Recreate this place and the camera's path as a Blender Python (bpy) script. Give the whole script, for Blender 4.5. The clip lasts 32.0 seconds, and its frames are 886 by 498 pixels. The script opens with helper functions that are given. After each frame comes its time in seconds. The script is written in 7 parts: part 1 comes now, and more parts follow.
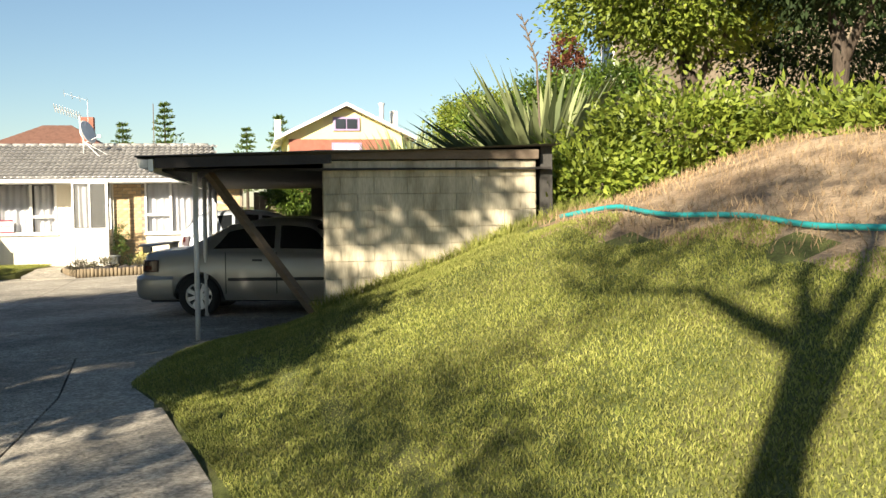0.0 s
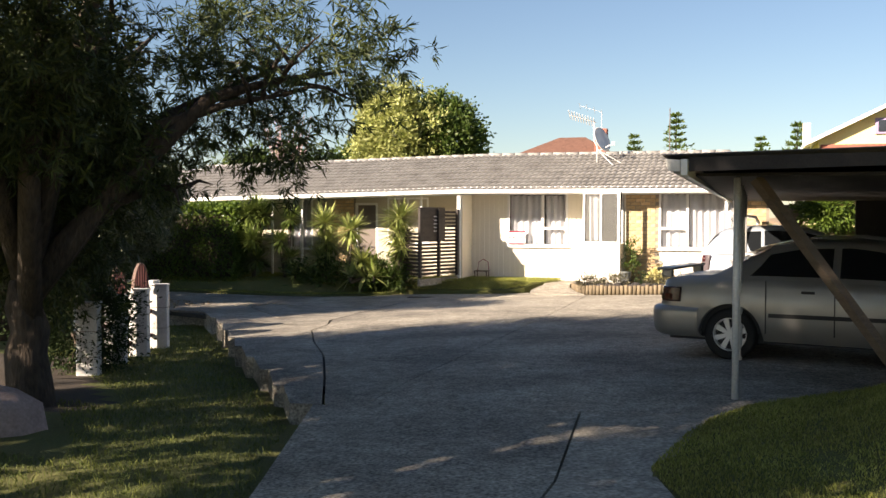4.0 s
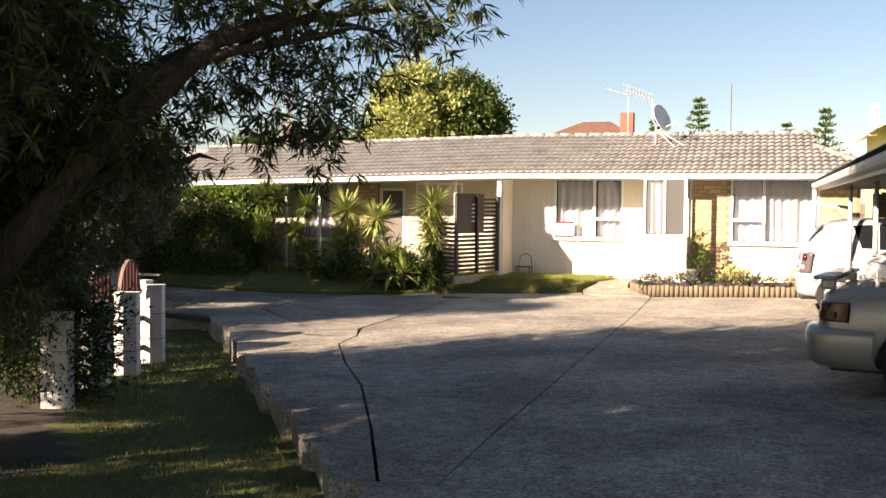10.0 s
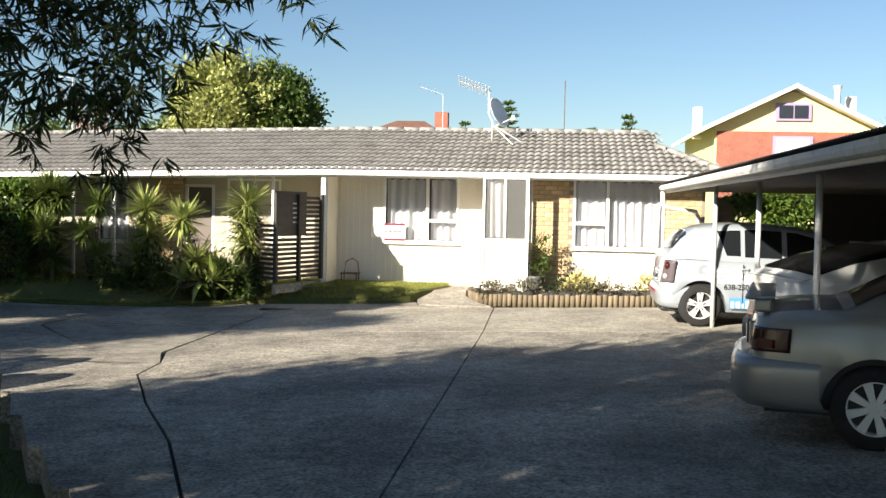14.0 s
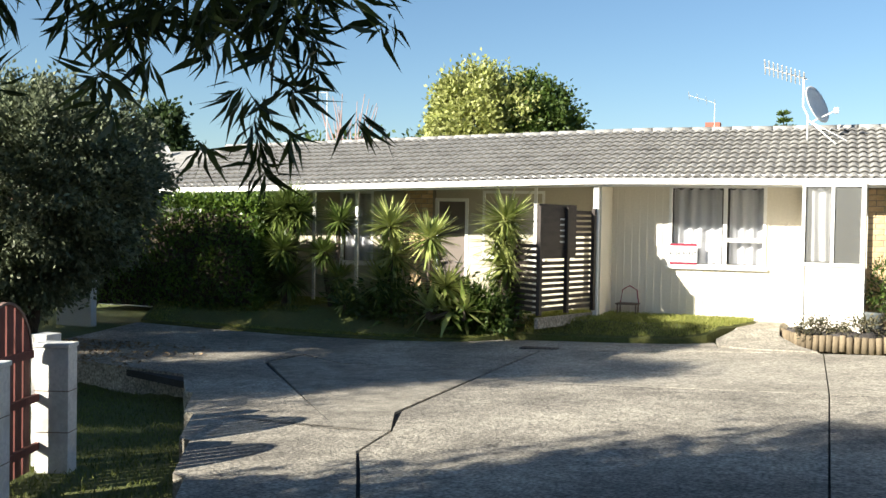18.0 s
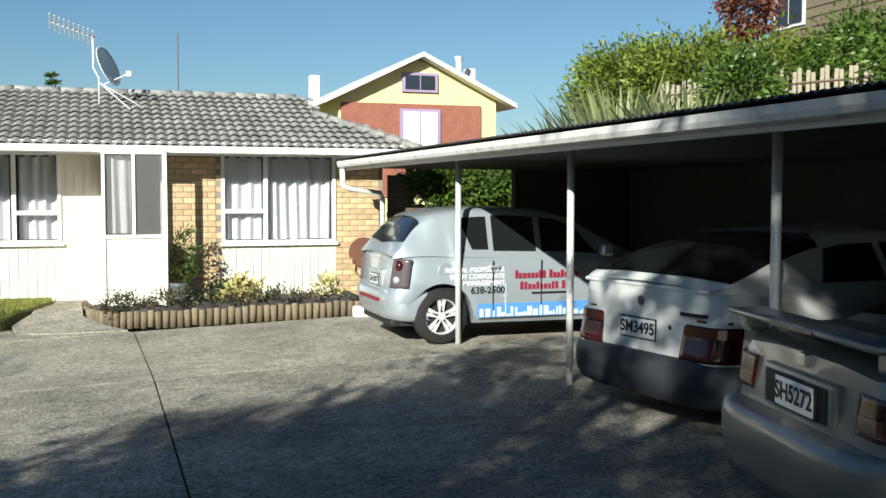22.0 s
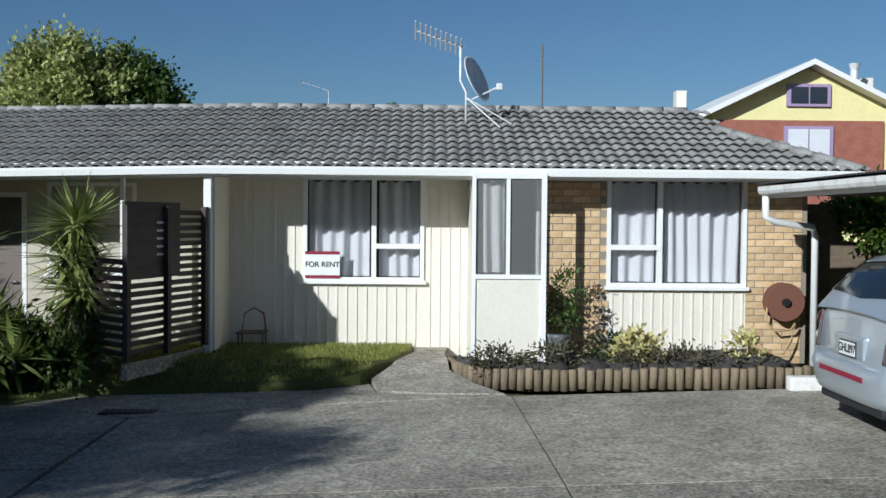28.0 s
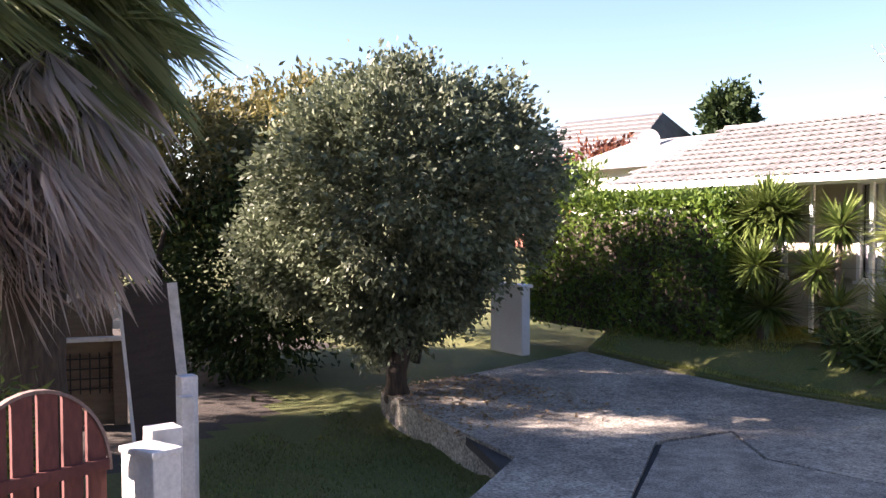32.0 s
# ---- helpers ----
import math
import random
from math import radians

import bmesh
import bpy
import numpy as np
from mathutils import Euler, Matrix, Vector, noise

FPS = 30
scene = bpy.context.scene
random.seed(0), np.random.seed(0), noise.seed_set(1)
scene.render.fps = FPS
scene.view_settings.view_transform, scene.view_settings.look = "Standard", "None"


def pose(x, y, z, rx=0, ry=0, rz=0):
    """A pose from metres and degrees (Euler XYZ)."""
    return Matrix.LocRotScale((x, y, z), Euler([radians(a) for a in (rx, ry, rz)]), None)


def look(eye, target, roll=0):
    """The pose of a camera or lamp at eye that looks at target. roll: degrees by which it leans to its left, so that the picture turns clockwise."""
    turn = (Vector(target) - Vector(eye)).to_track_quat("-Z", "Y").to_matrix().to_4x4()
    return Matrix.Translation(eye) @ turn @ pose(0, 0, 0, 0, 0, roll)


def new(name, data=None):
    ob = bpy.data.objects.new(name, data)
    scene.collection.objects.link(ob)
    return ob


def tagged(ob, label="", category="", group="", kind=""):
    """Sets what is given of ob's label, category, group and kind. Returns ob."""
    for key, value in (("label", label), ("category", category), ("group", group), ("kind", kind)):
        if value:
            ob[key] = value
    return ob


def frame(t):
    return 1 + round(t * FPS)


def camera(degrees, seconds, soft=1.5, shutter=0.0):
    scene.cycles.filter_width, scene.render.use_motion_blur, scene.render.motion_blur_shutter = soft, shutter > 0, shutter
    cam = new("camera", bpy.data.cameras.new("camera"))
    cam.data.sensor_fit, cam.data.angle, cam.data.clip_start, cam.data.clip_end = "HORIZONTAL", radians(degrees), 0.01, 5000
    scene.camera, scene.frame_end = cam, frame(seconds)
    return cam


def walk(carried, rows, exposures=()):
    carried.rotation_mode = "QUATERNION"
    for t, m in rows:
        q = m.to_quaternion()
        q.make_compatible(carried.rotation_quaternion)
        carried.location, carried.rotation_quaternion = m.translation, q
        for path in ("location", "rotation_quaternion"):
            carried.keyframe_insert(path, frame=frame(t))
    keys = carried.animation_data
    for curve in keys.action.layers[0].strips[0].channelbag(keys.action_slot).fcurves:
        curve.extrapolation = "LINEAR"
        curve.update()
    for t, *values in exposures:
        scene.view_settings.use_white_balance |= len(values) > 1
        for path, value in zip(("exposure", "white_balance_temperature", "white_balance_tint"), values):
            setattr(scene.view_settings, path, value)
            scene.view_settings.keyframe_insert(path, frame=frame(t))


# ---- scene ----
cam = camera(47.07, 32.0)
# seconds, place in metres, then heading, tilt and lean in degrees
ROWS = (
    (0.0, 7.460, -28.006, 1.576, -10.78, -2.66, 0.70),
    (0.5, 7.446, -27.496, 1.572, -1.76, -2.43, 0.43),
    (1.0, 7.471, -27.120, 1.602, 4.98, -2.40, 0.21),
    (1.5, 7.407, -26.757, 1.599, 9.63, -2.36, 0.17),
    (2.0, 7.282, -26.404, 1.602, 12.19, -2.22, -0.02),
    (2.5, 7.212, -26.064, 1.602, 13.52, -2.11, -0.18),
    (3.0, 7.169, -25.718, 1.600, 14.87, -2.00, -0.11),
    (3.5, 7.091, -25.402, 1.607, 16.04, -1.92, -0.09),
    (5.5, 6.641, -24.233, 1.607, 19.50, -1.81, -0.29),
    (6.0, 6.467, -23.911, 1.597, 20.00, -1.92, -0.30),
    (6.5, 6.270, -23.593, 1.575, 20.31, -2.06, -0.41),
    (7.0, 6.062, -23.288, 1.555, 20.51, -2.24, -0.36),
    (7.5, 5.893, -23.024, 1.556, 20.47, -2.55, -0.38),
    (8.0, 5.737, -22.814, 1.542, 20.05, -2.67, -0.37),
    (8.5, 5.645, -22.632, 1.560, 19.77, -2.84, -0.50),
    (9.0, 5.607, -22.507, 1.573, 19.43, -2.83, -0.46),
    (9.5, 5.571, -22.441, 1.597, 18.73, -2.81, -0.46),
    (10.0, 5.442, -22.363, 1.620, 17.43, -2.58, -0.54),
    (10.5, 5.312, -22.194, 1.645, 16.02, -2.39, -0.66),
    (11.0, 5.216, -21.982, 1.653, 14.28, -2.32, -0.78),
    (11.5, 5.122, -21.729, 1.628, 12.38, -2.29, -0.80),
    (12.0, 4.956, -21.497, 1.614, 10.10, -2.28, -0.95),
    (12.5, 4.814, -21.246, 1.616, 7.95, -2.36, -1.13),
    (13.0, 4.717, -20.969, 1.612, 6.29, -2.39, -1.18),
    (13.5, 4.634, -20.637, 1.612, 5.77, -2.42, -1.27),
    (14.0, 4.533, -20.297, 1.600, 6.47, -2.39, -1.19),
    (14.5, 4.495, -19.917, 1.604, 8.93, -2.39, -1.21),
    (15.0, 4.530, -19.563, 1.625, 13.04, -2.49, -0.87),
    (15.5, 4.479, -19.182, 1.625, 17.04, -2.45, -0.67),
    (17.5, 3.641, -17.416, 1.530, 23.55, -1.58, -0.68),
    (18.0, 3.474, -17.052, 1.524, 20.75, -1.52, -1.00),
    (18.5, 3.393, -16.673, 1.500, 16.41, -1.49, -1.17),
    (19.0, 3.312, -16.289, 1.482, 10.22, -1.68, -1.12),
    (19.5, 3.480, -15.969, 1.522, 4.08, -2.00, -0.69),
    (20.0, 3.683, -15.940, 1.495, -2.14, -2.36, -0.50),
    (20.5, 3.669, -15.978, 1.491, -8.83, -2.68, -0.26),
    (21.0, 3.497, -16.026, 1.554, -14.04, -3.06, -0.03),
    (21.5, 3.238, -16.009, 1.579, -17.55, -3.15, 0.03),
    (22.0, 3.051, -15.931, 1.602, -18.73, -3.14, -0.06),
    (22.5, 2.899, -15.685, 1.627, -19.83, -3.10, -0.18),
    (23.0, 2.776, -15.421, 1.644, -21.73, -3.12, -0.11),
    (23.5, 2.646, -15.177, 1.668, -23.73, -3.09, -0.24),
    (24.0, 2.582, -14.916, 1.684, -24.77, -2.97, -0.50),
    (24.5, 2.612, -14.508, 1.648, -22.82, -2.75, -0.31),
    (25.0, 2.687, -14.016, 1.570, -18.48, -2.23, 0.06),
    (25.5, 2.739, -13.644, 1.545, -13.80, -1.78, 0.27),
    (27.5, 2.550, -13.102, 1.670, -4.56, -1.83, -0.37),
    (28.0, 2.554, -13.000, 1.665, -1.01, -1.70, -0.49),
    (28.5, 2.639, -12.838, 1.678, 6.55, -1.77, -0.16),
    (29.0, 2.871, -12.788, 1.715, 17.97, -1.95, 0.26),
    (29.5, 3.062, -12.647, 1.724, 30.26, -2.14, -0.04),
    (30.0, 2.967, -12.464, 1.743, 41.70, -2.20, -0.09),
    (30.5, 2.984, -12.267, 1.763, 53.78, -2.24, 0.40),
    (31.0, 3.004, -12.181, 1.770, 61.14, -2.26, 0.92),
    (31.5, 2.988, -12.161, 1.770, 61.52, -2.33, 0.92),
    (32.0, 2.910, -12.145, 1.772, 55.25, -2.48, 0.17),
)

walk(cam, [(t, pose(x, y, z, 90 + tilt, 0, head) @ pose(0, 0, 0, 0, 0, -lean)) for t, x, y, z, head, tilt, lean in ROWS],
     exposures=[(0.0, 1.5, 7300, 8), (3.0, 1.48, 7300, 13), (6.0, 1.68, 8000, 21), (10.0, 1.68, 8000, 21), (13.0, 1.35, 6900, 9), (16.0, 1.5, 6700, 8), (18.0, 1.55, 6500, 6), (19.0, 1.05, 6100, 0), (20.0, 0.6, 5950, -2), (21.0, 0.74, 6050, 0), (24.0, 0.78, 6050, 0), (28.0, 0.06, 5400, 5), (29.0, 0.15, 5250, 0), (30.0, 1.55, 5800, 10), (31.0, 2.25, 6500, 24), (32.0, 2.62, 6800, 30)])

# ---- light ----
SUN_TO = Vector((-0.73, -0.94, 0.53)).normalized()
world = bpy.data.worlds.new("world")
scene.world = world
world.use_nodes = True
wn = world.node_tree.nodes
sky = wn.new("ShaderNodeTexSky")
sky.sky_type = "NISHITA"
sky.sun_disc = False
sky.sun_elevation = math.asin(SUN_TO.z)
sky.sun_rotation = math.atan2(SUN_TO.x, SUN_TO.y)
sky.air_density, sky.dust_density, sky.ozone_density = 1.0, 0.2, 4.0
wn["Background"].inputs[1].default_value = 0.05
world.node_tree.links.new(sky.outputs[0], wn["Background"].inputs[0])
sun = new("sun", bpy.data.lights.new("sun", "SUN"))
sun.data.energy, sun.data.angle, sun.data.color = 5.0, radians(0.6), (1.0, 0.93, 0.83)
sun.matrix_world = look((0, 0, 30), Vector((0, 0, 30)) - SUN_TO)


# ---- materials ----
def mat(name, base, rough=0.8, metal=0.0, var=0.25, scale=4.0, fine=60.0, bump=0.25, depth=0.004, tint=None, tint_at=0.55, rand=0.0, spec=0.4, stretch=(1, 1, 1), coat=0.0, through_light=0.0, place=False, mottle=0.0):
    """A surface with a coarse and a fine variation, relief and, if asked, a second colour in patches and a shift per piece."""
    m = bpy.data.materials.new(name)
    m.use_nodes = True
    nt = m.node_tree
    n, link = nt.nodes, nt.links.new
    b = n["Principled BSDF"]
    b.inputs["Metallic"].default_value = metal
    b.inputs["Specular IOR Level"].default_value = spec
    b.inputs["Coat Weight"].default_value = coat
    b.inputs["Coat Roughness"].default_value = 0.06
    co = n.new("ShaderNodeTexCoord")
    mp = n.new("ShaderNodeMapping")
    mp.inputs["Scale"].default_value = stretch
    link(n.new("ShaderNodeNewGeometry").outputs["Position"] if place else co.outputs["Object"], mp.inputs[0])
    big, small = n.new("ShaderNodeTexNoise"), n.new("ShaderNodeTexNoise")
    big.inputs["Scale"].default_value, big.inputs["Detail"].default_value = scale, 5
    small.inputs["Scale"].default_value, small.inputs["Detail"].default_value = fine, 6
    link(mp.outputs[0], big.inputs[0]), link(mp.outputs[0], small.inputs[0])
    mix = n.new("ShaderNodeMix")
    mix.data_type = "RGBA"
    second = tint or tuple(c * 0.6 for c in base)
    mix.inputs[6].default_value, mix.inputs[7].default_value = (*base, 1), (*second, 1)
    ramp = n.new("ShaderNodeMapRange")
    ramp.inputs[1].default_value, ramp.inputs[2].default_value = tint_at - 0.15, tint_at + 0.15
    ramp.inputs[4].default_value = 1.0 if tint else min(1.0, var * 2)
    link(big.outputs[0], ramp.inputs[0]), link(ramp.outputs[0], mix.inputs[0])
    hsv = n.new("ShaderNodeHueSaturation")
    val = n.new("ShaderNodeMapRange")
    val.inputs[1].default_value, val.inputs[2].default_value = 0.25, 0.75
    val.inputs[3].default_value, val.inputs[4].default_value = 1 - var, 1 + var
    link(small.outputs[0], val.inputs[0])
    if mottle:
        mid, amount, times = n.new("ShaderNodeTexNoise"), n.new("ShaderNodeMapRange"), n.new("ShaderNodeMath")
        mid.inputs["Scale"].default_value, mid.inputs["Detail"].default_value = 7.0, 8
        mid.inputs["Roughness"].default_value = 0.7
        amount.inputs[1].default_value, amount.inputs[2].default_value = 0.35, 0.65
        amount.inputs[3].default_value, amount.inputs[4].default_value = 1 - mottle, 1 + mottle
        times.operation = "MULTIPLY"
        link(mp.outputs[0], mid.inputs[0]), link(mid.outputs[0], amount.inputs[0])
        link(amount.outputs[0], times.inputs[0]), link(val.outputs[0], times.inputs[1])
        val = times
    if rand:
        info, mul, rr = n.new("ShaderNodeObjectInfo"), n.new("ShaderNodeMath"), n.new("ShaderNodeMapRange")
        rr.inputs[3].default_value, rr.inputs[4].default_value = 1 - rand, 1 + rand
        mul.operation = "MULTIPLY"
        link(info.outputs["Random"], rr.inputs[0]), link(val.outputs[0], mul.inputs[0]), link(rr.outputs[0], mul.inputs[1])
        link(mul.outputs[0], hsv.inputs["Value"])
    else:
        link(val.outputs[0], hsv.inputs["Value"])
    link(mix.outputs[2], hsv.inputs["Color"]), link(hsv.outputs[0], b.inputs["Base Color"])
    rg = n.new("ShaderNodeMapRange")
    rg.inputs[3].default_value, rg.inputs[4].default_value = max(0.02, rough - 0.08), min(1, rough + 0.1)
    link(big.outputs[0], rg.inputs[0]), link(rg.outputs[0], b.inputs["Roughness"])
    if bump:
        bp = n.new("ShaderNodeBump")
        bp.inputs["Strength"].default_value, bp.inputs["Distance"].default_value = bump, depth
        link(small.outputs[0], bp.inputs["Height"]), link(bp.outputs[0], b.inputs["Normal"])
    if through_light:
        tr, ms = n.new("ShaderNodeBsdfTranslucent"), n.new("ShaderNodeMixShader")
        ms.inputs[0].default_value = through_light
        link(hsv.outputs[0], tr.inputs[0]), link(b.outputs[0], ms.inputs[1]), link(tr.outputs[0], ms.inputs[2])
        link(ms.outputs[0], n["Material Output"].inputs[0])
    return m


def leaf_mat(name, base, other, rough=0.5, light=0.35, spec=0.4):
    """Leaves: colour by leaf from Random Per Island, some light passes through."""
    m = bpy.data.materials.new(name)
    m.use_nodes = True
    nt = m.node_tree
    n, link = nt.nodes, nt.links.new
    b = n["Principled BSDF"]
    b.inputs["Roughness"].default_value, b.inputs["Specular IOR Level"].default_value = rough, spec
    geo, mix = n.new("ShaderNodeNewGeometry"), n.new("ShaderNodeMix")
    mix.data_type = "RGBA"
    mix.inputs[6].default_value, mix.inputs[7].default_value = (*base, 1), (*other, 1)
    link(geo.outputs["Random Per Island"], mix.inputs[0])
    co, big, hsv, vr = n.new("ShaderNodeTexCoord"), n.new("ShaderNodeTexNoise"), n.new("ShaderNodeHueSaturation"), n.new("ShaderNodeMapRange")
    big.inputs["Scale"].default_value = 1.3
    vr.inputs[1].default_value, vr.inputs[2].default_value, vr.inputs[3].default_value, vr.inputs[4].default_value = 0.3, 0.7, 0.75, 1.25
    link(co.outputs["Object"], big.inputs[0]), link(big.outputs[0], vr.inputs[0]), link(vr.outputs[0], hsv.inputs["Value"])
    link(mix.outputs[2], hsv.inputs["Color"]), link(hsv.outputs[0], b.inputs["Base Color"])
    tr, ms = n.new("ShaderNodeBsdfTranslucent"), n.new("ShaderNodeMixShader")
    ms.inputs[0].default_value = light
    link(hsv.outputs[0], tr.inputs[0]), link(b.outputs[0], ms.inputs[1]), link(tr.outputs[0], ms.inputs[2])
    link(ms.outputs[0], n["Material Output"].inputs[0])
    return m


def glass_mat(name, colour, rough=0.03, alpha=0.35):
    """Window glass: partly clear, partly a glossy tinted sheet."""
    m = bpy.data.materials.new(name)
    m.use_nodes = True
    nt = m.node_tree
    n, link = nt.nodes, nt.links.new
    b = n["Principled BSDF"]
    b.inputs["Base Color"].default_value = (*colour, 1)
    b.inputs["Roughness"].default_value = rough
    b.inputs["Specular IOR Level"].default_value = 0.6
    tr, ms = n.new("ShaderNodeBsdfTransparent"), n.new("ShaderNodeMixShader")
    ms.inputs[0].default_value = alpha
    link(tr.outputs[0], ms.inputs[1]), link(b.outputs[0], ms.inputs[2]), link(ms.outputs[0], n["Material Output"].inputs[0])
    return m


M = {}
M["concrete"] = mat("worn_concrete", (0.35, 0.315, 0.255), 0.9, var=0.75, scale=0.8, fine=36, bump=1.0, depth=0.012, tint=(0.19, 0.17, 0.14), tint_at=0.5, place=True, mottle=0.3)
M["concrete_light"] = mat("pale_concrete", (0.36, 0.325, 0.265), 0.9, var=0.6, scale=1.1, fine=30, bump=0.8, depth=0.01, tint=(0.24, 0.215, 0.175), tint_at=0.55, place=True, mottle=0.25)
M["exposed"] = mat("exposed_aggregate", (0.30, 0.27, 0.22), 0.9, var=0.7, scale=3, fine=60, bump=1.0, depth=0.01, mottle=0.25)
M["joint"] = mat("dark_joint", (0.045, 0.042, 0.038), 0.95)
M["soil"] = mat("dry_soil", (0.06, 0.045, 0.033), 0.95, var=0.4, scale=3, fine=30, bump=0.9, depth=0.02, tint=(0.05, 0.04, 0.03))
M["dry_bank"] = mat("dry_clay_bank", (0.42, 0.31, 0.20), 0.95, var=0.35, scale=2, fine=25, bump=0.9, depth=0.03, tint=(0.19, 0.13, 0.08), tint_at=0.5)
M["turf"] = mat("turf", (0.085, 0.10, 0.024), 0.95, var=0.4, scale=1.2, fine=40, bump=0.8, depth=0.02, tint=(0.12, 0.115, 0.035), tint_at=0.55)
M["cream"] = mat("cream_paint", (0.74, 0.69, 0.59), 0.55, var=0.05, scale=2, fine=30, bump=0.06)
M["white"] = mat("white_paint", (0.80, 0.79, 0.76), 0.45, var=0.06, scale=3, fine=40, bump=0.06)
M["old_white"] = mat("weathered_white_paint", (0.72, 0.70, 0.66), 0.7, var=0.15, scale=5, fine=40, bump=0.3, tint=(0.40, 0.37, 0.33), tint_at=0.66)
M["brick"] = mat("buff_brick", (0.59, 0.43, 0.25), 0.85, var=0.2, scale=9, fine=70, bump=0.5, tint=(0.52, 0.33, 0.16), tint_at=0.62, rand=0.2)
M["mortar"] = mat("mortar", (0.27, 0.23, 0.18), 0.95, var=0.15, fine=80)
M["red_brick"] = mat("red_brick", (0.34, 0.13, 0.09), 0.85, var=0.2, scale=5, fine=40, bump=0.4, rand=0.15)
M["tile"] = mat("weathered_concrete_tile", (0.32, 0.307, 0.285), 0.85, var=0.3, scale=2.5, fine=45, bump=0.5, tint=(0.21, 0.20, 0.185), tint_at=0.58, rand=0.12, place=True)
M["dark_wood"] = mat("dark_stained_wood", (0.045, 0.033, 0.027), 0.6, var=0.3, scale=3, fine=30, bump=0.3, stretch=(1, 6, 6))
M["glass"] = glass_mat("window_glass", (0.12, 0.13, 0.14), alpha=0.13)
M["porch_glass"] = glass_mat("frosted_porch_glass", (0.20, 0.20, 0.19), 0.12, 0.35)
M["curtain"] = mat("pale_curtain_cloth", (0.80, 0.80, 0.83), 0.9, var=0.08, scale=5, fine=120, bump=0.2, through_light=0.2)
# dark wall colour that holds the dimness of the rooms
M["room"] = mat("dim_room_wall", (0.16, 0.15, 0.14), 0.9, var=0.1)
M["block"] = mat("painted_concrete_block", (0.52, 0.46, 0.34), 0.9, var=0.2, scale=5.0, fine=60, bump=0.5, tint=(0.20, 0.175, 0.12), tint_at=0.58, rand=0.05, stretch=(1, 1, 0.18), place=True)
M["steel"] = mat("painted_steel", (0.70, 0.70, 0.68), 0.45, metal=0.2, var=0.12, fine=40, bump=0.1)
M["sheet"] = mat("grey_roof_sheet", (0.12, 0.115, 0.11), 0.6, metal=0.3, var=0.3, scale=3, bump=0.2)
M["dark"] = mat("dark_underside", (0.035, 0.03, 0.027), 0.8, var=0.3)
M["timber"] = mat("weathered_timber", (0.16, 0.12, 0.085), 0.85, var=0.3, scale=4, fine=50, bump=0.5, stretch=(1, 1, 5))
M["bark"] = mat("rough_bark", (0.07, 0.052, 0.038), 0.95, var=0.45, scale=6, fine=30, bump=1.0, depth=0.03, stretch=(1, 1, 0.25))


# ---- building helpers ----
def box(bm, x0, x1, y0, y1, z0, z1, bevel=0.0):
    r = bmesh.ops.create_cube(bm, size=1.0, matrix=Matrix.LocRotScale(((x0 + x1) / 2, (y0 + y1) / 2, (z0 + z1) / 2), None, (abs(x1 - x0), abs(y1 - y0), abs(z1 - z0))))
    if bevel:
        bmesh.ops.bevel(bm, geom=list({e for v in r["verts"] for e in v.link_edges}), offset=bevel, segments=2, affect="EDGES", profile=0.6)
    return bm


def boxes(*dims, bevel=0.0):
    bm = bmesh.new()
    for d in dims:
        box(bm, *d, bevel=bevel)
    return bm


def tube(bm, pts, radii, sides=8, cap=True):
    """A tapered tube along points."""
    rings, up = [], Vector((0.0, 0.0, 1.0))
    pts = [Vector(p) for p in pts]
    for i, p in enumerate(pts):
        d = (pts[min(i + 1, len(pts) - 1)] - pts[max(i - 1, 0)]).normalized()
        a = d.cross(up if abs(d.z) < 0.95 else Vector((1, 0, 0))).normalized()
        b = d.cross(a)
        r = radii[i] if hasattr(radii, "__len__") else radii
        rings.append([bm.verts.new(p + (a * math.cos(k * math.tau / sides) + b * math.sin(k * math.tau / sides)) * r) for k in range(sides)])
    for a, b in zip(rings, rings[1:]):
        for k in range(sides):
            bm.faces.new((a[k], a[(k + 1) % sides], b[(k + 1) % sides], b[k]))
    if cap:
        bm.faces.new(rings[0][::-1]), bm.faces.new(rings[-1])
    return bm


def mesh_of(bm, name, material, smooth=False):
    bmesh.ops.recalc_face_normals(bm, faces=bm.faces)
    me = bpy.data.meshes.new(name)
    bm.to_mesh(me)
    bm.free()
    me.materials.append(material)
    if smooth:
        me.shade_smooth()
    return me


def part(name, bm, material, parent=None, label="", smooth=False):
    ob = new(name, mesh_of(bm, name, material, smooth))
    if parent:
        ob.parent = parent
    return tagged(ob, label)


def thing(name, label, category, group="", kind="", m=None):
    ob = new(name)
    if m:
        ob.matrix_basis = m
    return tagged(ob, label, category, group, kind)


def setting(name, bm, material, label="", parent=None, smooth=False):
    ob = part(name, bm, material, parent, label, smooth)
    return tagged(ob, kind="structure")


def sheet_mesh(name, verts, faces, material, smooth=False):
    me = bpy.data.meshes.new(name)
    me.from_pydata(verts, [], faces)
    me.materials.append(material)
    if smooth:
        me.shade_smooth()
    me.update()
    return me


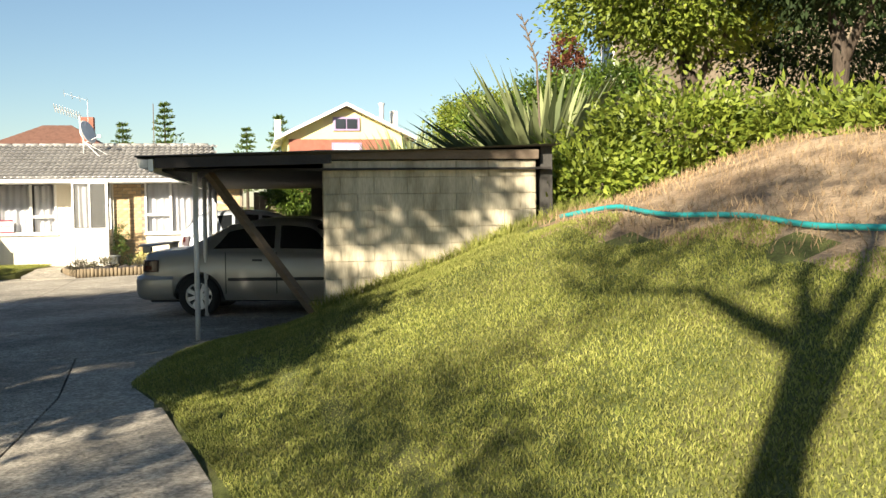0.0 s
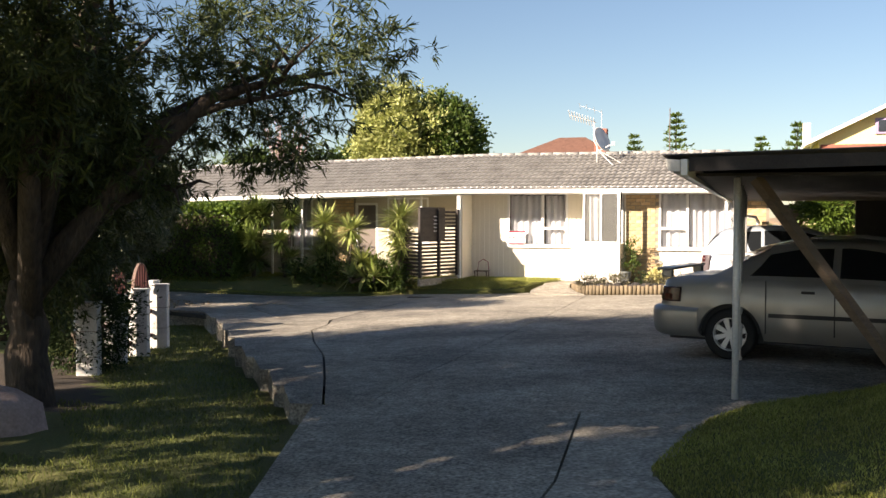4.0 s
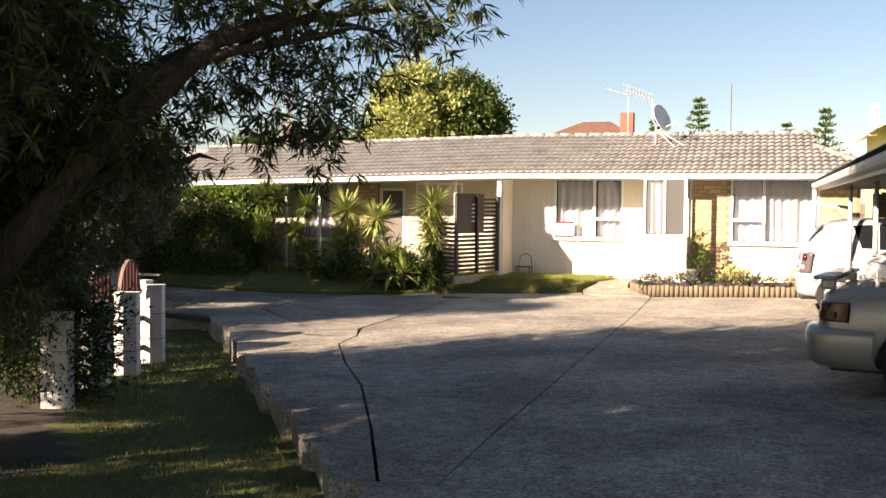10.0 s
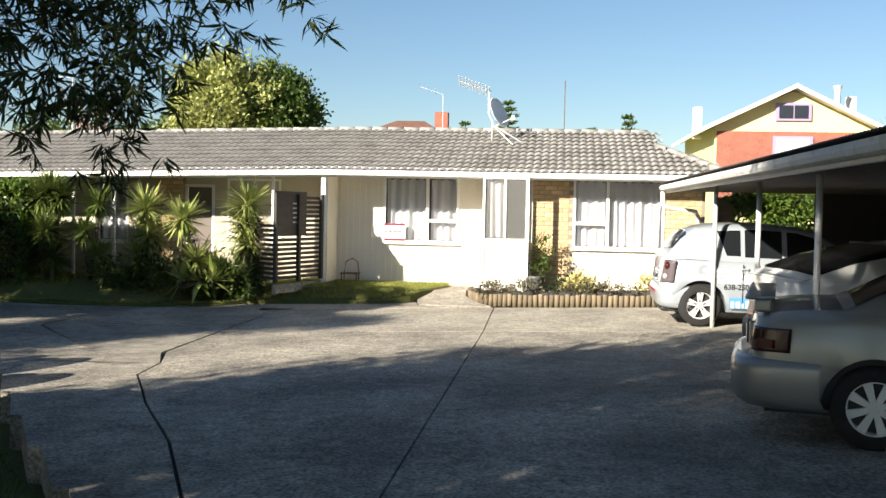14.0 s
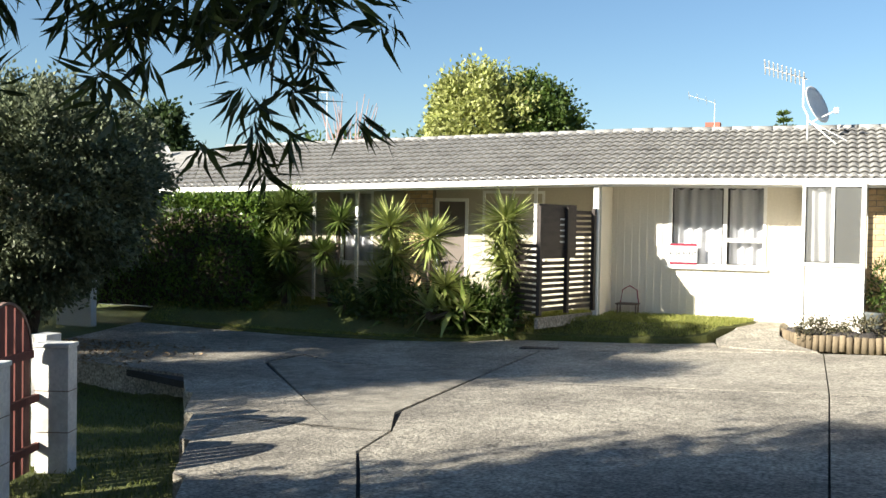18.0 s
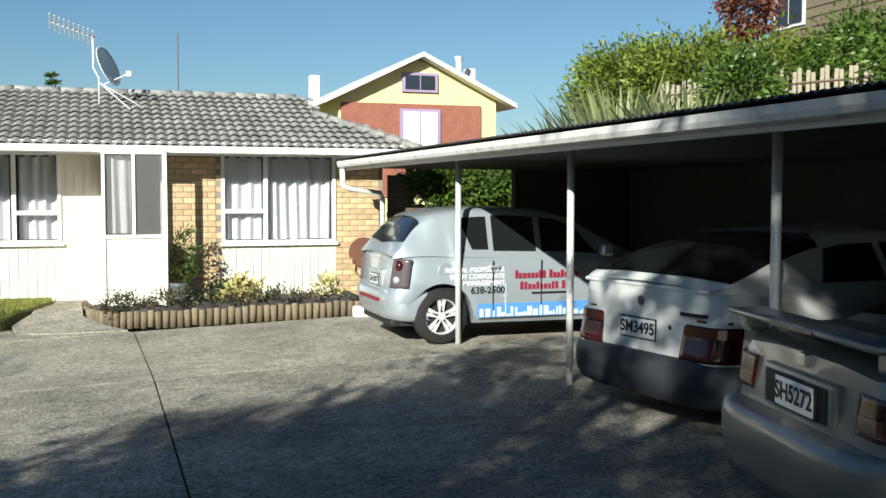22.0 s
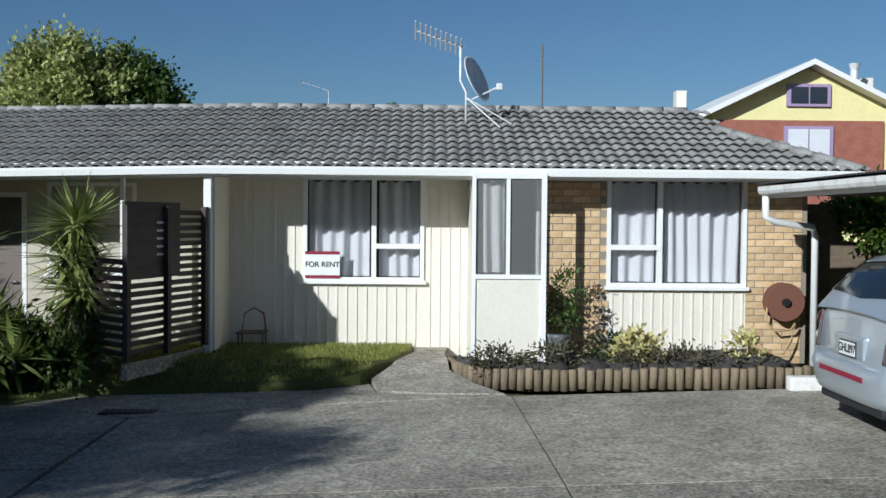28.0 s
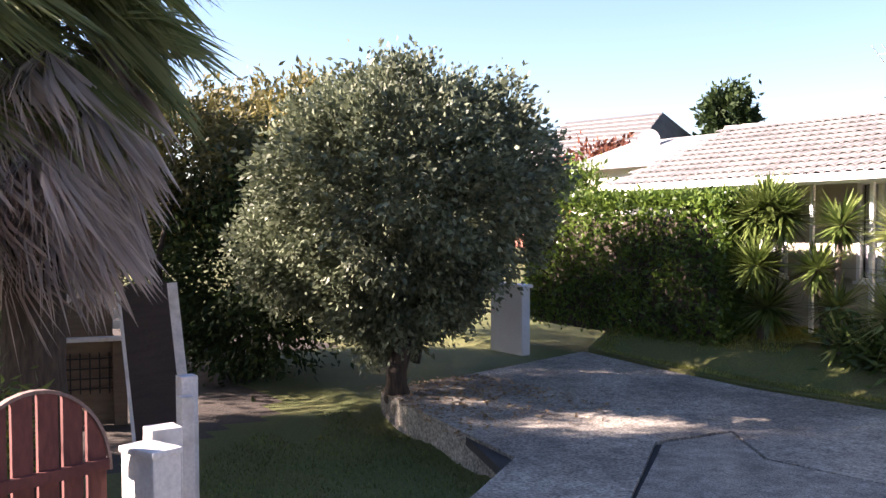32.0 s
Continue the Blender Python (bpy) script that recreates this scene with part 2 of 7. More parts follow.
def leaf_mesh(name, at, way, side, length, width, material, bend=0.0):
    """Many leaves in one mesh: each a pointed blade of two triangles folded along its middle."""
    at, way, side = (np.asarray(v, float) for v in (at, way, side))
    k = len(at)
    way = way / (np.linalg.norm(way, axis=1, keepdims=True) + 1e-9)
    side = side - way * (side * way).sum(1, keepdims=True)
    side = side / (np.linalg.norm(side, axis=1, keepdims=True) + 1e-9)
    nor = np.cross(way, side)
    L, Wd = np.broadcast_to(length, k)[:, None], np.broadcast_to(width, k)[:, None]
    v = np.stack([at, at + way * L * 0.45 + side * Wd * 0.5 + nor * L * 0.05, at + way * L - nor * L * bend, at + way * L * 0.45 - side * Wd * 0.5 + nor * L * 0.05], 1).reshape(-1, 3)
    me = bpy.data.meshes.new(name)
    me.vertices.add(k * 4)
    me.vertices.foreach_set("co", v.ravel())
    me.loops.add(k * 4)
    me.loops.foreach_set("vertex_index", np.arange(k * 4, dtype=np.int32))
    me.polygons.add(k)
    me.polygons.foreach_set("loop_start", np.arange(0, k * 4, 4, dtype=np.int32))
    me.update(calc_edges=True)
    me.materials.append(material)
    return me


def drive_z(x, y):
    """The height of the paved yard, which falls gently to the left and towards the street."""
    z = -0.02 + 0.032 * (min(max(x, -3.0), 7.0) - 7.0)
    return z + (0.02 * max(y + 15.0, -10.0) if y < -15 else 0.0)

# ---- ground ----
LEFT_Y = (-60, -30, -20.3, -18.9, -16.5, -14.5, -12.3, -10.5, -8.5, -7.25, -6.8, -6.15)
LEFT_X = (5.4, 4.9, 4.2, 3.8, 2.95, 1.62, 0.08, -1.1, -2.42, -3.3, -3.75, -6.9)
RIGHT_Y = (-60, -30, -22, -19.3, -18.2, -17.2, -16.6, -15.8)
RIGHT_X = (9.4, 8.6, 7.3, 6.72, 6.32, 6.5, 6.65, 7.05)
BANK_D = (0, 1, 2.5, 4.3, 5.2, 7, 9, 14, 40, 120)
BANK_H = (0, 0.18, 0.72, 1.40, 1.62, 2.25, 2.5, 3.0, 5.2, 5.7)


def lower_lawn(y):
    return float(np.interp(y, (-21, -17, -14, -12, -7, 0), (-0.30, -0.36, -0.47, -0.55, -0.68, -0.5)))


def ground_z(x, y):
    base = drive_z(x, y)
    if y < -15.9:
        right = float(np.interp(y, RIGHT_Y, RIGHT_X))
        if x > right:
            return base + float(np.interp(x - right, BANK_D, BANK_H)) + 0.02
    elif x > 11.2:
        return base + float(np.interp((x - 7.0) * min(1.0, max(0.35, (14 - y) / 16)), BANK_D, BANK_H))
    if y < -6.15:
        d = x - float(np.interp(y, LEFT_Y, LEFT_X))
        low = lower_lawn(y) if y > -20.5 else base + 0.02
        if d < 1.2:
            k = min(1.0, max(0.0, (d - 0.3) / 0.9))
            return low * (1 - k) + (base - 0.12) * k
        return base - 0.12
    if x < -6.9 and y < -2:
        return base - 0.25
    return base - 0.12


def axis(lo, hi, step, far):
    fine_part = np.arange(lo, hi + step / 2, step)
    grow = np.geomspace(1, far, 16)
    return np.concatenate([lo - grow[::-1], fine_part, hi + grow])


GX, GY = axis(-11, 19, 0.3, 600), axis(-33, 8, 0.3, 600)
verts = [(x, y, ground_z(x, y) + 0.03 * noise.noise((x * 0.9, y * 0.9, 0))) for y in GY for x in GX]
nx = len(GX)
faces = [(j * nx + i, j * nx + i + 1, (j + 1) * nx + i + 1, (j + 1) * nx + i) for j in range(len(GY) - 1) for i in range(nx - 1)]
me = sheet_mesh("ground", verts, faces, M["turf"], smooth=True)
for extra in ("soil", "dry_bank"):
    me.materials.append(M[extra])
for p in me.polygons:
    x, y, z = p.center
    if y < -15.9 and x - float(np.interp(y, RIGHT_Y, RIGHT_X)) > 4.1 + 0.5 * noise.noise((x, y, 3)) or (x > 11 and y > -16.5):
        p.material_index = 2
    elif (y > -16.5 and x < float(np.interp(y, LEFT_Y, LEFT_X)) - (2.3 if y < -12 else 4.6) + 0.5 * noise.noise((x, y, 1))) and y < -4:
        p.material_index = 1
ground = tagged(new("ground", me), "mown lawn, soil and dry bank round the paved yard", "ground", kind="structure")


def slab(name, outline, material, parent, thick=0.12, raise_by=0.0, label="", level=None):
    """A paved piece from its outline, following the yard's fall, with a worn edge."""
    bm = bmesh.new()
    top = bm.faces.new([bm.verts.new((x, y, drive_z(x, y) + raise_by)) for x, y in outline])
    top.normal_update()
    if top.normal.z < 0:
        top.normal_flip()
    bmesh.ops.triangulate(bm, faces=[top], ngon_method="BEAUTY")
    for co, no in (((7, 0, 0), (1, 0, 0)), ((0, -1.55, 0), (0, 1, 0)), ((0, -1.25, 0), (0, 1, 0)), ((-3, 0, 0), (1, 0, 0)), ((0, -15, 0), (0, 1, 0)), ((0, -25, 0), (0, 1, 0)), ((5.2, 0, 0), (1, 0, 0)), ((0, -9, 0), (0, 1, 0))):
        bmesh.ops.bisect_plane(bm, geom=list(bm.verts) + list(bm.edges) + list(bm.faces), plane_co=co, plane_no=no, dist=1e-4)
    for v in bm.verts:
        v.co.z = (level or drive_z)(v.co.x, v.co.y) + raise_by
    ext = bmesh.ops.extrude_face_region(bm, geom=list(bm.faces))
    for v in ext["geom"]:
        if isinstance(v, bmesh.types.BMVert):
            v.co.z -= thick
    return part(name, bm, material, parent, label)


def lawn_z(x, y):
    """The front lawn lies nearly level before the units and dips to the kerb."""
    k = min(1.0, max(0.0, (y + 2.15) / 0.6))
    return drive_z(x, y) * (1 - k) + 0.0 * k


driveway = tagged(new("driveway"), "worn concrete driveway with cracks and joints", "driveway", kind="structure")
CRACK = ((-0.26, -5.28), (-0.25, -8.35), (0.08, -9.25), (0.16, -10.05), (0.5, -10.75), (0.9, -11.6), (1.69, -13.05), (2.5, -14.85), (3.12, -16.3))
KERB = []
for i in range(9):
    y0 = -16.5 + i * 1.075
    y1 = y0 + 1.075
    x0, x1 = float(np.interp(y0, LEFT_Y, LEFT_X)), float(np.interp(y1, LEFT_Y, LEFT_X))
    KERB += [(x0 + 0.06, y0), (x0 - 0.08, y0 + 0.02), (x1 + 0.05, y1 - 0.02)]
j = 0.008
slab("paving_slab", [(-0.24 + j, -6.2), (-0.22 + j, -8.33)] + [(x + j, y) for x, y in CRACK[2:]] + [(3.52 - j, -16.3), (3.52 - j, -6.2)], M["concrete"], driveway)
slab("paving_slab", [(3.52 + j, -16.3), (7.4, -16.3), (7.4, -15.75), (11.0, -15.7), (11.0, -6.2), (3.52 + j, -6.2)], M["concrete"], driveway)
slab("paving_slab", [(-0.24 + j, -6.19 + j), (-0.24 + j, -3.35), (1.9, -2.85), (3.45 - j, -2.7), (3.52 - j, -6.19 + j)], M["concrete_light"], driveway)
slab("paving_slab", [(3.52 + j, -6.19 + j), (3.45 + j, -2.7), (11.0, -2.7), (11.0, -6.19 + j)], M["concrete_light"], driveway)
slab("paving_slab", [(-3.33, -5.45), (-3.25, -4.62), (-2.4, -5.25), (-0.28 - j, -5.30), (-0.27 - j, -8.35), (0.04, -9.17), (-0.28, -9.45)], M["exposed"], driveway, raise_by=-0.006)
# the strip between the stepped edge and the long crack
KY = [-16.3, -14.85, -13.05, -11.6, -10.75, -10.05, -9.25]
ys = sorted({y for y in KY} | {y for x, y in KERB if -16.3 < y < -9.3})


def kerb_x(y):
    return float(np.interp(y, [q for p, q in KERB], [p for p, q in KERB]))


def crack_x(y):
    return float(np.interp(y, [q for p, q in CRACK[::-1]], [p for p, q in CRACK[::-1]])) - 0.022


bm = bmesh.new()
rows = [(bm.verts.new((kerb_x(y), y, drive_z(kerb_x(y), y))), bm.verts.new((crack_x(y), y, drive_z(crack_x(y), y)))) for y in ys]
for (a, b), (c, d) in zip(rows, rows[1:]):
    bm.faces.new((a, b, d, c))
ext = bmesh.ops.extrude_face_region(bm, geom=list(bm.faces))
for v in ext["geom"]:
    if isinstance(v, bmesh.types.BMVert):
        v.co.z -= 0.75
bmesh.ops.recalc_face_normals(bm, faces=list(bm.faces))
part("paving_slab", bm, M["concrete"], driveway)
slab("paving_slab", [(crack_x(-9.25), -9.248), (kerb_x(-9.25), -9.248)] + [(x, y) for x, y in KERB if y > -9.2] + [(-5.0, -6.58), (-6.9, -6.2), (-7.4, -4.2), (-7.9, -2.2), (-3.29, -4.57), (-3.40, -5.47), (-0.37, -9.32)], M["concrete"], driveway, thick=0.75)
slab("paving_slab", [(-7.9, -2.18), (-6.3, -2.45), (-4.5, -2.65), (-3.0, -2.55), (-1.6, -2.45), (-0.26 - j, -3.35), (-0.28 - j, -5.28), (-2.38, -5.23), (-3.23, -4.6)], M["concrete"], driveway)
slab("paving_slab", [(3.02, -16.32), (3.8, -18.9), (4.2, -20.3), (4.55, -25), (5.6, -25), (5.75, -18.55), (5.55, -16.32)], M["concrete"], driveway)
slab("paving_slab", [(5.57, -16.32), (5.77, -18.55), (5.62, -25), (7.6, -25), (7.28, -22), (6.72, -19.3), (6.35, -18.2), (6.5, -17.2), (6.65, -16.6), (6.8, -16.32)], M["concrete_light"], driveway)
slab("paving_slab", [(4.55, -25.02), (4.9, -30), (5.4, -60), (9.4, -60), (8.6, -30), (7.6, -25.02)], M["concrete_light"], driveway)
# dark bed under the joints
slab("joint_filling", [(-6.5, -5.9), (-6.5, -3.0), (10.8, -3.0), (10.8, -15.6), (6.4, -16.2), (3.3, -16.2), (0.2, -11.5), (-2.8, -7.4)], M["joint"], driveway, thick=0.08, raise_by=-0.035)
kerb_band = slab("kerb_channel", [(-1.62, -2.43), (-1.15, -2.02), (0.42, -2.06), (1.39, -2.04), (1.95, -1.72), (2.05, -2.3), (2.6, -2.5), (3.4, -2.68), (1.9, -2.83), (-0.24, -3.33)], M["concrete_light"], driveway, raise_by=0.004, label="pale concrete kerb channel")
path_slab = slab("front_path", [(2.44, 0.0), (2.42, -0.5), (2.18, -1.38), (1.97, -1.72), (2.07, -2.28), (2.62, -2.48), (3.38, -2.66), (3.1, -1.95), (2.84, -1.5), (2.8, -0.6), (2.85, 0.0)], M["concrete_light"], driveway, raise_by=0.03, level=lambda x, y: lawn_z(x, y - 0.3) - 0.01, thick=0.2, label="curved concrete path to the door")

front_lawn = slab("front_lawn", [(2.42, -0.02), (2.4, -0.5), (2.16, -1.35), (1.85, -1.8), (1.45, -2.0), (0.42, -2.02), (-1.18, -1.98), (-1.65, -2.4), (-3.0, -2.5), (-4.5, -2.6), (-6.3, -2.4), (-7.9, -2.1), (-8.0, 0.3), (0.0, 0.3), (0.0, -0.02)], M["turf"], None, raise_by=0.02, level=lawn_z, thick=0.2)
tagged(front_lawn, "short green lawn with a curved edge before the units", "lawn", kind="structure")

# ---- the row of units ----
EAVE_Y, EAVE_Z, RIDGE_Y, RIDGE_Z = -0.98, 2.28, 1.85, 3.28
HX0, HX1 = -8.7, 7.72
house = tagged(new("unit_row"), "single-storey row of cream and buff-brick units", "house", kind="structure")


def wall(name, dims, material, label=""):
    return setting(name, boxes(*dims), material, label, house)


wall("wall_front", [(0.06, 1.0, 0.0, 0.15, -0.1, 2.3), (1.0, 2.54, 0.0, 0.15, -0.1, 0.86), (1.0, 2.54, 0.0, 0.15, 2.2, 2.3), (2.54, 3.1, 0.0, 0.15, -0.1, 2.3)], M["cream"], "cream vertical board wall")
wall("wall_wing", [(-0.06, 0.06, -0.9, 0.15, -0.15, 2.3)], M["cream"], "plain cream dividing wall")
wall("wall_window_panel", [(4.8, 6.54, -0.44, -0.3, -0.1, 0.84), (4.8, 6.54, -0.44, -0.3, 2.2, 2.3)], M["cream"], "cream vertical boards under the window")
wall("wall_return", [(3.97, 4.02, -0.44, 0.15, -0.1, 2.3)], M["cream"])
# darker copy of the cream: shade on the recessed wall is in the colour
M["shade_cream"] = mat("shaded_cream_paint", (0.50, 0.45, 0.35), 0.6, var=0.06, scale=2, fine=30, bump=0.06)
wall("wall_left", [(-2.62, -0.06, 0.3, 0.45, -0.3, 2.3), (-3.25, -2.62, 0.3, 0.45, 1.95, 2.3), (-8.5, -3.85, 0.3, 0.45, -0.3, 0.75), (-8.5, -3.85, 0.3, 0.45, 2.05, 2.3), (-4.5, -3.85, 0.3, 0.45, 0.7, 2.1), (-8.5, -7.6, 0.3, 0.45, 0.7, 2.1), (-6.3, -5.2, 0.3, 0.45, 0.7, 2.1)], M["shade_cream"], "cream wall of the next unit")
wall("wall_end", [(7.18, 7.3, -0.3, 4.5, -0.1, 2.3), (-8.5, -8.38, 0.3, 4.5, -0.3, 2.3), (-8.5, 7.3, 4.5, 4.62, -0.3, 2.3)], M["cream"])
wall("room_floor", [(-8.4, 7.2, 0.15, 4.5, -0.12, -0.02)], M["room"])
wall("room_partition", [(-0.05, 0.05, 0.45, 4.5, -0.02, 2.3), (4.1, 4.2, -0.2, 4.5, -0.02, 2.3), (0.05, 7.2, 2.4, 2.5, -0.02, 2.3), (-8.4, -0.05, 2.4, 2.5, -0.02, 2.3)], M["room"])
setting("ceiling", boxes((-8.6, 0, -0.9, 4.6, 2.3, 2.33), (0, 7.5, -0.9, 4.6, 2.3, 2.33)), M["white"], "white soffit lining", house)

BRICK_W, BRICK_H = 0.235, 0.086
brick_me = mesh_of(box(bmesh.new(), 0, BRICK_W - 0.012, 0, 0.1, 0, BRICK_H - 0.011, bevel=0.004), "brick", M["brick"])
half_me = mesh_of(box(bmesh.new(), 0, BRICK_W / 2 - 0.012, 0, 0.1, 0, BRICK_H - 0.011, bevel=0.004), "brick", M["brick"])


def brick_wall(name, x0, x1, y, z0, z1, label):
    """A brick panel facing the yard: mortar core and single bricks in half bond."""
    core = setting(name, boxes((x0 + 0.004, x1 - 0.004, y + 0.008, y + 0.12, z0, z1)), M["mortar"], label, house)
    rng = random.Random(name)
    for r in range(int((z1 - z0) / BRICK_H)):
        x = x0
        if r % 2:
            spans = [(x, half_me)]
            x += BRICK_W / 2
        else:
            spans = []
        while x + BRICK_W <= x1 + 0.02:
            spans.append((x, brick_me))
            x += BRICK_W
        if x1 - x > 0.07:
            spans.append((x, half_me))
        for sx, me in spans:
            b = new("brick", me)
            b.parent = core
            b.location = (sx, y + rng.uniform(-0.002, 0.003), z0 + r * BRICK_H)
    return core


# eaves, gutter and roof
def roof_z(y):
    return EAVE_Z + (RIDGE_Z - EAVE_Z) * (y - EAVE_Y) / (RIDGE_Y - EAVE_Y)


bm = bmesh.new()
GAB_Y, GAB_X = 0.75, 6.5
v = {k: bm.verts.new(c) for k, c in dict(a=(HX0, EAVE_Y, EAVE_Z - 0.03), b=(HX1, EAVE_Y, EAVE_Z - 0.03), c=(GAB_X, GAB_Y, roof_z(GAB_Y) - 0.03), d=(GAB_X, RIDGE_Y, RIDGE_Z - 0.03), e=(HX0, RIDGE_Y, RIDGE_Z - 0.03),
     f=(HX1, 2 * RIDGE_Y - EAVE_Y, EAVE_Z - 0.03), g=(GAB_X, 2 * RIDGE_Y - GAB_Y, roof_z(GAB_Y) - 0.03), h=(HX0, 2 * RIDGE_Y - EAVE_Y, EAVE_Z - 0.03)).items()}
for loop in ("abcde", "bfgc", "fhedg", "cgd", "aeh"):
    bm.faces.new([v[k] for k in loop])
bmesh.ops.bisect_plane(bm, geom=list(bm.verts) + list(bm.edges) + list(bm.faces), plane_co=(0, 0, 0), plane_no=(1, 0, 0), dist=1e-4)
roof = setting("roof", bm, M["tile"], "grey weathered concrete tile roof", house)
far_roof = bmesh.new()
fv = [far_roof.verts.new(c) for c in ((HX0 + 0.02, 0.35, 2.42), (-11.6, 0.35, 2.36), (-10.9, 1.82, 2.95), (HX0 + 0.02, 1.82, 3.0), (-11.6, 3.3, 2.36), (HX0 + 0.02, 3.3, 2.42))]
for q in ((0, 3, 2, 1), (3, 5, 4, 2), (1, 2, 4)):
    far_roof.faces.new([fv[k] for k in q])
setting("roof_far", far_roof, M["tile"], "grey tiled roof of the farthest unit", house)
setting("wall_far", boxes((-11.3, HX0 + 0.2, 0.6, 3.1, -0.35, 2.4)), M["cream"], "wall of the farthest unit", house)
setting("fascia", boxes((HX0, 0, EAVE_Y - 0.02, EAVE_Y + 0.01, 2.13, 2.26), (0, HX1, EAVE_Y - 0.02, EAVE_Y + 0.01, 2.13, 2.26), (HX1 - 0.03, HX1, EAVE_Y + 0.01, 4.6, 2.13, 2.26), (HX0, HX0 + 0.03, EAVE_Y + 0.01, 4.6, 2.13, 2.26)), M["white"], "white fascia board", house)
bm = bmesh.new()
prof = [(-0.02, 2.265), (-0.125, 2.265), (-0.125, 2.235), (-0.115, 2.17), (-0.08, 2.15), (-0.02, 2.15)]
rings = [[bm.verts.new((x, EAVE_Y + py, pz)) for py, pz in prof] for x in (HX0, 0.0, HX1)]
for ra, rb in zip(rings, rings[1:]):
    for k in range(len(prof) - 1):
        bm.faces.new((ra[k], ra[k + 1], rb[k + 1], rb[k]))
bm.faces.new(rings[0]), bm.faces.new(rings[2][::-1])
setting("gutter", bm, M["white"], "white metal eaves gutter", house)
setting("soffit", boxes((HX0 + 0.03, 0, EAVE_Y + 0.01, 0.3, 2.2, 2.215), (0, HX1 - 0.03, EAVE_Y + 0.01, 0.3, 2.2, 2.215)), M["white"], "white eaves soffit", house)
setting("eave_post", boxes((-0.055, 0.035, -0.99, -0.905, -0.15, 2.15), bevel=0.006), M["white"], "white post at the dividing wall", house)
bm = bmesh.new()
tri = [[bm.verts.new((GAB_X + dx, y, z)) for y, z in ((GAB_Y + 0.1, roof_z(GAB_Y) - 0.02), (2 * RIDGE_Y - GAB_Y - 0.1, roof_z(GAB_Y) - 0.02), (RIDGE_Y, RIDGE_Z - 0.07))] for dx in (-0.02, 0.02)]
bm.faces.new(tri[0][::-1]), bm.faces.new(tri[1])
for k in range(3):
    bm.faces.new((tri[0][k], tri[0][(k + 1) % 3], tri[1][(k + 1) % 3], tri[1][k]))
setting("gable_panel", bm, M["dark"], "dark triangular panel of the small end gable", house)

# vertical boards and their cover strips
for x0, x1, y, z0, z1 in ((0.08, 1.0, -0.012, -0.05, 2.18), (1.0, 2.54, -0.012, -0.05, 0.84), (2.56, 3.08, -0.012, -0.05, 2.18), (4.82, 6.52, -0.452, -0.05, 0.82)):
    x = x0 + 0.05
    strips = bmesh.new()
    while x < x1:
        box(strips, x, x + 0.016, y, y + 0.013, z0, z1)
        x += 0.125
    setting("cover_strips", strips, M["cream"], "", house)


# windows
def window(name, x0, x1, z0, z1, y, mullions, rails=(), curtain=True, label="", deep=0.1):
    """A white timber window with its panes; mullions are x places, rails (x0, x1, z)."""
    w = tagged(new(name), label, "window", kind="structure")
    fr = boxes((x0, x1, y - 0.03, y + 0.06, z0, z0 + 0.05), (x0, x1, y - 0.03, y + 0.06, z1 - 0.05, z1), (x0, x0 + 0.05, y - 0.03, y + 0.06, z0 + 0.05, z1 - 0.05), (x1 - 0.05, x1, y - 0.03, y + 0.06, z0 + 0.05, z1 - 0.05))
    for m in mullions:
        box(fr, m - 0.03, m + 0.03, y - 0.028, y + 0.058, z0 + 0.05, z1 - 0.05)
    for a, b, z in rails:
        box(fr, a, b, y - 0.034, y + 0.05, z - 0.032, z + 0.032)
    part("window_frame", fr, M["white"], w)
    part("window_sill", boxes((x0 - 0.03, x1 + 0.03, y - 0.07, y - 0.03, z0 - 0.035, z0 + 0.01), bevel=0.005), M["white"], w)
    edges = [x0 + 0.05] + [m for m in mullions] + [x1 - 0.05]
    for a, b in zip(edges, edges[1:]):
        pane = part("pane", boxes((a, b, y + 0.014, y + 0.02, z0 + 0.04, z1 - 0.04)), M["glass"], w)
        pane.visible_shadow = False
    return w


def curtain(x0, x1, z0, z1, y, label, top_z=None):
    """Gathered cloth with folds, thicker towards the hem."""
    rng = random.Random(int(x0 * 100))
    nxs, nzs = int((x1 - x0) / 0.012), 8
    ph = [rng.uniform(0, 6) for _ in range(3)]
    vs, fs = [], []
    for k in range(nzs + 1):
        z = z0 + (z1 - z0) * k / nzs
        for i in range(nxs + 1):
            x = x0 + (x1 - x0) * i / nxs
            spread = 1 + 0.25 * math.sin(z * 2 + ph[2])
            yy = y + 0.03 * math.sin(x * 38 + ph[0] + 0.6 * math.sin(z * 1.7 + x * 5)) * spread + 0.02 * math.sin(x * 17 + ph[1])
            wave = 0.02 * math.sin(x * 38 + ph[0]) if k == nzs else 0
            vs.append((x, yy, z + wave))
    for k in range(nzs):
        for i in range(nxs):
            a = k * (nxs + 1) + i
            fs.append((a, a + 1, a + nxs + 2, a + nxs + 1))
    return tagged(new("curtain", sheet_mesh("curtain", vs, fs, M["curtain"], True)), label, "curtain", "curtains of the units")


window("window_1", 1.0, 2.54, 0.86, 2.2, 0.0, (1.9,), ((1.9, 2.5, 1.31),), label="white timber window with a pale curtain and a letting sign")
window("window_2", 4.8, 6.54, 0.84, 2.2, -0.44, (5.46,), ((4.84, 5.46, 1.33),), label="white timber window with gathered pale curtains")
curtain(1.06, 1.84, 0.92, 2.14, 0.13, "pale grey gathered curtain behind the window")
curtain(1.96, 2.48, 0.92, 2.14, 0.13, "pale grey gathered curtain behind the window")
# added sheet that lightens the left porch pane like a bright interior
curtain(3.16, 3.49, 1.04, 2.1, -1.02, "added pale sheet standing in for the light porch interior")
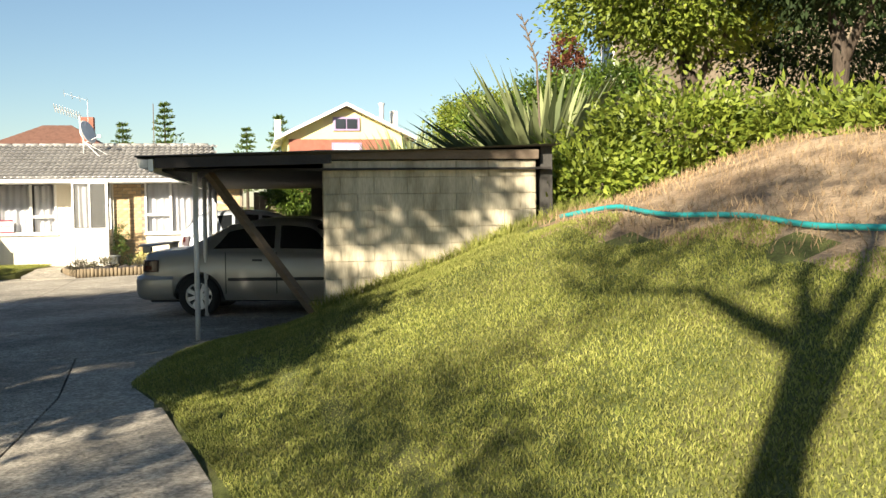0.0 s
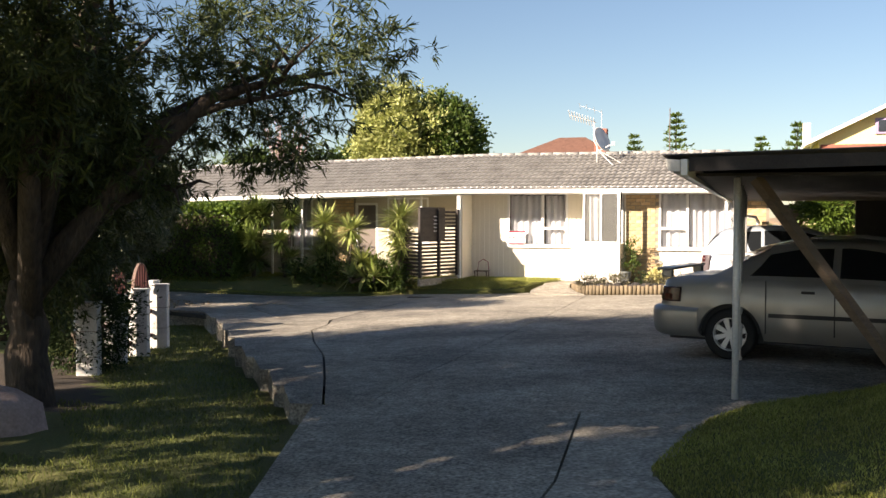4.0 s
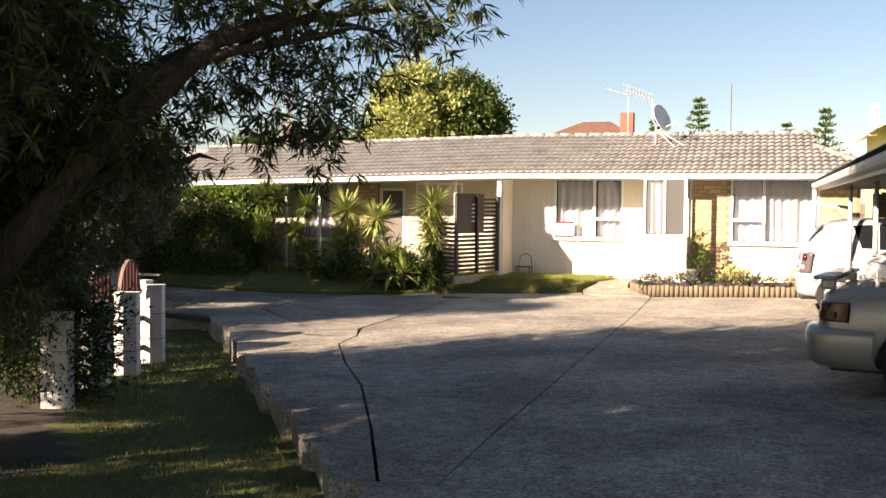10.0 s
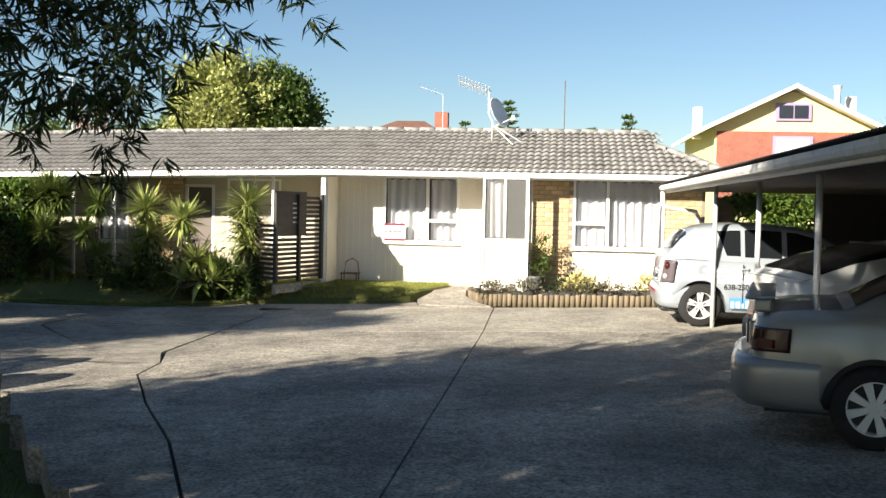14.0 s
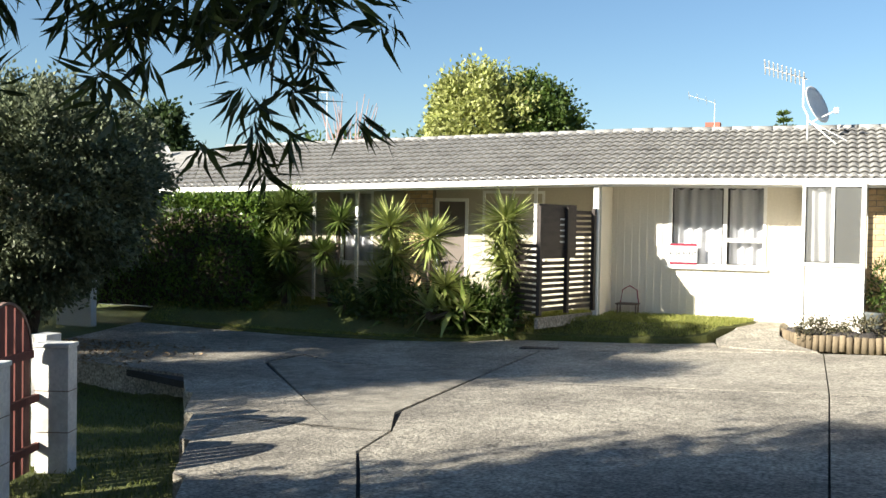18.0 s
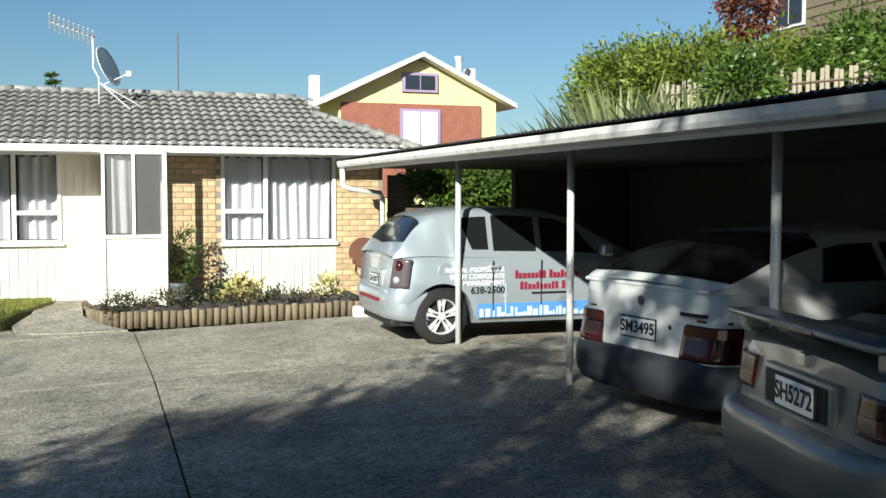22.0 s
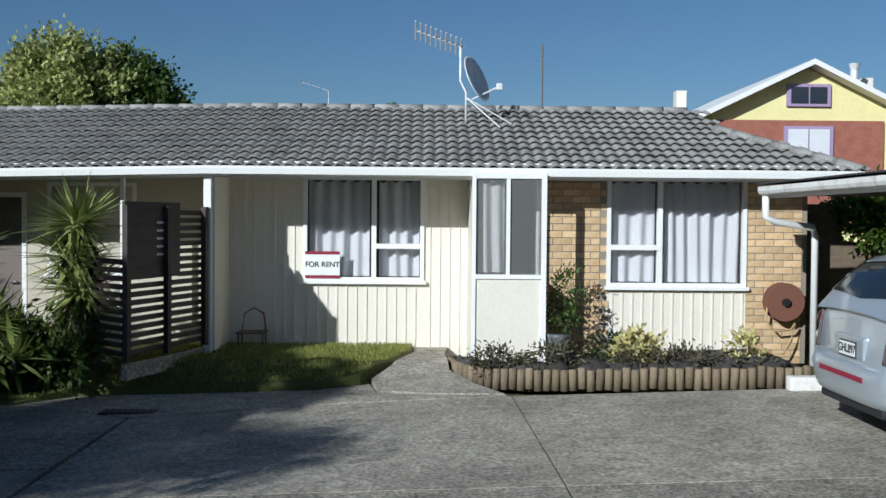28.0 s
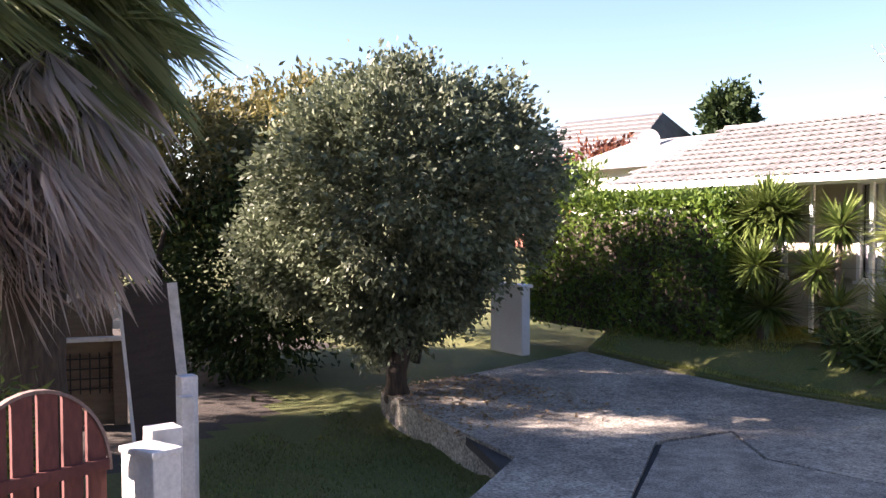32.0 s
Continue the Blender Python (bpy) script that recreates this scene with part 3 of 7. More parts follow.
curtain(-5.14, -4.56, 0.78, 2.03, 0.40, "pale curtain in the tall window of the next unit")
curtain(-7.54, -6.36, 0.78, 2.03, 0.40, "pale curtain in the end unit's window")
curtain(4.86, 5.42, 0.90, 2.14, -0.33, "pale grey gathered curtain behind the window")
curtain(5.5, 6.48, 0.90, 2.14, -0.33, "pale grey gathered curtain behind the window")
# ---- glazed entrance porch ----
porch = tagged(new("entrance_porch"), "white glazed entrance porch with a plain lower panel", "porch", kind="structure")
PX0, PX1, PY = 3.1, 3.97, -1.16
part("panel", boxes((PX0 + 0.002, PX0 + 0.04, PY + 0.06, 0.0, -0.05, 2.2), (PX0 + 0.045, PX1 - 0.05, PY + 0.01, PY + 0.05, 0.0, 0.97), (PX1 - 0.05, PX1 - 0.01, PY + 0.05, 0.0, -0.05, 0.97)), M["cream"], porch, "plain cream lower panel")
part("frame", boxes((PX0, PX0 + 0.045, PY - 0.01, PY + 0.06, -0.05, 2.2), (PX1 - 0.06, PX1, PY - 0.01, PY + 0.06, -0.05, 2.2), (3.5, 3.545, PY, PY + 0.05, 1.02, 2.14), (PX0 + 0.045, PX1 - 0.06, PY - 0.012, PY + 0.05, 0.97, 1.02), (PX0 + 0.045, PX1 - 0.06, PY - 0.005, PY + 0.05, 2.14, 2.2), (PX1 - 0.05, PX1 - 0.01, -0.5, -0.44, 0.97, 2.2)), M["white"], porch)
for a, b in ((PX0 + 0.045, 3.5), (3.545, PX1 - 0.06)):
    g = part("pane", boxes((a, b, PY + 0.02, PY + 0.026, 1.02, 2.14)), M["porch_glass"], porch)
    g.visible_shadow = False
g = part("pane", boxes((PX1 - 0.035, PX1 - 0.03, PY + 0.06, -0.5, 0.97, 2.2)), M["glass"], porch)
g.visible_shadow = False
part("door", boxes((2.6, 3.05, 0.16, 0.2, 0, 2.0)), M["white"], porch)

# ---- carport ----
# near-black block: the carport's deep shade is put into its colour
M["dark_block"] = mat("block_in_shade", (0.06, 0.056, 0.05), 0.95, var=0.25, scale=2, fine=50, bump=0.4)
CP_Y = (-5.62, -8.12, -10.88, -13.05, -15.6)
carport = thing("carport", "long open carport with slim white posts and a low sheet roof", "carport")
for y in CP_Y:
    z = drive_z(6.85, y)
    px = 6.72 if y > -6 else 6.84
    part("post", tube(bmesh.new(), [(px, y, z - 0.02), (px, y, 2.0)], 0.031, 12), M["steel"], carport, "slim white steel post", True)
Y0, Y1 = -16.1, -1.5
YO = -17.0  # the roof reaches farther out over the open bay


def cp_z(x):
    return 2.06 + 0.035 * (x - 6.35)


bm = bmesh.new()
cols = int((Y1 - Y0) / 0.019)
ra, rb = [], []
for i in range(cols + 1):
    y = Y0 + (Y1 - Y0) * i / cols
    w = 0.009 * math.cos(i * math.tau / 4)
    ra.append(bm.verts.new((6.3, y, cp_z(6.3) + 0.03 + w)))
    rb.append(bm.verts.new((11.2, y, cp_z(11.2) + 0.03 + w)))
for i in range(cols):
    bm.faces.new((ra[i], ra[i + 1], rb[i + 1], rb[i]))
oc = int((Y0 - YO) / 0.019)
oa = [(bm.verts.new((6.3, Y0 - (Y0 - YO) * i / oc, cp_z(6.3) + 0.03 + 0.009 * math.cos(i * math.tau / 4))), bm.verts.new((8.4, Y0 - (Y0 - YO) * i / oc * 0.55, cp_z(8.4) + 0.03 + 0.009 * math.cos(i * math.tau / 4)))) for i in range(oc + 1)]
for (p0, q0), (p1, q1) in zip(oa, oa[1:]):
    bm.faces.new((p0, q0, q1, p1))
part("roof_sheet", bm, M["sheet"], carport, "dark corrugated sheet roof")
# lining coloured near-black for the shade under the roof
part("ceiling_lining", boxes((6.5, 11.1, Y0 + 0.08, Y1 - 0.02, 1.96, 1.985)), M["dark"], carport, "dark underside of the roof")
part("fascia", boxes((6.44, 6.49, YO, Y1, 1.93, 2.055)), M["white"], carport)
bm = bmesh.new()
prof = [(6.435, 2.05), (6.33, 2.058), (6.325, 2.01), (6.34, 1.975), (6.38, 1.96), (6.435, 1.96)]
rings = [[bm.verts.new((px, y, pz)) for px, pz in prof] for y in (YO, Y1)]
for k in range(len(prof)):
    n2 = (k + 1) % len(prof)
    bm.faces.new((rings[0][k], rings[0][n2], rings[1][n2], rings[1][k]))
bm.faces.new(rings[0]), bm.faces.new(rings[1][::-1])
part("gutter", bm, M["old_white"], carport, "worn white gutter along the front edge")
bm = bmesh.new()
edge = [[bm.verts.new((x, y + dy, z)) for dy in (0.0, 0.03)] for x, y, z in ((6.5, YO + 0.02, 1.96), (8.38, YO + 0.42, 2.02), (8.38, YO + 0.42, 2.12), (6.5, YO + 0.02, 2.07))]
for k in range(4):
    bm.faces.new((edge[k][0], edge[(k + 1) % 4][0], edge[(k + 1) % 4][1], edge[k][1]))
bm.faces.new([e[0] for e in edge]), bm.faces.new([e[1] for e in edge[::-1]])
# coloured dark to give the black shade under the overhang
part("end_board", bm, M["dark"], carport, "dark board standing in for the shaded roof underside")
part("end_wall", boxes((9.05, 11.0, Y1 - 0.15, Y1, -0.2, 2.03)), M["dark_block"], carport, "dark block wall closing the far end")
bm = bmesh.new()
tube(bm, [(6.38, Y1 - 0.12, 1.95), (6.38, Y1 - 0.12, 1.72), (6.5, Y1 - 0.1, 1.66), (7.0, Y1 + 0.1, 1.6), (7.05, Y1 + 0.15, 1.5), (7.05, Y1 + 0.15, 0.0)], 0.04, 10)
part("downpipe", bm, M["white"], carport, "white plastic downpipe", True)
part("brace", tube(bmesh.new(), [(7.0, -15.62, 1.95), (8.32, -15.66, 0.1)], 0.06, 4), M["timber"], carport, "diagonal weathered timber brace")
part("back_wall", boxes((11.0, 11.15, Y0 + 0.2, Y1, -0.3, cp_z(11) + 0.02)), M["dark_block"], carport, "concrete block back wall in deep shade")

block_wall = tagged(new("block_wall"), "stained cream concrete block end wall of the carport", "wall", kind="structure")
BW0, BW1, BWY = 8.33, 10.9, -15.95
part("core", boxes((BW0 + 0.01, BW1 - 0.01, BWY + 0.012, BWY + 0.18, -0.2, 2.07)), M["block"], block_wall)
blk = mesh_of(box(bmesh.new(), 0, 0.393, 0, 0.19, 0, 0.193, bevel=0.006), "block", M["block"])
blk_half = mesh_of(box(bmesh.new(), 0, 0.193, 0, 0.19, 0, 0.193, bevel=0.006), "block", M["block"])
for r in range(11):
    x = BW0
    first = True
    while x < BW1 - 0.15:
        me = blk_half if (first and r % 2) or BW1 - x < 0.35 else blk
        b = new("block", me)
        b.parent = block_wall
        b.location = (x, BWY, -0.12 + r * 0.2)
        x += 0.2 if me is blk_half else 0.4
        first = False
part("capping", boxes((BW0 - 0.1, BW1 + 0.05, BWY - 0.06, BWY + 0.22, 2.085, 2.2), bevel=0.01), M["timber"], block_wall, "weathered timber capping board")

# ---- lettering ----
def lettering(name, text, size, material, parent, m, depth=0.001, align="CENTER"):
    """Text as a thin mesh, lying in its own x-y plane."""
    cu = bpy.data.curves.new(name, "FONT")
    cu.body, cu.size, cu.extrude, cu.align_x, cu.align_y = text, size, depth, align, "CENTER"
    cu.offset = size * 0.022
    tmp = bpy.data.objects.new(name, cu)
    me = bpy.data.meshes.new_from_object(tmp)
    bpy.data.objects.remove(tmp)
    me.materials.append(material)
    ob = new(name, me)
    ob.parent = parent
    ob.matrix_basis = m
    return ob


def plain(name, base, rough=0.5, metal=0.0, coat=0.0, bump=0.0, var=0.04):
    return mat(name, base, rough, metal, var=var, scale=3, fine=200, bump=bump, coat=coat)


M["silver"] = mat("pale_silver_car_paint", (0.52, 0.57, 0.62), 0.35, metal=0.55, var=0.05, scale=1.5, fine=300, bump=0.0, coat=0.8)
M["champagne"] = mat("dull_silver_car_paint", (0.30, 0.29, 0.27), 0.38, metal=0.5, var=0.08, scale=2, fine=300, bump=0.0, coat=0.5)
M["car_white"] = mat("white_car_paint", (0.74, 0.74, 0.72), 0.35, var=0.06, scale=2.5, fine=200, bump=0.0, coat=0.6)
M["car_glass"] = plain("dark_car_glass", (0.012, 0.014, 0.016), 0.05, coat=0.6)
M["tyre"] = mat("tyre_rubber", (0.018, 0.018, 0.018), 0.85, var=0.2, bump=0.3)
M["alloy"] = mat("alloy_wheel", (0.68, 0.68, 0.67), 0.4, metal=0.3, var=0.1)
M["black"] = plain("black_plastic", (0.02, 0.02, 0.022), 0.6, bump=0.1)
M["navy_plastic"] = mat("faded_dark_bumper", (0.035, 0.038, 0.048), 0.7, var=0.15, fine=120, bump=0.15)
M["red_lens"] = plain("red_lamp_lens", (0.05, 0.004, 0.005), 0.2, coat=0.7)
M["amber_lens"] = plain("amber_lamp_lens", (0.085, 0.014, 0.008), 0.22, coat=0.6)
M["clear_lens"] = plain("clear_lamp_lens", (0.55, 0.55, 0.55), 0.15, metal=0.3, coat=0.8)
M["plate"] = plain("number_plate_white", (0.75, 0.75, 0.74), 0.4)
M["ink"] = plain("black_ink", (0.015, 0.015, 0.018), 0.5)
M["sign_red"] = plain("red_sign_paint", (0.24, 0.015, 0.04), 0.5)
M["sign_blue"] = plain("sky_blue_vinyl", (0.10, 0.27, 0.62), 0.4)
M["sign_pale"] = plain("pale_vinyl", (0.55, 0.62, 0.70), 0.4)
M["sign_white"] = plain("white_vinyl", (0.78, 0.78, 0.78), 0.5)
M["chrome"] = plain("chrome", (0.6, 0.6, 0.6), 0.15, metal=1.0)



class Car:
    """Shape of a car from side profiles; x runs forward from the rear bumper, z up from the ground."""

    def __init__(self, length, half, axles, wheel_r, deck, under, waist, cab, roof, roof_half, lean):
        self.length, self.half, self.axles, self.wheel_r = length, half, axles, wheel_r
        self.deck, self.under, self.waist, self.cab, self.roof, self.roof_half, self.lean = deck, under, waist, cab, roof, roof_half, lean

    def w(self, s):
        return self.half * float(np.interp(s, (0, 0.03, 0.08, 0.16, 0.3, 0.6, self.length - 0.9, self.length - 0.4, self.length - 0.12, self.length), (0.80, 0.88, 0.93, 0.965, 0.985, 1, 1, 0.97, 0.86, 0.70)))

    def section(self, s):
        zt, zb, w = float(np.interp(s, *self.deck)), float(np.interp(s, *self.under)), self.w(s)
        pts = [(0.55 * w, zb), (0.90 * w, zb), (0.965 * w, zb + 0.07), (0.992 * w, zb + 0.2), (w, zb + 0.45 * (zt - zb)), (0.995 * w, zb + 0.62 * (zt - zb)), (0.975 * w, zt - 0.12), (0.945 * w, zt - 0.035), (0.90 * w, zt), (0.45 * w, zt + 0.018), (0, zt + 0.022)]
        arch = 0
        for a in self.axles:
            r = self.wheel_r + 0.05
            if abs(s - a) < r:
                arch = self.wheel_r + math.sqrt(r * r - (s - a) ** 2)
        out = []
        for k, (y, z) in enumerate(pts):
            if arch and k < 8:
                z = max(z, arch + (0.0 if k == 0 else 0.0005 * k))
            shift = float(np.interp(z, *self.lean)) * max(0.0, 1 - s / 0.45)
            out.append((s + shift, y, z))
        return out

    def body(self):
        st = sorted(set([0, 0.015, 0.04, 0.08, 0.12, 0.2, 0.3, 0.4] + list(np.arange(0.5, self.length, 0.045)) + [self.length]))
        bm = bmesh.new()
        rows = []
        for s in st:
            half = [bm.verts.new(p) for p in self.section(s)]
            other = [bm.verts.new((x, -y, z)) for x, y, z in self.section(s)[:-1]]
            rows.append(half + other[::-1])
        n = len(rows[0])
        for a, b in zip(rows, rows[1:]):
            for k in range(n - 1):
                bm.faces.new((a[k], b[k], b[k + 1], a[k + 1]))
        bm.faces.new(rows[0]), bm.faces.new(rows[-1][::-1])
        return bm

    def cabin_point(self, s, q):
        """q from -1 (waist on the near side) over the roof to 1."""
        zt, zr = float(np.interp(s, *self.waist)) - 0.03, float(np.interp(s, *self.roof))
        w0, wr = self.w(s) * 0.935, float(np.interp(s, *self.roof_half)) * self.half
        zr = max(zr, zt + 0.01)
        k = min(1.0, (zr - zt) / 0.35)
        wr = w0 + (wr - w0) * k
        prof_q = (0, 0.12, 0.42, 0.55, 0.66, 0.8, 1.0)
        ys = (w0, w0 - 0.01, wr + (w0 - wr) * 0.12, wr - 0.01, wr * 0.88, wr * 0.5, 0)
        zs = (zt, zt + 0.03, zr - 0.10 * k, zr - 0.035 * k, zr - 0.005, zr + 0.012, zr + 0.018)
        t = 1 - abs(q)
        y, z = float(np.interp(t, prof_q, ys)), float(np.interp(t, prof_q, zs))
        return Vector((s, math.copysign(y, -q) if q else 0.0, z))

    def cabin(self):
        bm = bmesh.new()
        qs = (-1, -0.9, -0.75, -0.58, -0.5, -0.42, -0.34, -0.2, 0, 0.2, 0.34, 0.42, 0.5, 0.58, 0.75, 0.9, 1)
        rows = [[bm.verts.new(self.cabin_point(s, q)) for q in qs] for s in np.linspace(self.cab[0], self.cab[1], 40)]
        for a, b in zip(rows, rows[1:]):
            for k in range(len(qs) - 1):
                bm.faces.new((a[k], a[k + 1], b[k + 1], b[k]))
        return bm

    def patch(self, lo, hi, q0, q1, out=0.006, n=12):
        """A pane on the cabin between the lines s = lo(q) and s = hi(q)."""
        bm = bmesh.new()
        rows = []
        for i in range(n + 1):
            q = q0 + (q1 - q0) * i / n
            row = []
            for j2 in range(n + 1):
                a, b = (f(q) if callable(f) else f for f in (lo, hi))
                s = a + (b - a) * j2 / n
                p = self.cabin_point(s, q)
                nor = (self.cabin_point(s + 0.01, q) - self.cabin_point(s - 0.01, q)).cross(self.cabin_point(s, min(1, q + 0.01)) - self.cabin_point(s, max(-1, q - 0.01)))
                nor.normalize()
                mid = Vector((self.length * 0.45, 0, 0.8))
                if nor.dot(p - mid) < 0:
                    nor = -nor
                row.append(bm.verts.new(p + nor * out))
            rows.append(row)
        for a, b in zip(rows, rows[1:]):
            for k in range(n):
                bm.faces.new((a[k], a[k + 1], b[k + 1], b[k]))
        return bm


def tail_patch(car, y0, y1, z0, z1, out=0.008, n=10, cut=0.0):
    """A piece of the tail's skin, a little proud, with its own thickness; it wraps round the corner where the tail does."""
    bm = bmesh.new()
    rows = []
    for i in range(n + 1):
        row = []
        for k in range(n + 1):
            y, z = y0 + (y1 - y0) * k / n, z0 + (z1 - z0) * i / n
            y += cut * math.copysign(1.0, y0 + y1) * (i / n) * (1 - abs(2.0 * k / n - 1.0))
            q = min(abs(y) / (car.half * 1.004), 1.0)
            st = float(np.interp(q, (0.80, 0.88, 0.93, 0.965, 0.985, 1.0), (0, 0.03, 0.08, 0.16, 0.3, 0.45)))
            x = st + float(np.interp(z, *car.lean)) * max(0.0, 1 - st / 0.45)
            wrap = min(1.0, st / 0.12)
            row.append(bm.verts.new((x - out * (1 - 0.7 * wrap), y + math.copysign(out * wrap, y), z)))
        rows.append(row)
    for a, b in zip(rows, rows[1:]):
        for k in range(n):
            bm.faces.new((a[k], a[k + 1], b[k + 1], b[k]))
    ext = bmesh.ops.extrude_face_region(bm, geom=list(bm.faces))
    for v in ext["geom"]:
        if isinstance(v, bmesh.types.BMVert):
            v.co.x += 0.02
            v.co.y *= 0.985
    return bm


def add_wheel(parent, x, y, r, width, spokes, rim_mat, side):
    """One wheel: tyre, dished rim with spokes, hub."""
    tyre = bmesh.new()
    prof = [(r * 0.64, -width / 2), (r * 0.9, -width / 2), (r * 0.985, -width / 2 + 0.025), (r, -width * 0.2), (r, width * 0.2), (r * 0.985, width / 2 - 0.025), (r * 0.9, width / 2), (r * 0.64, width / 2)]
    n = 32
    rings = [[tyre.verts.new((x + pr * math.cos(k * math.tau / n), y + py, r + pr * math.sin(k * math.tau / n))) for pr, py in prof] for k in range(n)]
    for k in range(n):
        for q in range(len(prof) - 1):
            tyre.faces.new((rings[k][q], rings[(k + 1) % n][q], rings[(k + 1) % n][q + 1], rings[k][q + 1]))
    wheel = part("wheel", tyre, M["tyre"], parent, "black rubber tyre on its wheel", True)
    rim = bmesh.new()
    face = side * width * 0.42
    rr = r * 0.65
    ring = [[rim.verts.new((x + a * math.cos(k * math.tau / n), y + b, r + a * math.sin(k * math.tau / n))) for a, b in ((rr, face), (rr * 0.93, face), (rr * 0.90, face - side * 0.05), (rr * 0.2, face - side * 0.07))] for k in range(n)]
    for k in range(n):
        for q in range(2):
            rim.faces.new((ring[k][q], ring[(k + 1) % n][q], ring[(k + 1) % n][q + 1], ring[k][q + 1]))
    for k in range(spokes):
        a = k * math.tau / spokes + 0.3
        for half in (-1, 1) if spokes < 7 else (0,):
            da = 0.16 * half
            c, s2 = math.cos(a + da), math.sin(a + da)
            px, pz = -s2, c
            wd0, wd1 = rr * 0.10, rr * (0.10 if spokes < 7 else 0.17)
            vs = []
            for rad, wd in ((rr * 0.18, wd0), (rr * 0.94, wd1)):
                for sgn in (-1, 1):
                    for dp in (0.0, 0.025):
                        vs.append(rim.verts.new((x + c * rad + px * wd * sgn, y + face - side * (0.012 + dp), r + s2 * rad + pz * wd * sgn)))
            for f in ((0, 2, 6, 4), (1, 3, 7, 5), (0, 1, 5, 4), (2, 3, 7, 6)):
                rim.faces.new([vs[i] for i in f])
    cen = [rim.verts.new((x + rr * 0.24 * math.cos(k * math.tau / 16), y + face - side * 0.004, r + rr * 0.24 * math.sin(k * math.tau / 16))) for k in range(16)]
    rim.faces.new(cen)
    part("rim", rim, rim_mat, wheel, "silver spoked rim")
    disc = bmesh.new()
    d = [disc.verts.new((x + rr * 0.92 * math.cos(k * math.tau / 24), y + side * width * 0.1, r + rr * 0.92 * math.sin(k * math.tau / 24))) for k in range(24)]
    disc.faces.new(d)
    part("brake_disc", disc, M["black"], wheel)


def base_car(name, label, car, paint, m, spokes):
    ob = thing(name, label, "car", m=m)
    body = part("body", car.body(), paint, ob, smooth=True)
    body.modifiers.new("edges", "EDGE_SPLIT").split_angle = radians(38)
    part("cabin", car.cabin(), paint, ob, "painted roof and pillars", smooth=True)
    bm = bmesh.new()
    box(bm, 0.15, car.length - 0.15, -car.half * 0.8, car.half * 0.8, 0.2, 0.62)
    for a in car.axles:
        box(bm, a - car.wheel_r - 0.06, a + car.wheel_r + 0.06, -car.half * 0.88, car.half * 0.88, 0.3, car.wheel_r * 2 + 0.05)
    part("underbody", bm, M["black"], ob, "dark underbody and wheel housings")
    for a in car.axles:
        for sd in (-1, 1):
            add_wheel(ob, a, sd * (car.half - 0.11), car.wheel_r, 0.18, spokes, M["alloy"], sd)
    return ob


def rounded(x0, x1, y0, y1, z0, z1, r=0.02):
    return boxes((x0, x1, y0, y1, z0, z1), bevel=r)


def bumper_form(half, depth, z0, z1, out):
    """A bumper wrapped round the tail: rounded in plan and in section."""
    bm = bmesh.new()
    rings = []
    for inset, z in ((0.09, z0), (0.035, z0 + 0.03), (0.008, z0 + 0.09), (0.0, z0 + 0.55 * (z1 - z0)), (0.0, z1 - 0.07), (0.012, z1 - 0.02), (0.05, z1), (0.16, z1 + 0.004)):
        ring = []
        for a in np.linspace(-math.pi / 2, math.pi / 2, 33):
            y = math.copysign(abs(math.sin(a)) ** 0.42, a) * (half - inset * 0.6)
            ring.append(bm.verts.new((depth * (1 - abs(math.cos(a)) ** 0.42) - out + inset, y, z)))
        rings.append(ring)
    for a, b in zip(rings, rings[1:]):
        for k in range(32):
            bm.faces.new((a[k], a[k + 1], b[k + 1], b[k]))
    bm.faces.new(rings[0][::-1])
    return bm


def blob(centre, radii):
    """A lamp glass bulging from the body."""
    bm = bmesh.new()
    bmesh.ops.create_uvsphere(bm, u_segments=20, v_segments=12, radius=1.0, matrix=Matrix.LocRotScale(centre, None, radii))
    return bm


def plate(parent, text, x, y, z, w=0.34, h=0.12, tilt=0.0):
    p = part("number_plate", rounded(x - 0.012, x, y - w / 2, y + w / 2, z - h / 2, z + h / 2, 0.004), M["plate"], parent, "white plate with black letters")
    lettering("plate_text", text, h * 0.86, M["ink"], p, Matrix.Translation((x - 0.0135, y, z)) @ Euler((radians(90), 0, radians(-90))).to_matrix().to_4x4())
    part("plate_rim", boxes((x - 0.008, x + 0.002, y - w / 2 - 0.01, y + w / 2 + 0.01, z - h / 2 - 0.01, z + h / 2 + 0.01)), M["black"], p)


# -- the small pale-silver hatchback with lettering --
hatch = Car(3.86, 0.83, (0.58, 2.97), 0.305,
            ((0, 0.3, 0.7, 2.5, 2.95, 3.5, 3.86), (0.95, 0.965, 0.96, 0.94, 0.92, 0.82, 0.66)),
            ((0, 0.3, 3.4, 3.86), (0.30, 0.22, 0.2, 0.27)),
            ((0, 0.4, 0.8, 2.9), (0.97, 0.99, 0.97, 0.92)), (0.06, 2.95),
            ((0.06, 0.11, 0.18, 0.28, 0.38, 0.52, 0.75, 1.05, 1.4, 1.9, 2.2, 2.95), (0.96, 1.02, 1.13, 1.26, 1.35, 1.415, 1.455, 1.47, 1.475, 1.44, 1.36, 0.93)),
            ((0, 0.4, 1.2, 2.2, 3.0), (0.76, 0.74, 0.76, 0.74, 0.78)),
            ((0.2, 0.32, 0.5, 0.62, 0.75, 0.92, 1.0), (0.10, 0.03, 0.0, 0.05, 0.07, 0.10, 0.12)))
CZ = drive_z(6.6, -4.6)
M["lamp_grey"] = plain("smoked_lamp_plastic", (0.10, 0.08, 0.085), 0.25)
small_car = base_car("hatchback", "small pale silver hatchback with lettered doors parked in the carport", hatch, M["silver"], pose(5.97, -4.78, CZ), 5)
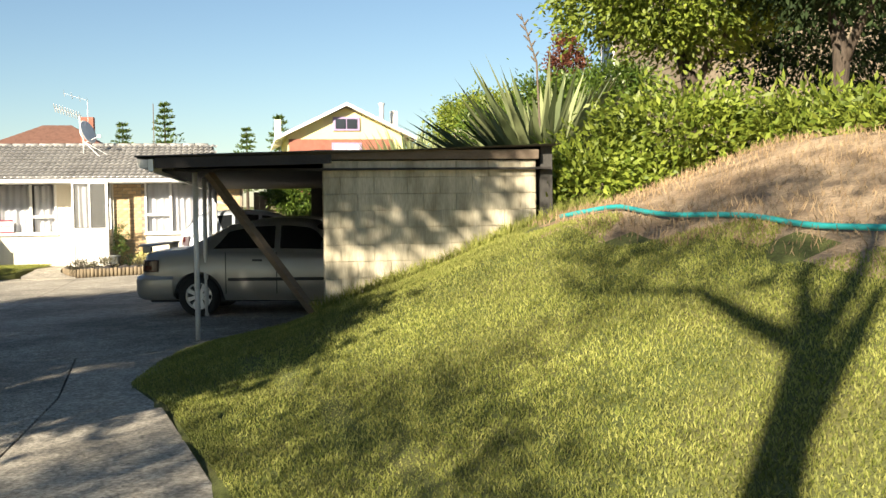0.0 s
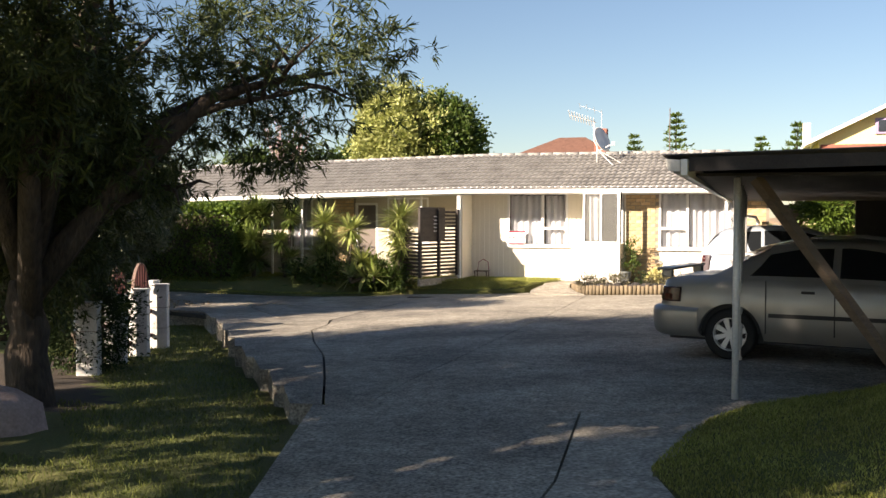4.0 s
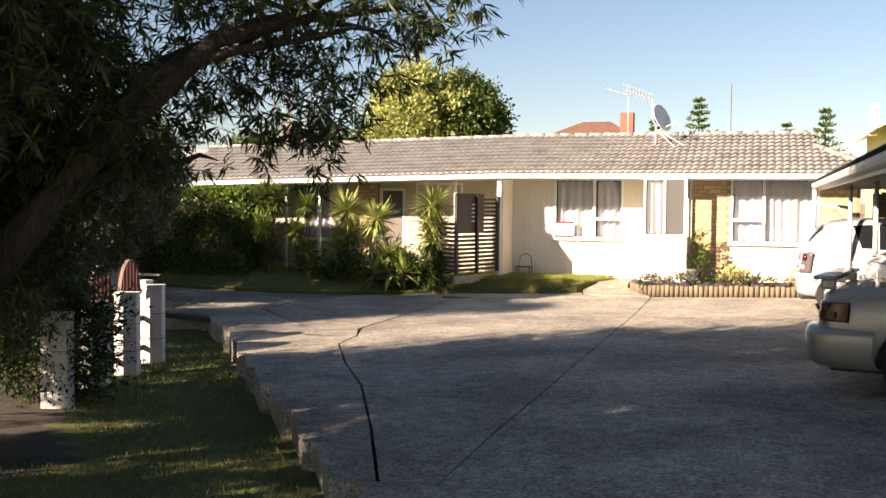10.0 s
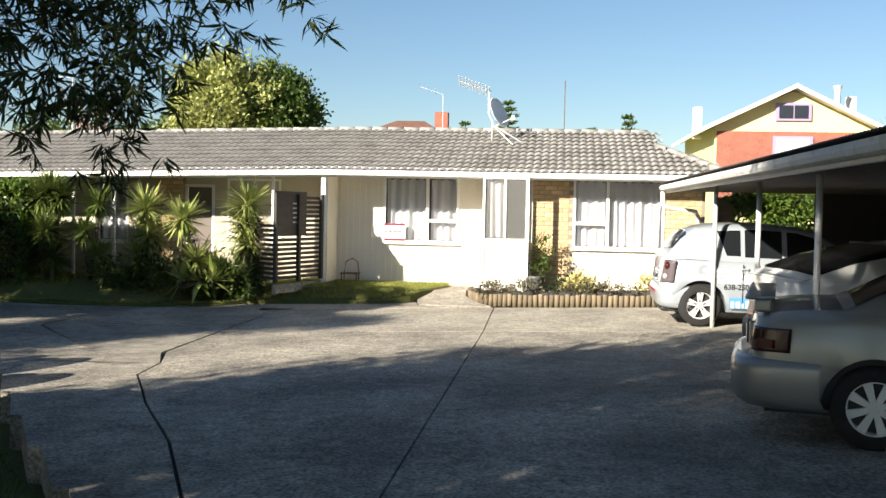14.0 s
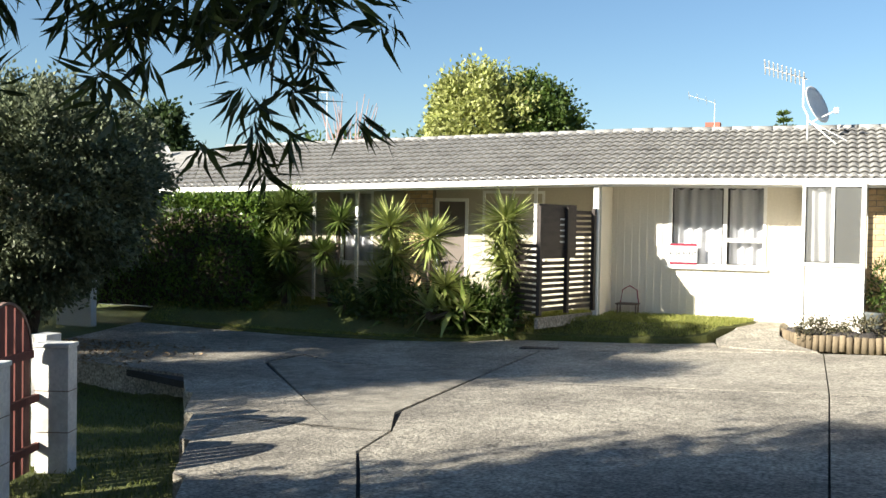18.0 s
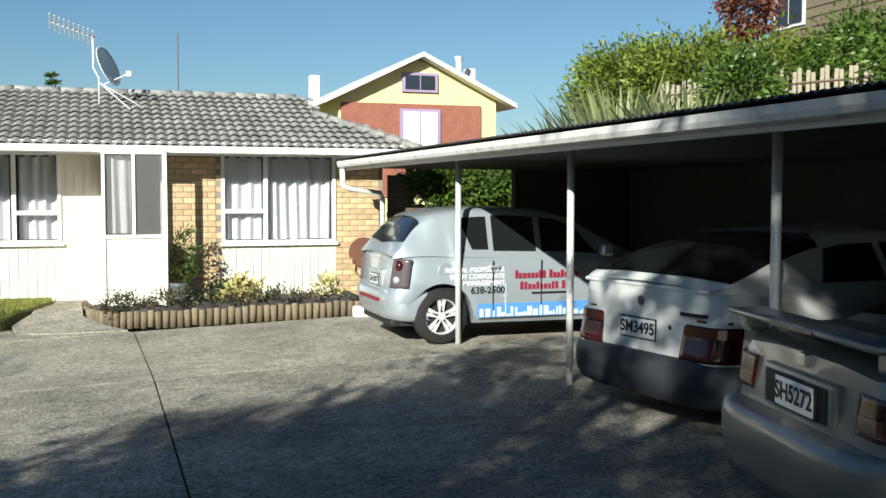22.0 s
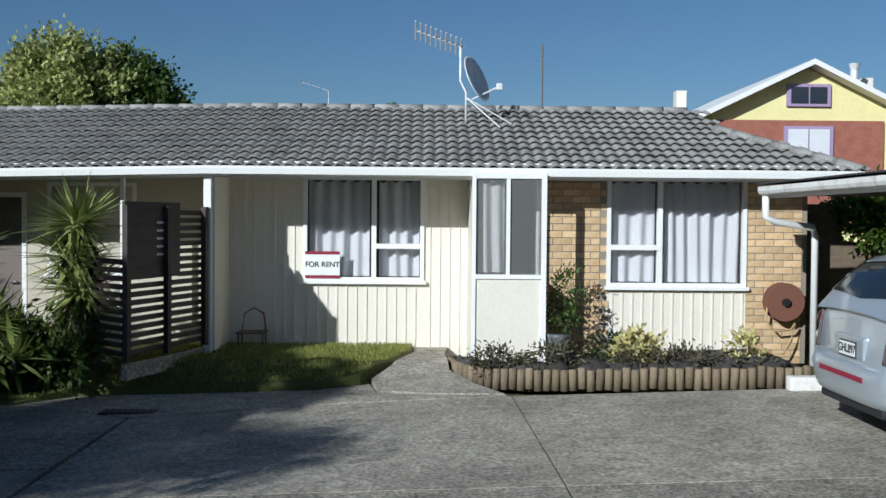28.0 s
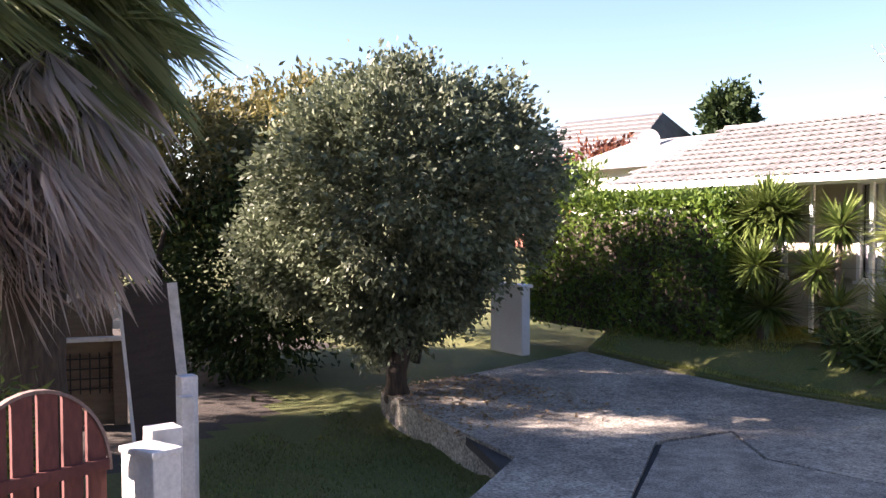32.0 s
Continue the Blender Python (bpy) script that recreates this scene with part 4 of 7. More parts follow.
part("rear_window", hatch.patch(lambda q: 0.135 + 0.10 * abs(q), lambda q: 0.40 - 0.05 * abs(q), -0.46, 0.46), M["car_glass"], small_car, "dark tailgate glass")
part("wiper", tube(bmesh.new(), [(0.115, 0.05, 1.0), (0.17, -0.22, 1.03)], 0.008, 6), M["black"], small_car)
for sd in (-1, 1):
    part("side_window", hatch.patch(lambda q: 0.94 - 0.5 * (0.84 - abs(q)), 1.13, sd * 0.84, sd * 0.57), M["car_glass"], small_car, "dark quarter glass")
    part("side_window", hatch.patch(1.19, 1.70, sd * 0.85, sd * 0.55), M["car_glass"], small_car)
    part("side_window", hatch.patch(1.77, lambda q: 2.62 - 0.9 * (1 - abs(q)), sd * 0.85, sd * 0.55), M["car_glass"], small_car)
    lamp = part("tail_lamp", tail_patch(hatch, sd * 0.63, sd * 0.805, 0.62, 0.93, 0.014, cut=0.02), M["lamp_grey"], small_car, "dark lamp housing with round lenses", True)
    part("lens", blob((0.125, sd * 0.73, 0.855), (0.05, 0.06, 0.065)), M["red_lens"], lamp, smooth=True)
    part("lens", blob((0.105, sd * 0.715, 0.705), (0.05, 0.055, 0.05)), M["clear_lens"], lamp, smooth=True)
    part("mirror", rounded(2.42, 2.55, sd * 0.86, sd * 1.0, 0.94, 1.08, 0.03), M["silver"], small_car, smooth=True)
part("bumper", bumper_form(0.80, 0.42, 0.25, 0.57, 0.02), M["silver"], small_car, "rounded body-coloured bumper", True)
part("bumper_insert", rounded(0.06, 0.35, -0.60, 0.60, 0.19, 0.27, 0.03), M["black"], small_car)
part("plate_recess", rounded(0.045, 0.12, -0.28, 0.28, 0.60, 0.78, 0.02), M["silver"], small_car)
plate(small_car, "GHL897", 0.045, 0.0, 0.67, 0.30, 0.11)
part("bumper_strip", boxes((-0.026, 0.0, -0.42, 0.42, 0.45, 0.49)), M["sign_red"], small_car, "red lettering band on the bumper")
part("fuel_flap", tube(bmesh.new(), [(0.62, -0.812, 0.80), (0.62, -0.818, 0.80)], 0.085, 20), M["silver"], small_car)
part("aerial", tube(bmesh.new(), [(0.72, 0, 1.46), (0.55, 0, 1.62)], 0.006, 6), M["black"], small_car)
for s in (1.16, 1.735):
    part("door_gap", boxes((s - 0.006, s + 0.006, -0.834, -0.826, 0.32, 0.9)), M["black"], small_car)
part("door_handle", rounded(1.12, 1.24, -0.85, -0.82, 0.82, 0.85, 0.008), M["silver"], small_car)
# lettering on the side that faces the street
SIDE = Euler((radians(90), 0, 0)).to_matrix().to_4x4()
sy = -hatch.half - 0.003
for k, word in enumerate(("RENTAL PROPERTY &", "BODY CORPORATE", "MANAGEMENT")):
    lettering("door_lettering", word, 0.072, M["sign_white"], small_car, Matrix.Translation((1.30, sy + 0.004, 0.80 - k * 0.072)) @ SIDE, align="RIGHT")
lettering("door_lettering", "638-2500", 0.105, M["ink"], small_car, Matrix.Translation((1.30, sy, 0.575)) @ SIDE, align="RIGHT")
bars = random.Random(3)
for z, x0, counts in ((0.70, 1.42, (8, 8)), (0.575, 1.48, (10, 3))):
    x = x0
    for letters in counts:
        bm = bmesh.new()
        for k in range(letters):
            w, tall = bars.uniform(0.030, 0.042), 0.088 if k == 0 else bars.choice((0.058, 0.058, 0.082))
            box(bm, x, x + w, sy - 0.001, sy + 0.002, z, z + tall)
            x += w + 0.011
        part("door_lettering", bm, M["sign_red"], small_car, "dark red bars standing for a word of the firm's name")
        x += 0.035
part("door_lettering", boxes((1.62, 2.1, sy, sy + 0.002, 0.52, 0.545)), M["ink"], small_car)
part("side_picture", boxes((0.98, 2.45, sy - 0.001, sy + 0.004, 0.28, 0.43)), M["sign_blue"], small_car, "blue printed band with a pale skyline")
bm = bmesh.new()
rng = random.Random(5)
x = 1.0
while x < 2.4:
    wd = rng.uniform(0.02, 0.06)
    box(bm, x, x + wd, sy - 0.004, sy, 0.285, 0.30 + rng.uniform(0.01, 0.10))
    x += wd + rng.uniform(0.003, 0.03)
box(bm, 1.30, 1.312, sy - 0.004, sy, 0.30, 0.66)
box(bm, 1.285, 1.328, sy - 0.004, sy, 0.50, 0.53)
part("side_picture", bm, M["sign_pale"], small_car, "pale printed skyline with a tower")

# -- the white hatchback --
liftback = Car(4.0, 0.81, (0.80, 3.2), 0.285,
               ((0, 0.12, 0.4, 2.6, 3.0, 3.7, 4.0), (0.90, 0.93, 0.945, 0.91, 0.88, 0.78, 0.62)),
               ((0, 0.3, 3.6, 4.0), (0.26, 0.22, 0.2, 0.28)),
               ((0, 0.4, 3.0), (0.935, 0.95, 0.90)), (0.05, 3.0),
               ((0.05, 0.12, 0.5, 0.95, 1.25, 1.7, 2.1, 3.0), (0.93, 0.975, 1.13, 1.24, 1.28, 1.29, 1.25, 0.88)),
               ((0, 0.5, 1.2, 2.2, 3.0), (0.84, 0.77, 0.72, 0.72, 0.78)),
               ((0.2, 0.3, 0.5, 0.62, 0.78, 0.93), (0.08, 0.0, 0.0, 0.03, 0.05, 0.02)))
white_car = base_car("hatchback", "white three-door hatchback with a faded dark bumper parked under the carport", liftback, M["car_white"], pose(6.72, -9.5, drive_z(7, -9), 0, 0, 9) @ Matrix.Scale(1.05, 4), 8)
part("rear_window", liftback.patch(lambda q: 0.12 + 0.05 * abs(q), lambda q: 1.02, -0.52, 0.52), M["car_glass"], white_car, "large sloping dark tailgate glass")
for sd in (-1, 1):
    part("side_window", liftback.patch(lambda q: 0.85 + 0.5 * (1 - abs(q)), 1.55, sd * 0.86, sd * 0.55), M["car_glass"], white_car)
    part("side_window", liftback.patch(1.62, lambda q: 2.75 - 1.2 * (1 - abs(q)), sd * 0.86, sd * 0.55), M["car_glass"], white_car)
    lamp = part("tail_lamp", tail_patch(liftback, sd * 0.42, sd * 0.785, 0.475, 0.70, 0.012), M["red_lens"], white_car, "wide dark red tail lamp", True)
    part("lens", tail_patch(liftback, sd * 0.43, sd * 0.78, 0.63, 0.69, 0.018), M["amber_lens"], lamp)
    part("lamp_trim", tail_patch(liftback, sd * 0.42, sd * 0.785, 0.452, 0.472, 0.012), M["car_white"], lamp)
part("bumper", bumper_form(0.83, 0.55, 0.17, 0.475, 0.09), M["navy_plastic"], white_car, "faded dark plastic rear bumper", True)
part("tailgate_lip", rounded(0.02, 0.14, -0.66, 0.66, 0.905, 0.935, 0.012), M["car_white"], white_car, "raised lip under the tailgate glass", True)
part("tailgate_line", tail_patch(liftback, -0.76, 0.76, 0.722, 0.736, 0.006), M["black"], white_car, "shut line of the tailgate")
part("badge", tube(bmesh.new(), [(0.06, 0.0, 0.815), (0.012, 0.0, 0.815)], 0.034, 16), M["chrome"], white_car, "small round chrome badge")
bm = bmesh.new()
for k in range(9):
    box(bm, 0.01, 0.06, -0.42 - k * 0.026, -0.40 - k * 0.026, 0.755, 0.775)
part("badge", bm, M["ink"], white_car, "dark lettering strip")
plate(white_car, "SM3495", 0.012, 0.02, 0.625, 0.36, 0.13)
part("lock", tube(bmesh.new(), [(0.05, -0.30, 0.66), (0.012, -0.30, 0.66)], 0.018, 12), M["black"], white_car)
part("roof_edge", boxes((1.0, 1.06, -0.5, 0.5, 1.255, 1.275)), M["black"], white_car)

# -- the dull silver saloon --
saloon = Car(4.28, 0.80, (0.86, 3.45), 0.29,
             ((0, 0.10, 0.35, 0.75, 3.0, 3.4, 4.0, 4.28), (0.86, 0.90, 0.93, 0.945, 0.90, 0.87, 0.78, 0.6)),
             ((0, 0.3, 3.9, 4.28), (0.32, 0.24, 0.2, 0.28)),
             ((0, 0.7, 3.2), (0.93, 0.94, 0.90)), (0.62, 3.2),
             ((0.62, 0.70, 1.25, 1.6, 2.1, 2.4, 3.2), (0.94, 0.97, 1.26, 1.33, 1.345, 1.31, 0.88)),
             ((0, 0.7, 1.3, 2.2, 3.2), (0.84, 0.80, 0.70, 0.70, 0.80)),
             ((0.2, 0.32, 0.5, 0.56, 0.7, 0.93), (0.07, 0.0, 0.0, 0.05, 0.06, 0.09)))
silver_car = base_car("saloon_car", "dull silver saloon car with a rear spoiler parked under the carport", saloon, M["champagne"], pose(6.03, -12.08, drive_z(6.5, -12), 0, 0, -12) @ Matrix.Scale(1.03, 4), 8)
part("rear_window", saloon.patch(0.72, 1.24, -0.43, 0.43), M["car_glass"], silver_car, "dark rear glass")
part("windscreen", saloon.patch(2.5, 3.1, -0.43, 0.43), M["car_glass"], silver_car)
for sd in (-1, 1):
    part("side_window", saloon.patch(lambda q: 0.98 + 0.62 * (1 - abs(q)), 1.92, sd * 0.86, sd * 0.55), M["car_glass"], silver_car)
    part("side_window", saloon.patch(2.0, lambda q: 2.95 - 1.0 * (1 - abs(q)), sd * 0.86, sd * 0.55), M["car_glass"], silver_car)
    lamp = part("tail_lamp", tail_patch(saloon, sd * 0.48, sd * 0.788, 0.635, 0.80, 0.012), M["red_lens"], silver_car, "dark red wrap-round tail lamp", True)
    part("lens", tail_patch(saloon, sd * 0.50, sd * 0.775, 0.66, 0.72, 0.018), M["amber_lens"], lamp)
    part("side_strip", rounded(1.28, 3.05, sd * 0.797, sd * 0.812, 0.50, 0.545, 0.006), M["black"], silver_car)
    part("door_handle", rounded(1.62, 1.76, sd * 0.79, sd * 0.81, 0.77, 0.80, 0.006), M["black"], silver_car)
    for s in (1.25, 1.96, 2.95):
        part("door_gap", boxes((s - 0.006, s + 0.006, sd * 0.798, sd * 0.803, 0.32, 0.9)), M["black"], silver_car)
    part("mirror", rounded(2.6, 2.75, sd * 0.82, sd * 0.96, 0.93, 1.05, 0.03), M["black"], silver_car, smooth=True)
part("bumper", bumper_form(0.81, 0.60, 0.24, 0.585, 0.10), M["champagne"], silver_car, "rounded body-coloured rear bumper", True)
part("plate_recess", rounded(0.018, 0.12, -0.30, 0.30, 0.62, 0.78, 0.015), M["black"], silver_car, "dark plate recess")
part("recess_rim", rounded(0.024, 0.12, -0.34, 0.34, 0.60, 0.80, 0.02), M["champagne"], silver_car)
plate(silver_car, "SH5272", 0.012, -0.03, 0.70, 0.36, 0.13)
spoiler = part("spoiler", rounded(0.0, 0.20, -0.70, 0.70, 0.985, 1.015, 0.012), M["champagne"], silver_car, "low boot spoiler", True)
for sd in (-1, 1):
    part("spoiler_foot", rounded(0.06, 0.18, sd * 0.60, sd * 0.70, 0.90, 0.99, 0.02), M["champagne"], spoiler)
part("brake_light", boxes((-0.005, 0.02, -0.2, 0.2, 0.99, 1.008)), M["red_lens"], silver_car, "slim red brake light in the spoiler")
part("badge", rounded(0.05, 0.085, -0.035, 0.035, 0.825, 0.885, 0.006), M["chrome"], silver_car, "small chrome badge")
part("exhaust", tube(bmesh.new(), [(-0.08, 0.45, 0.27), (0.5, 0.45, 0.27)], 0.025, 12), M["chrome"], silver_car)

# ---- planting ----
M["leaf_willow"] = leaf_mat("narrow_dark_leaf", (0.018, 0.032, 0.010), (0.085, 0.11, 0.028), light=0.25)
M["leaf_bush"] = leaf_mat("grey_green_leaf", (0.07, 0.09, 0.05), (0.22, 0.25, 0.15), rough=0.5, light=0.2, spec=0.25)
M["leaf_hedge"] = leaf_mat("glossy_hedge_leaf", (0.045, 0.09, 0.015), (0.15, 0.22, 0.035), rough=0.4, light=0.35)
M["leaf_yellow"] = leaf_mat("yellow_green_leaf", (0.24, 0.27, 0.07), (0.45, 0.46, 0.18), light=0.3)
M["leaf_cream"] = leaf_mat("variegated_leaf", (0.34, 0.31, 0.10), (0.72, 0.64, 0.34), rough=0.5, light=0.2)
M["leaf_lime"] = leaf_mat("lime_green_leaf", (0.10, 0.15, 0.02), (0.27, 0.32, 0.05), light=0.35)
M["leaf_olive"] = leaf_mat("olive_leaf", (0.09, 0.09, 0.03), (0.25, 0.21, 0.07), light=0.3)
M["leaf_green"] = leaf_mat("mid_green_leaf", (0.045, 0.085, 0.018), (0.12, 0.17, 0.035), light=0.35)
M["leaf_dark"] = leaf_mat("deep_green_leaf", (0.018, 0.034, 0.012), (0.045, 0.07, 0.022), rough=0.75, light=0.2, spec=0.2)
M["leaf_sword"] = leaf_mat("sword_leaf", (0.15, 0.20, 0.045), (0.50, 0.52, 0.19), rough=0.35, light=0.25)
M["leaf_yucca"] = leaf_mat("dark_sword_leaf", (0.06, 0.10, 0.022), (0.24, 0.30, 0.08), rough=0.35, light=0.25)
M["leaf_flax"] = leaf_mat("flax_leaf", (0.10, 0.13, 0.055), (0.34, 0.37, 0.18), rough=0.35, light=0.2)
M["leaf_dead"] = leaf_mat("dead_frond", (0.30, 0.25, 0.215), (0.60, 0.52, 0.46), rough=0.8, light=0.4)
M["leaf_palm"] = leaf_mat("palm_frond", (0.11, 0.14, 0.045), (0.31, 0.33, 0.14), rough=0.45, light=0.55)
M["leaf_red"] = leaf_mat("red_brown_leaf", (0.10, 0.03, 0.02), (0.22, 0.08, 0.04), light=0.3)
M["leaf_dry"] = leaf_mat("dry_litter", (0.20, 0.13, 0.07), (0.36, 0.26, 0.15), rough=0.9, light=0.05)
M["leaf_bed"] = leaf_mat("succulent_leaf", (0.045, 0.05, 0.03), (0.13, 0.11, 0.06), rough=0.6, light=0.1)
M["blade"] = leaf_mat("grass_blade", (0.13, 0.16, 0.024), (0.36, 0.355, 0.10), rough=0.7, light=0.35)
# darker copy of the grass blade; the lower lawn's shade is in its colour
M["blade_lawn"] = leaf_mat("shaded_lawn_blade", (0.06, 0.085, 0.018), (0.19, 0.21, 0.05), rough=0.7, light=0.35)
M["twig"] = mat("grey_twig", (0.13, 0.10, 0.075), 0.9, var=0.2)


def unit(rng, k):
    v = rng.normal(size=(k, 3))
    return v / np.linalg.norm(v, axis=1, keepdims=True)


def crown_points(rng, centre, radii, clumps, per, spread, shell=0.55, flat_bottom=-1.0):
    """Leaf places in uneven clumps through an ellipsoid; returns places and outward ways."""
    d = unit(rng, clumps)
    d[:, 2] = np.maximum(d[:, 2], flat_bottom)
    r = shell + (1 - shell) * rng.random((clumps, 1)) ** 0.6
    r *= 0.86 + 0.28 * rng.random((clumps, 1))
    c = np.asarray(centre) + d * r * np.asarray(radii)
    p = np.repeat(c, per, 0) + rng.normal(size=(clumps * per, 3)) * spread * (0.6 + 0.8 * rng.random((clumps * per, 1)))
    w = np.repeat(d, per, 0) + 0.9 * unit(rng, clumps * per)
    return p, w


def branches(bm, rng, base, height, radius, aims, reach=0.7):
    """A tapered trunk with limbs that bend towards the aims."""
    base, top = Vector(base), Vector(base) + Vector((0, 0, height))
    steps = [base + (top - base) * k / 6 + Vector((rng.uniform(-0.07, 0.07), rng.uniform(-0.07, 0.07), 0)) * (reach if k else 0) for k in range(7)]
    tube(bm, steps, [radius * (1.25 if k == 0 else 1 - 0.06 * k) for k in range(7)], 10)
    for a in aims:
        a = Vector(a)
        start = steps[rng.choice((4, 5, 6))]
        mid = start.lerp(a, 0.5) + Vector((0, 0, 0.18 * (a - start).length)) + Vector(rng.uniform(-0.2, 0.2) * reach for _ in range(3))
        pts = [start, start.lerp(mid, 0.5) + Vector(rng.uniform(-0.08, 0.08) * reach for _ in range(3)), mid, mid.lerp(a, 0.5) + Vector((0, 0, 0.05)), a]
        r = radius * 0.5
        tube(bm, pts, [r, r * 0.8, r * 0.55, r * 0.32, r * 0.12], 7)
        for _ in range(4):
            k = rng.uniform(0.35, 0.95)
            q = mid.lerp(a, k)
            e = q + Vector((rng.uniform(-reach, reach), rng.uniform(-reach, reach), rng.uniform(-0.3, 0.8) * reach))
            tube(bm, [q, q.lerp(e, 0.5) + Vector((0, 0, 0.06)), e], [r * 0.25, r * 0.16, 0.006], 5)
    return bm


def tree(name, label, base, height, radius, aims, crowns, leaf, size, seed, category="tree", bark="bark", droop=0.0, whorl=0):
    """crowns: (centre, radii, clumps, leaves per clump, spread)."""
    ob = thing(name, label, category)
    rng = np.random.default_rng(seed)
    if height:
        part("trunk", branches(bmesh.new(), random.Random(seed), base, height, radius, aims, 0.7 if radius > 0.04 else 0.09), M[bark], ob, "rough bark trunk and limbs", True)
    for c, r, k, per, sp in crowns:
        if not height:
            tips = [(c[0] + r[0] * 0.6 * math.cos(q), c[1] + r[1] * 0.6 * math.sin(q), c[2] + r[2] * 0.5) for q in (0.5, 2.0, 3.6, 5.2)]
            part("stem", branches(bmesh.new(), random.Random(seed), (c[0], c[1], c[2] - r[2] - 0.15), r[2] * 0.7, 0.03, tips, 0.1), M["twig"], ob, "", True)
        p, w = crown_points(rng, c, r, k, per, sp)
        if whorl:
            hubs = len(p) // whorl
            p = np.repeat(p[::whorl][:hubs], whorl, 0) + rng.normal(size=(hubs * whorl, 3)) * 0.012
            w = np.repeat(w[::whorl][:hubs], whorl, 0) * 0.45 + unit(rng, hubs * whorl)
        w[:, 2] -= droop
        L = size[0] * (0.7 + 0.6 * rng.random(len(p)))
        cr = new("crown", leaf_mesh("crown", p, w, unit(rng, len(p)), L, L * size[1], M[leaf], bend=0.12))
        cr.parent = ob
    return ob


# the big narrow-leaved tree at the street end
# crowns above 4 m are unseen ones, added to shade carport and drive
tree("tree", "large dark tree with narrow drooping leaves beside the drive", (-0.3, -16.2, -0.6), 1.5, 0.27,
     ((0.9, -14.9, 1.95), (2.4, -14.0, 3.3), (1.6, -13.6, 3.5), (-0.2, -13.9, 3.9), (-2.2, -14.8, 3.2), (0.6, -15.8, 3.7), (-0.9, -16.9, 3.4), (1.9, -14.5, 3.0), (1.4, -17.8, 5.0), (0.1, -19.6, 5.0), (2.2, -16.6, 5.9)),
     [((-0.7, -16.6, 3.2), (2.0, 1.5, 1.25), 180, 208, 0.18), ((1.7, -14.1, 3.55), (1.5, 0.9, 0.85), 54, 156, 0.2), ((0.7, -19.4, 4.1), (1.7, 1.4, 0.9), 80, 182, 0.2), ((0.6, -14.9, 3.1), (1.4, 0.9, 0.6), 16, 156, 0.18), ((1.45, -14.2, 2.5), (0.8, 0.4, 0.34), 46, 39, 0.12), ((1.72, -14.05, 2.1), (0.25, 0.22, 0.26), 12, 26, 0.09), ((0.1, -15.2, 2.3), (1.0, 0.9, 0.5), 70, 104, 0.16), ((-1.0, -15.4, 1.7), (1.1, 0.9, 0.85), 190, 104, 0.2), ((1.5, -18.2, 5.3), (1.3, 0.7, 0.6), 60, 130, 0.18), ((0.0, -20.9, 5.4), (1.8, 1.7, 0.6), 110, 130, 0.2), ((-0.3, -22.7, 5.4), (1.6, 1.2, 0.5), 80, 156, 0.2), ((2.4, -16.8, 6.3), (1.8, 1.8, 0.6), 90, 104, 0.22), ((-1.6, -14.5, 1.2), (1.0, 0.8, 0.8), 120, 91, 0.2), ((-1.6, -15.7, 3.3), (1.4, 0.8, 0.8), 60, 150, 0.2), ((-2.7, -16.0, 2.4), (1.1, 0.9, 0.9), 60, 120, 0.2)],
     "leaf_willow", (0.155, 0.12), 11, droop=0.45, whorl=13)
tree("shrub", "dense dark shrub growing over the picket fence", (-1.9, -13.3, -0.6), 0.6, 0.05, ((-1.6, -13.2, 0.6), (-2.0, -13.0, 0.8)),
     [((-1.75, -13.4, 0.15), (0.72, 0.7, 0.78), 120, 75, 0.12)], "leaf_dark", (0.06, 0.4), 12, "shrub")
# trees along the street side, behind the place where the walk begins
tree("tree", "spreading street-side tree with a forked trunk", (4.3, -30.9, -0.3), 5.5, 0.21, ((2.3, -30.2, 6.4), (4.3, -31.3, 7.2), (5.5, -31.0, 7.0), (3.3, -32.0, 7.0)),
     [((3.9, -31.2, 7.3), (2.6, 2.2, 0.9), 110, 60, 0.26)], "leaf_green", (0.12, 0.4), 13)
# unseen tree; its last two crowns are added to shade lawn and cut skylight
tree("tree", "broad out-of-view tree over the drive entrance, crowns added for shade", (-1.8, -26.2, -0.4), 3.0, 0.25, ((0.6, -25.0, 4.6), (-3.4, -26.5, 4.8), (-1.2, -28.2, 5.0), (-1.0, -24.4, 5.2), (2.4, -22.0, 6.2)),
     [((-0.4, -25.0, 4.7), (3.0, 2.3, 1.2), 230, 90, 0.24), ((-2.9, -24.3, 3.2), (2.0, 1.8, 0.9), 20, 110, 0.17), ((2.6, -21.5, 6.4), (2.8, 3.0, 0.8), 330, 70, 0.26)], "leaf_green", (0.19, 0.5), 14)

# unseen tree added to block sun from the drive and lower lawn
tree("tree", "added out-of-view tree that shades the drive and lower lawn", (-4.2, -21.0, -0.5), 2.0, 0.2, ((-3.4, -20.2, 3.6), (-5.2, -21.6, 3.8), (-4.0, -22.4, 4.0)),
     [((-1.6, -21.7, 4.3), (1.9, 1.6, 0.7), 75, 110, 0.17), ((-4.0, -21.4, 3.6), (2.4, 2.2, 1.5), 62, 150, 0.2), ((-2.9, -20.4, 2.9), (2.0, 2.4, 0.9), 20, 150, 0.14)], "leaf_dark", (0.19, 0.5), 17)
# another unseen tree, added to darken the near drive and lawn
tree("tree", "added out-of-view tree that shades the drive entrance", (0.8, -32.5, -0.4), 2.6, 0.25, ((1.6, -31.5, 5.0), (-0.4, -33.0, 5.2)),
     [((-0.2, -32.0, 5.0), (2.4, 2.2, 1.5), 170, 60, 0.26)], "leaf_dark", (0.12, 0.4), 18)

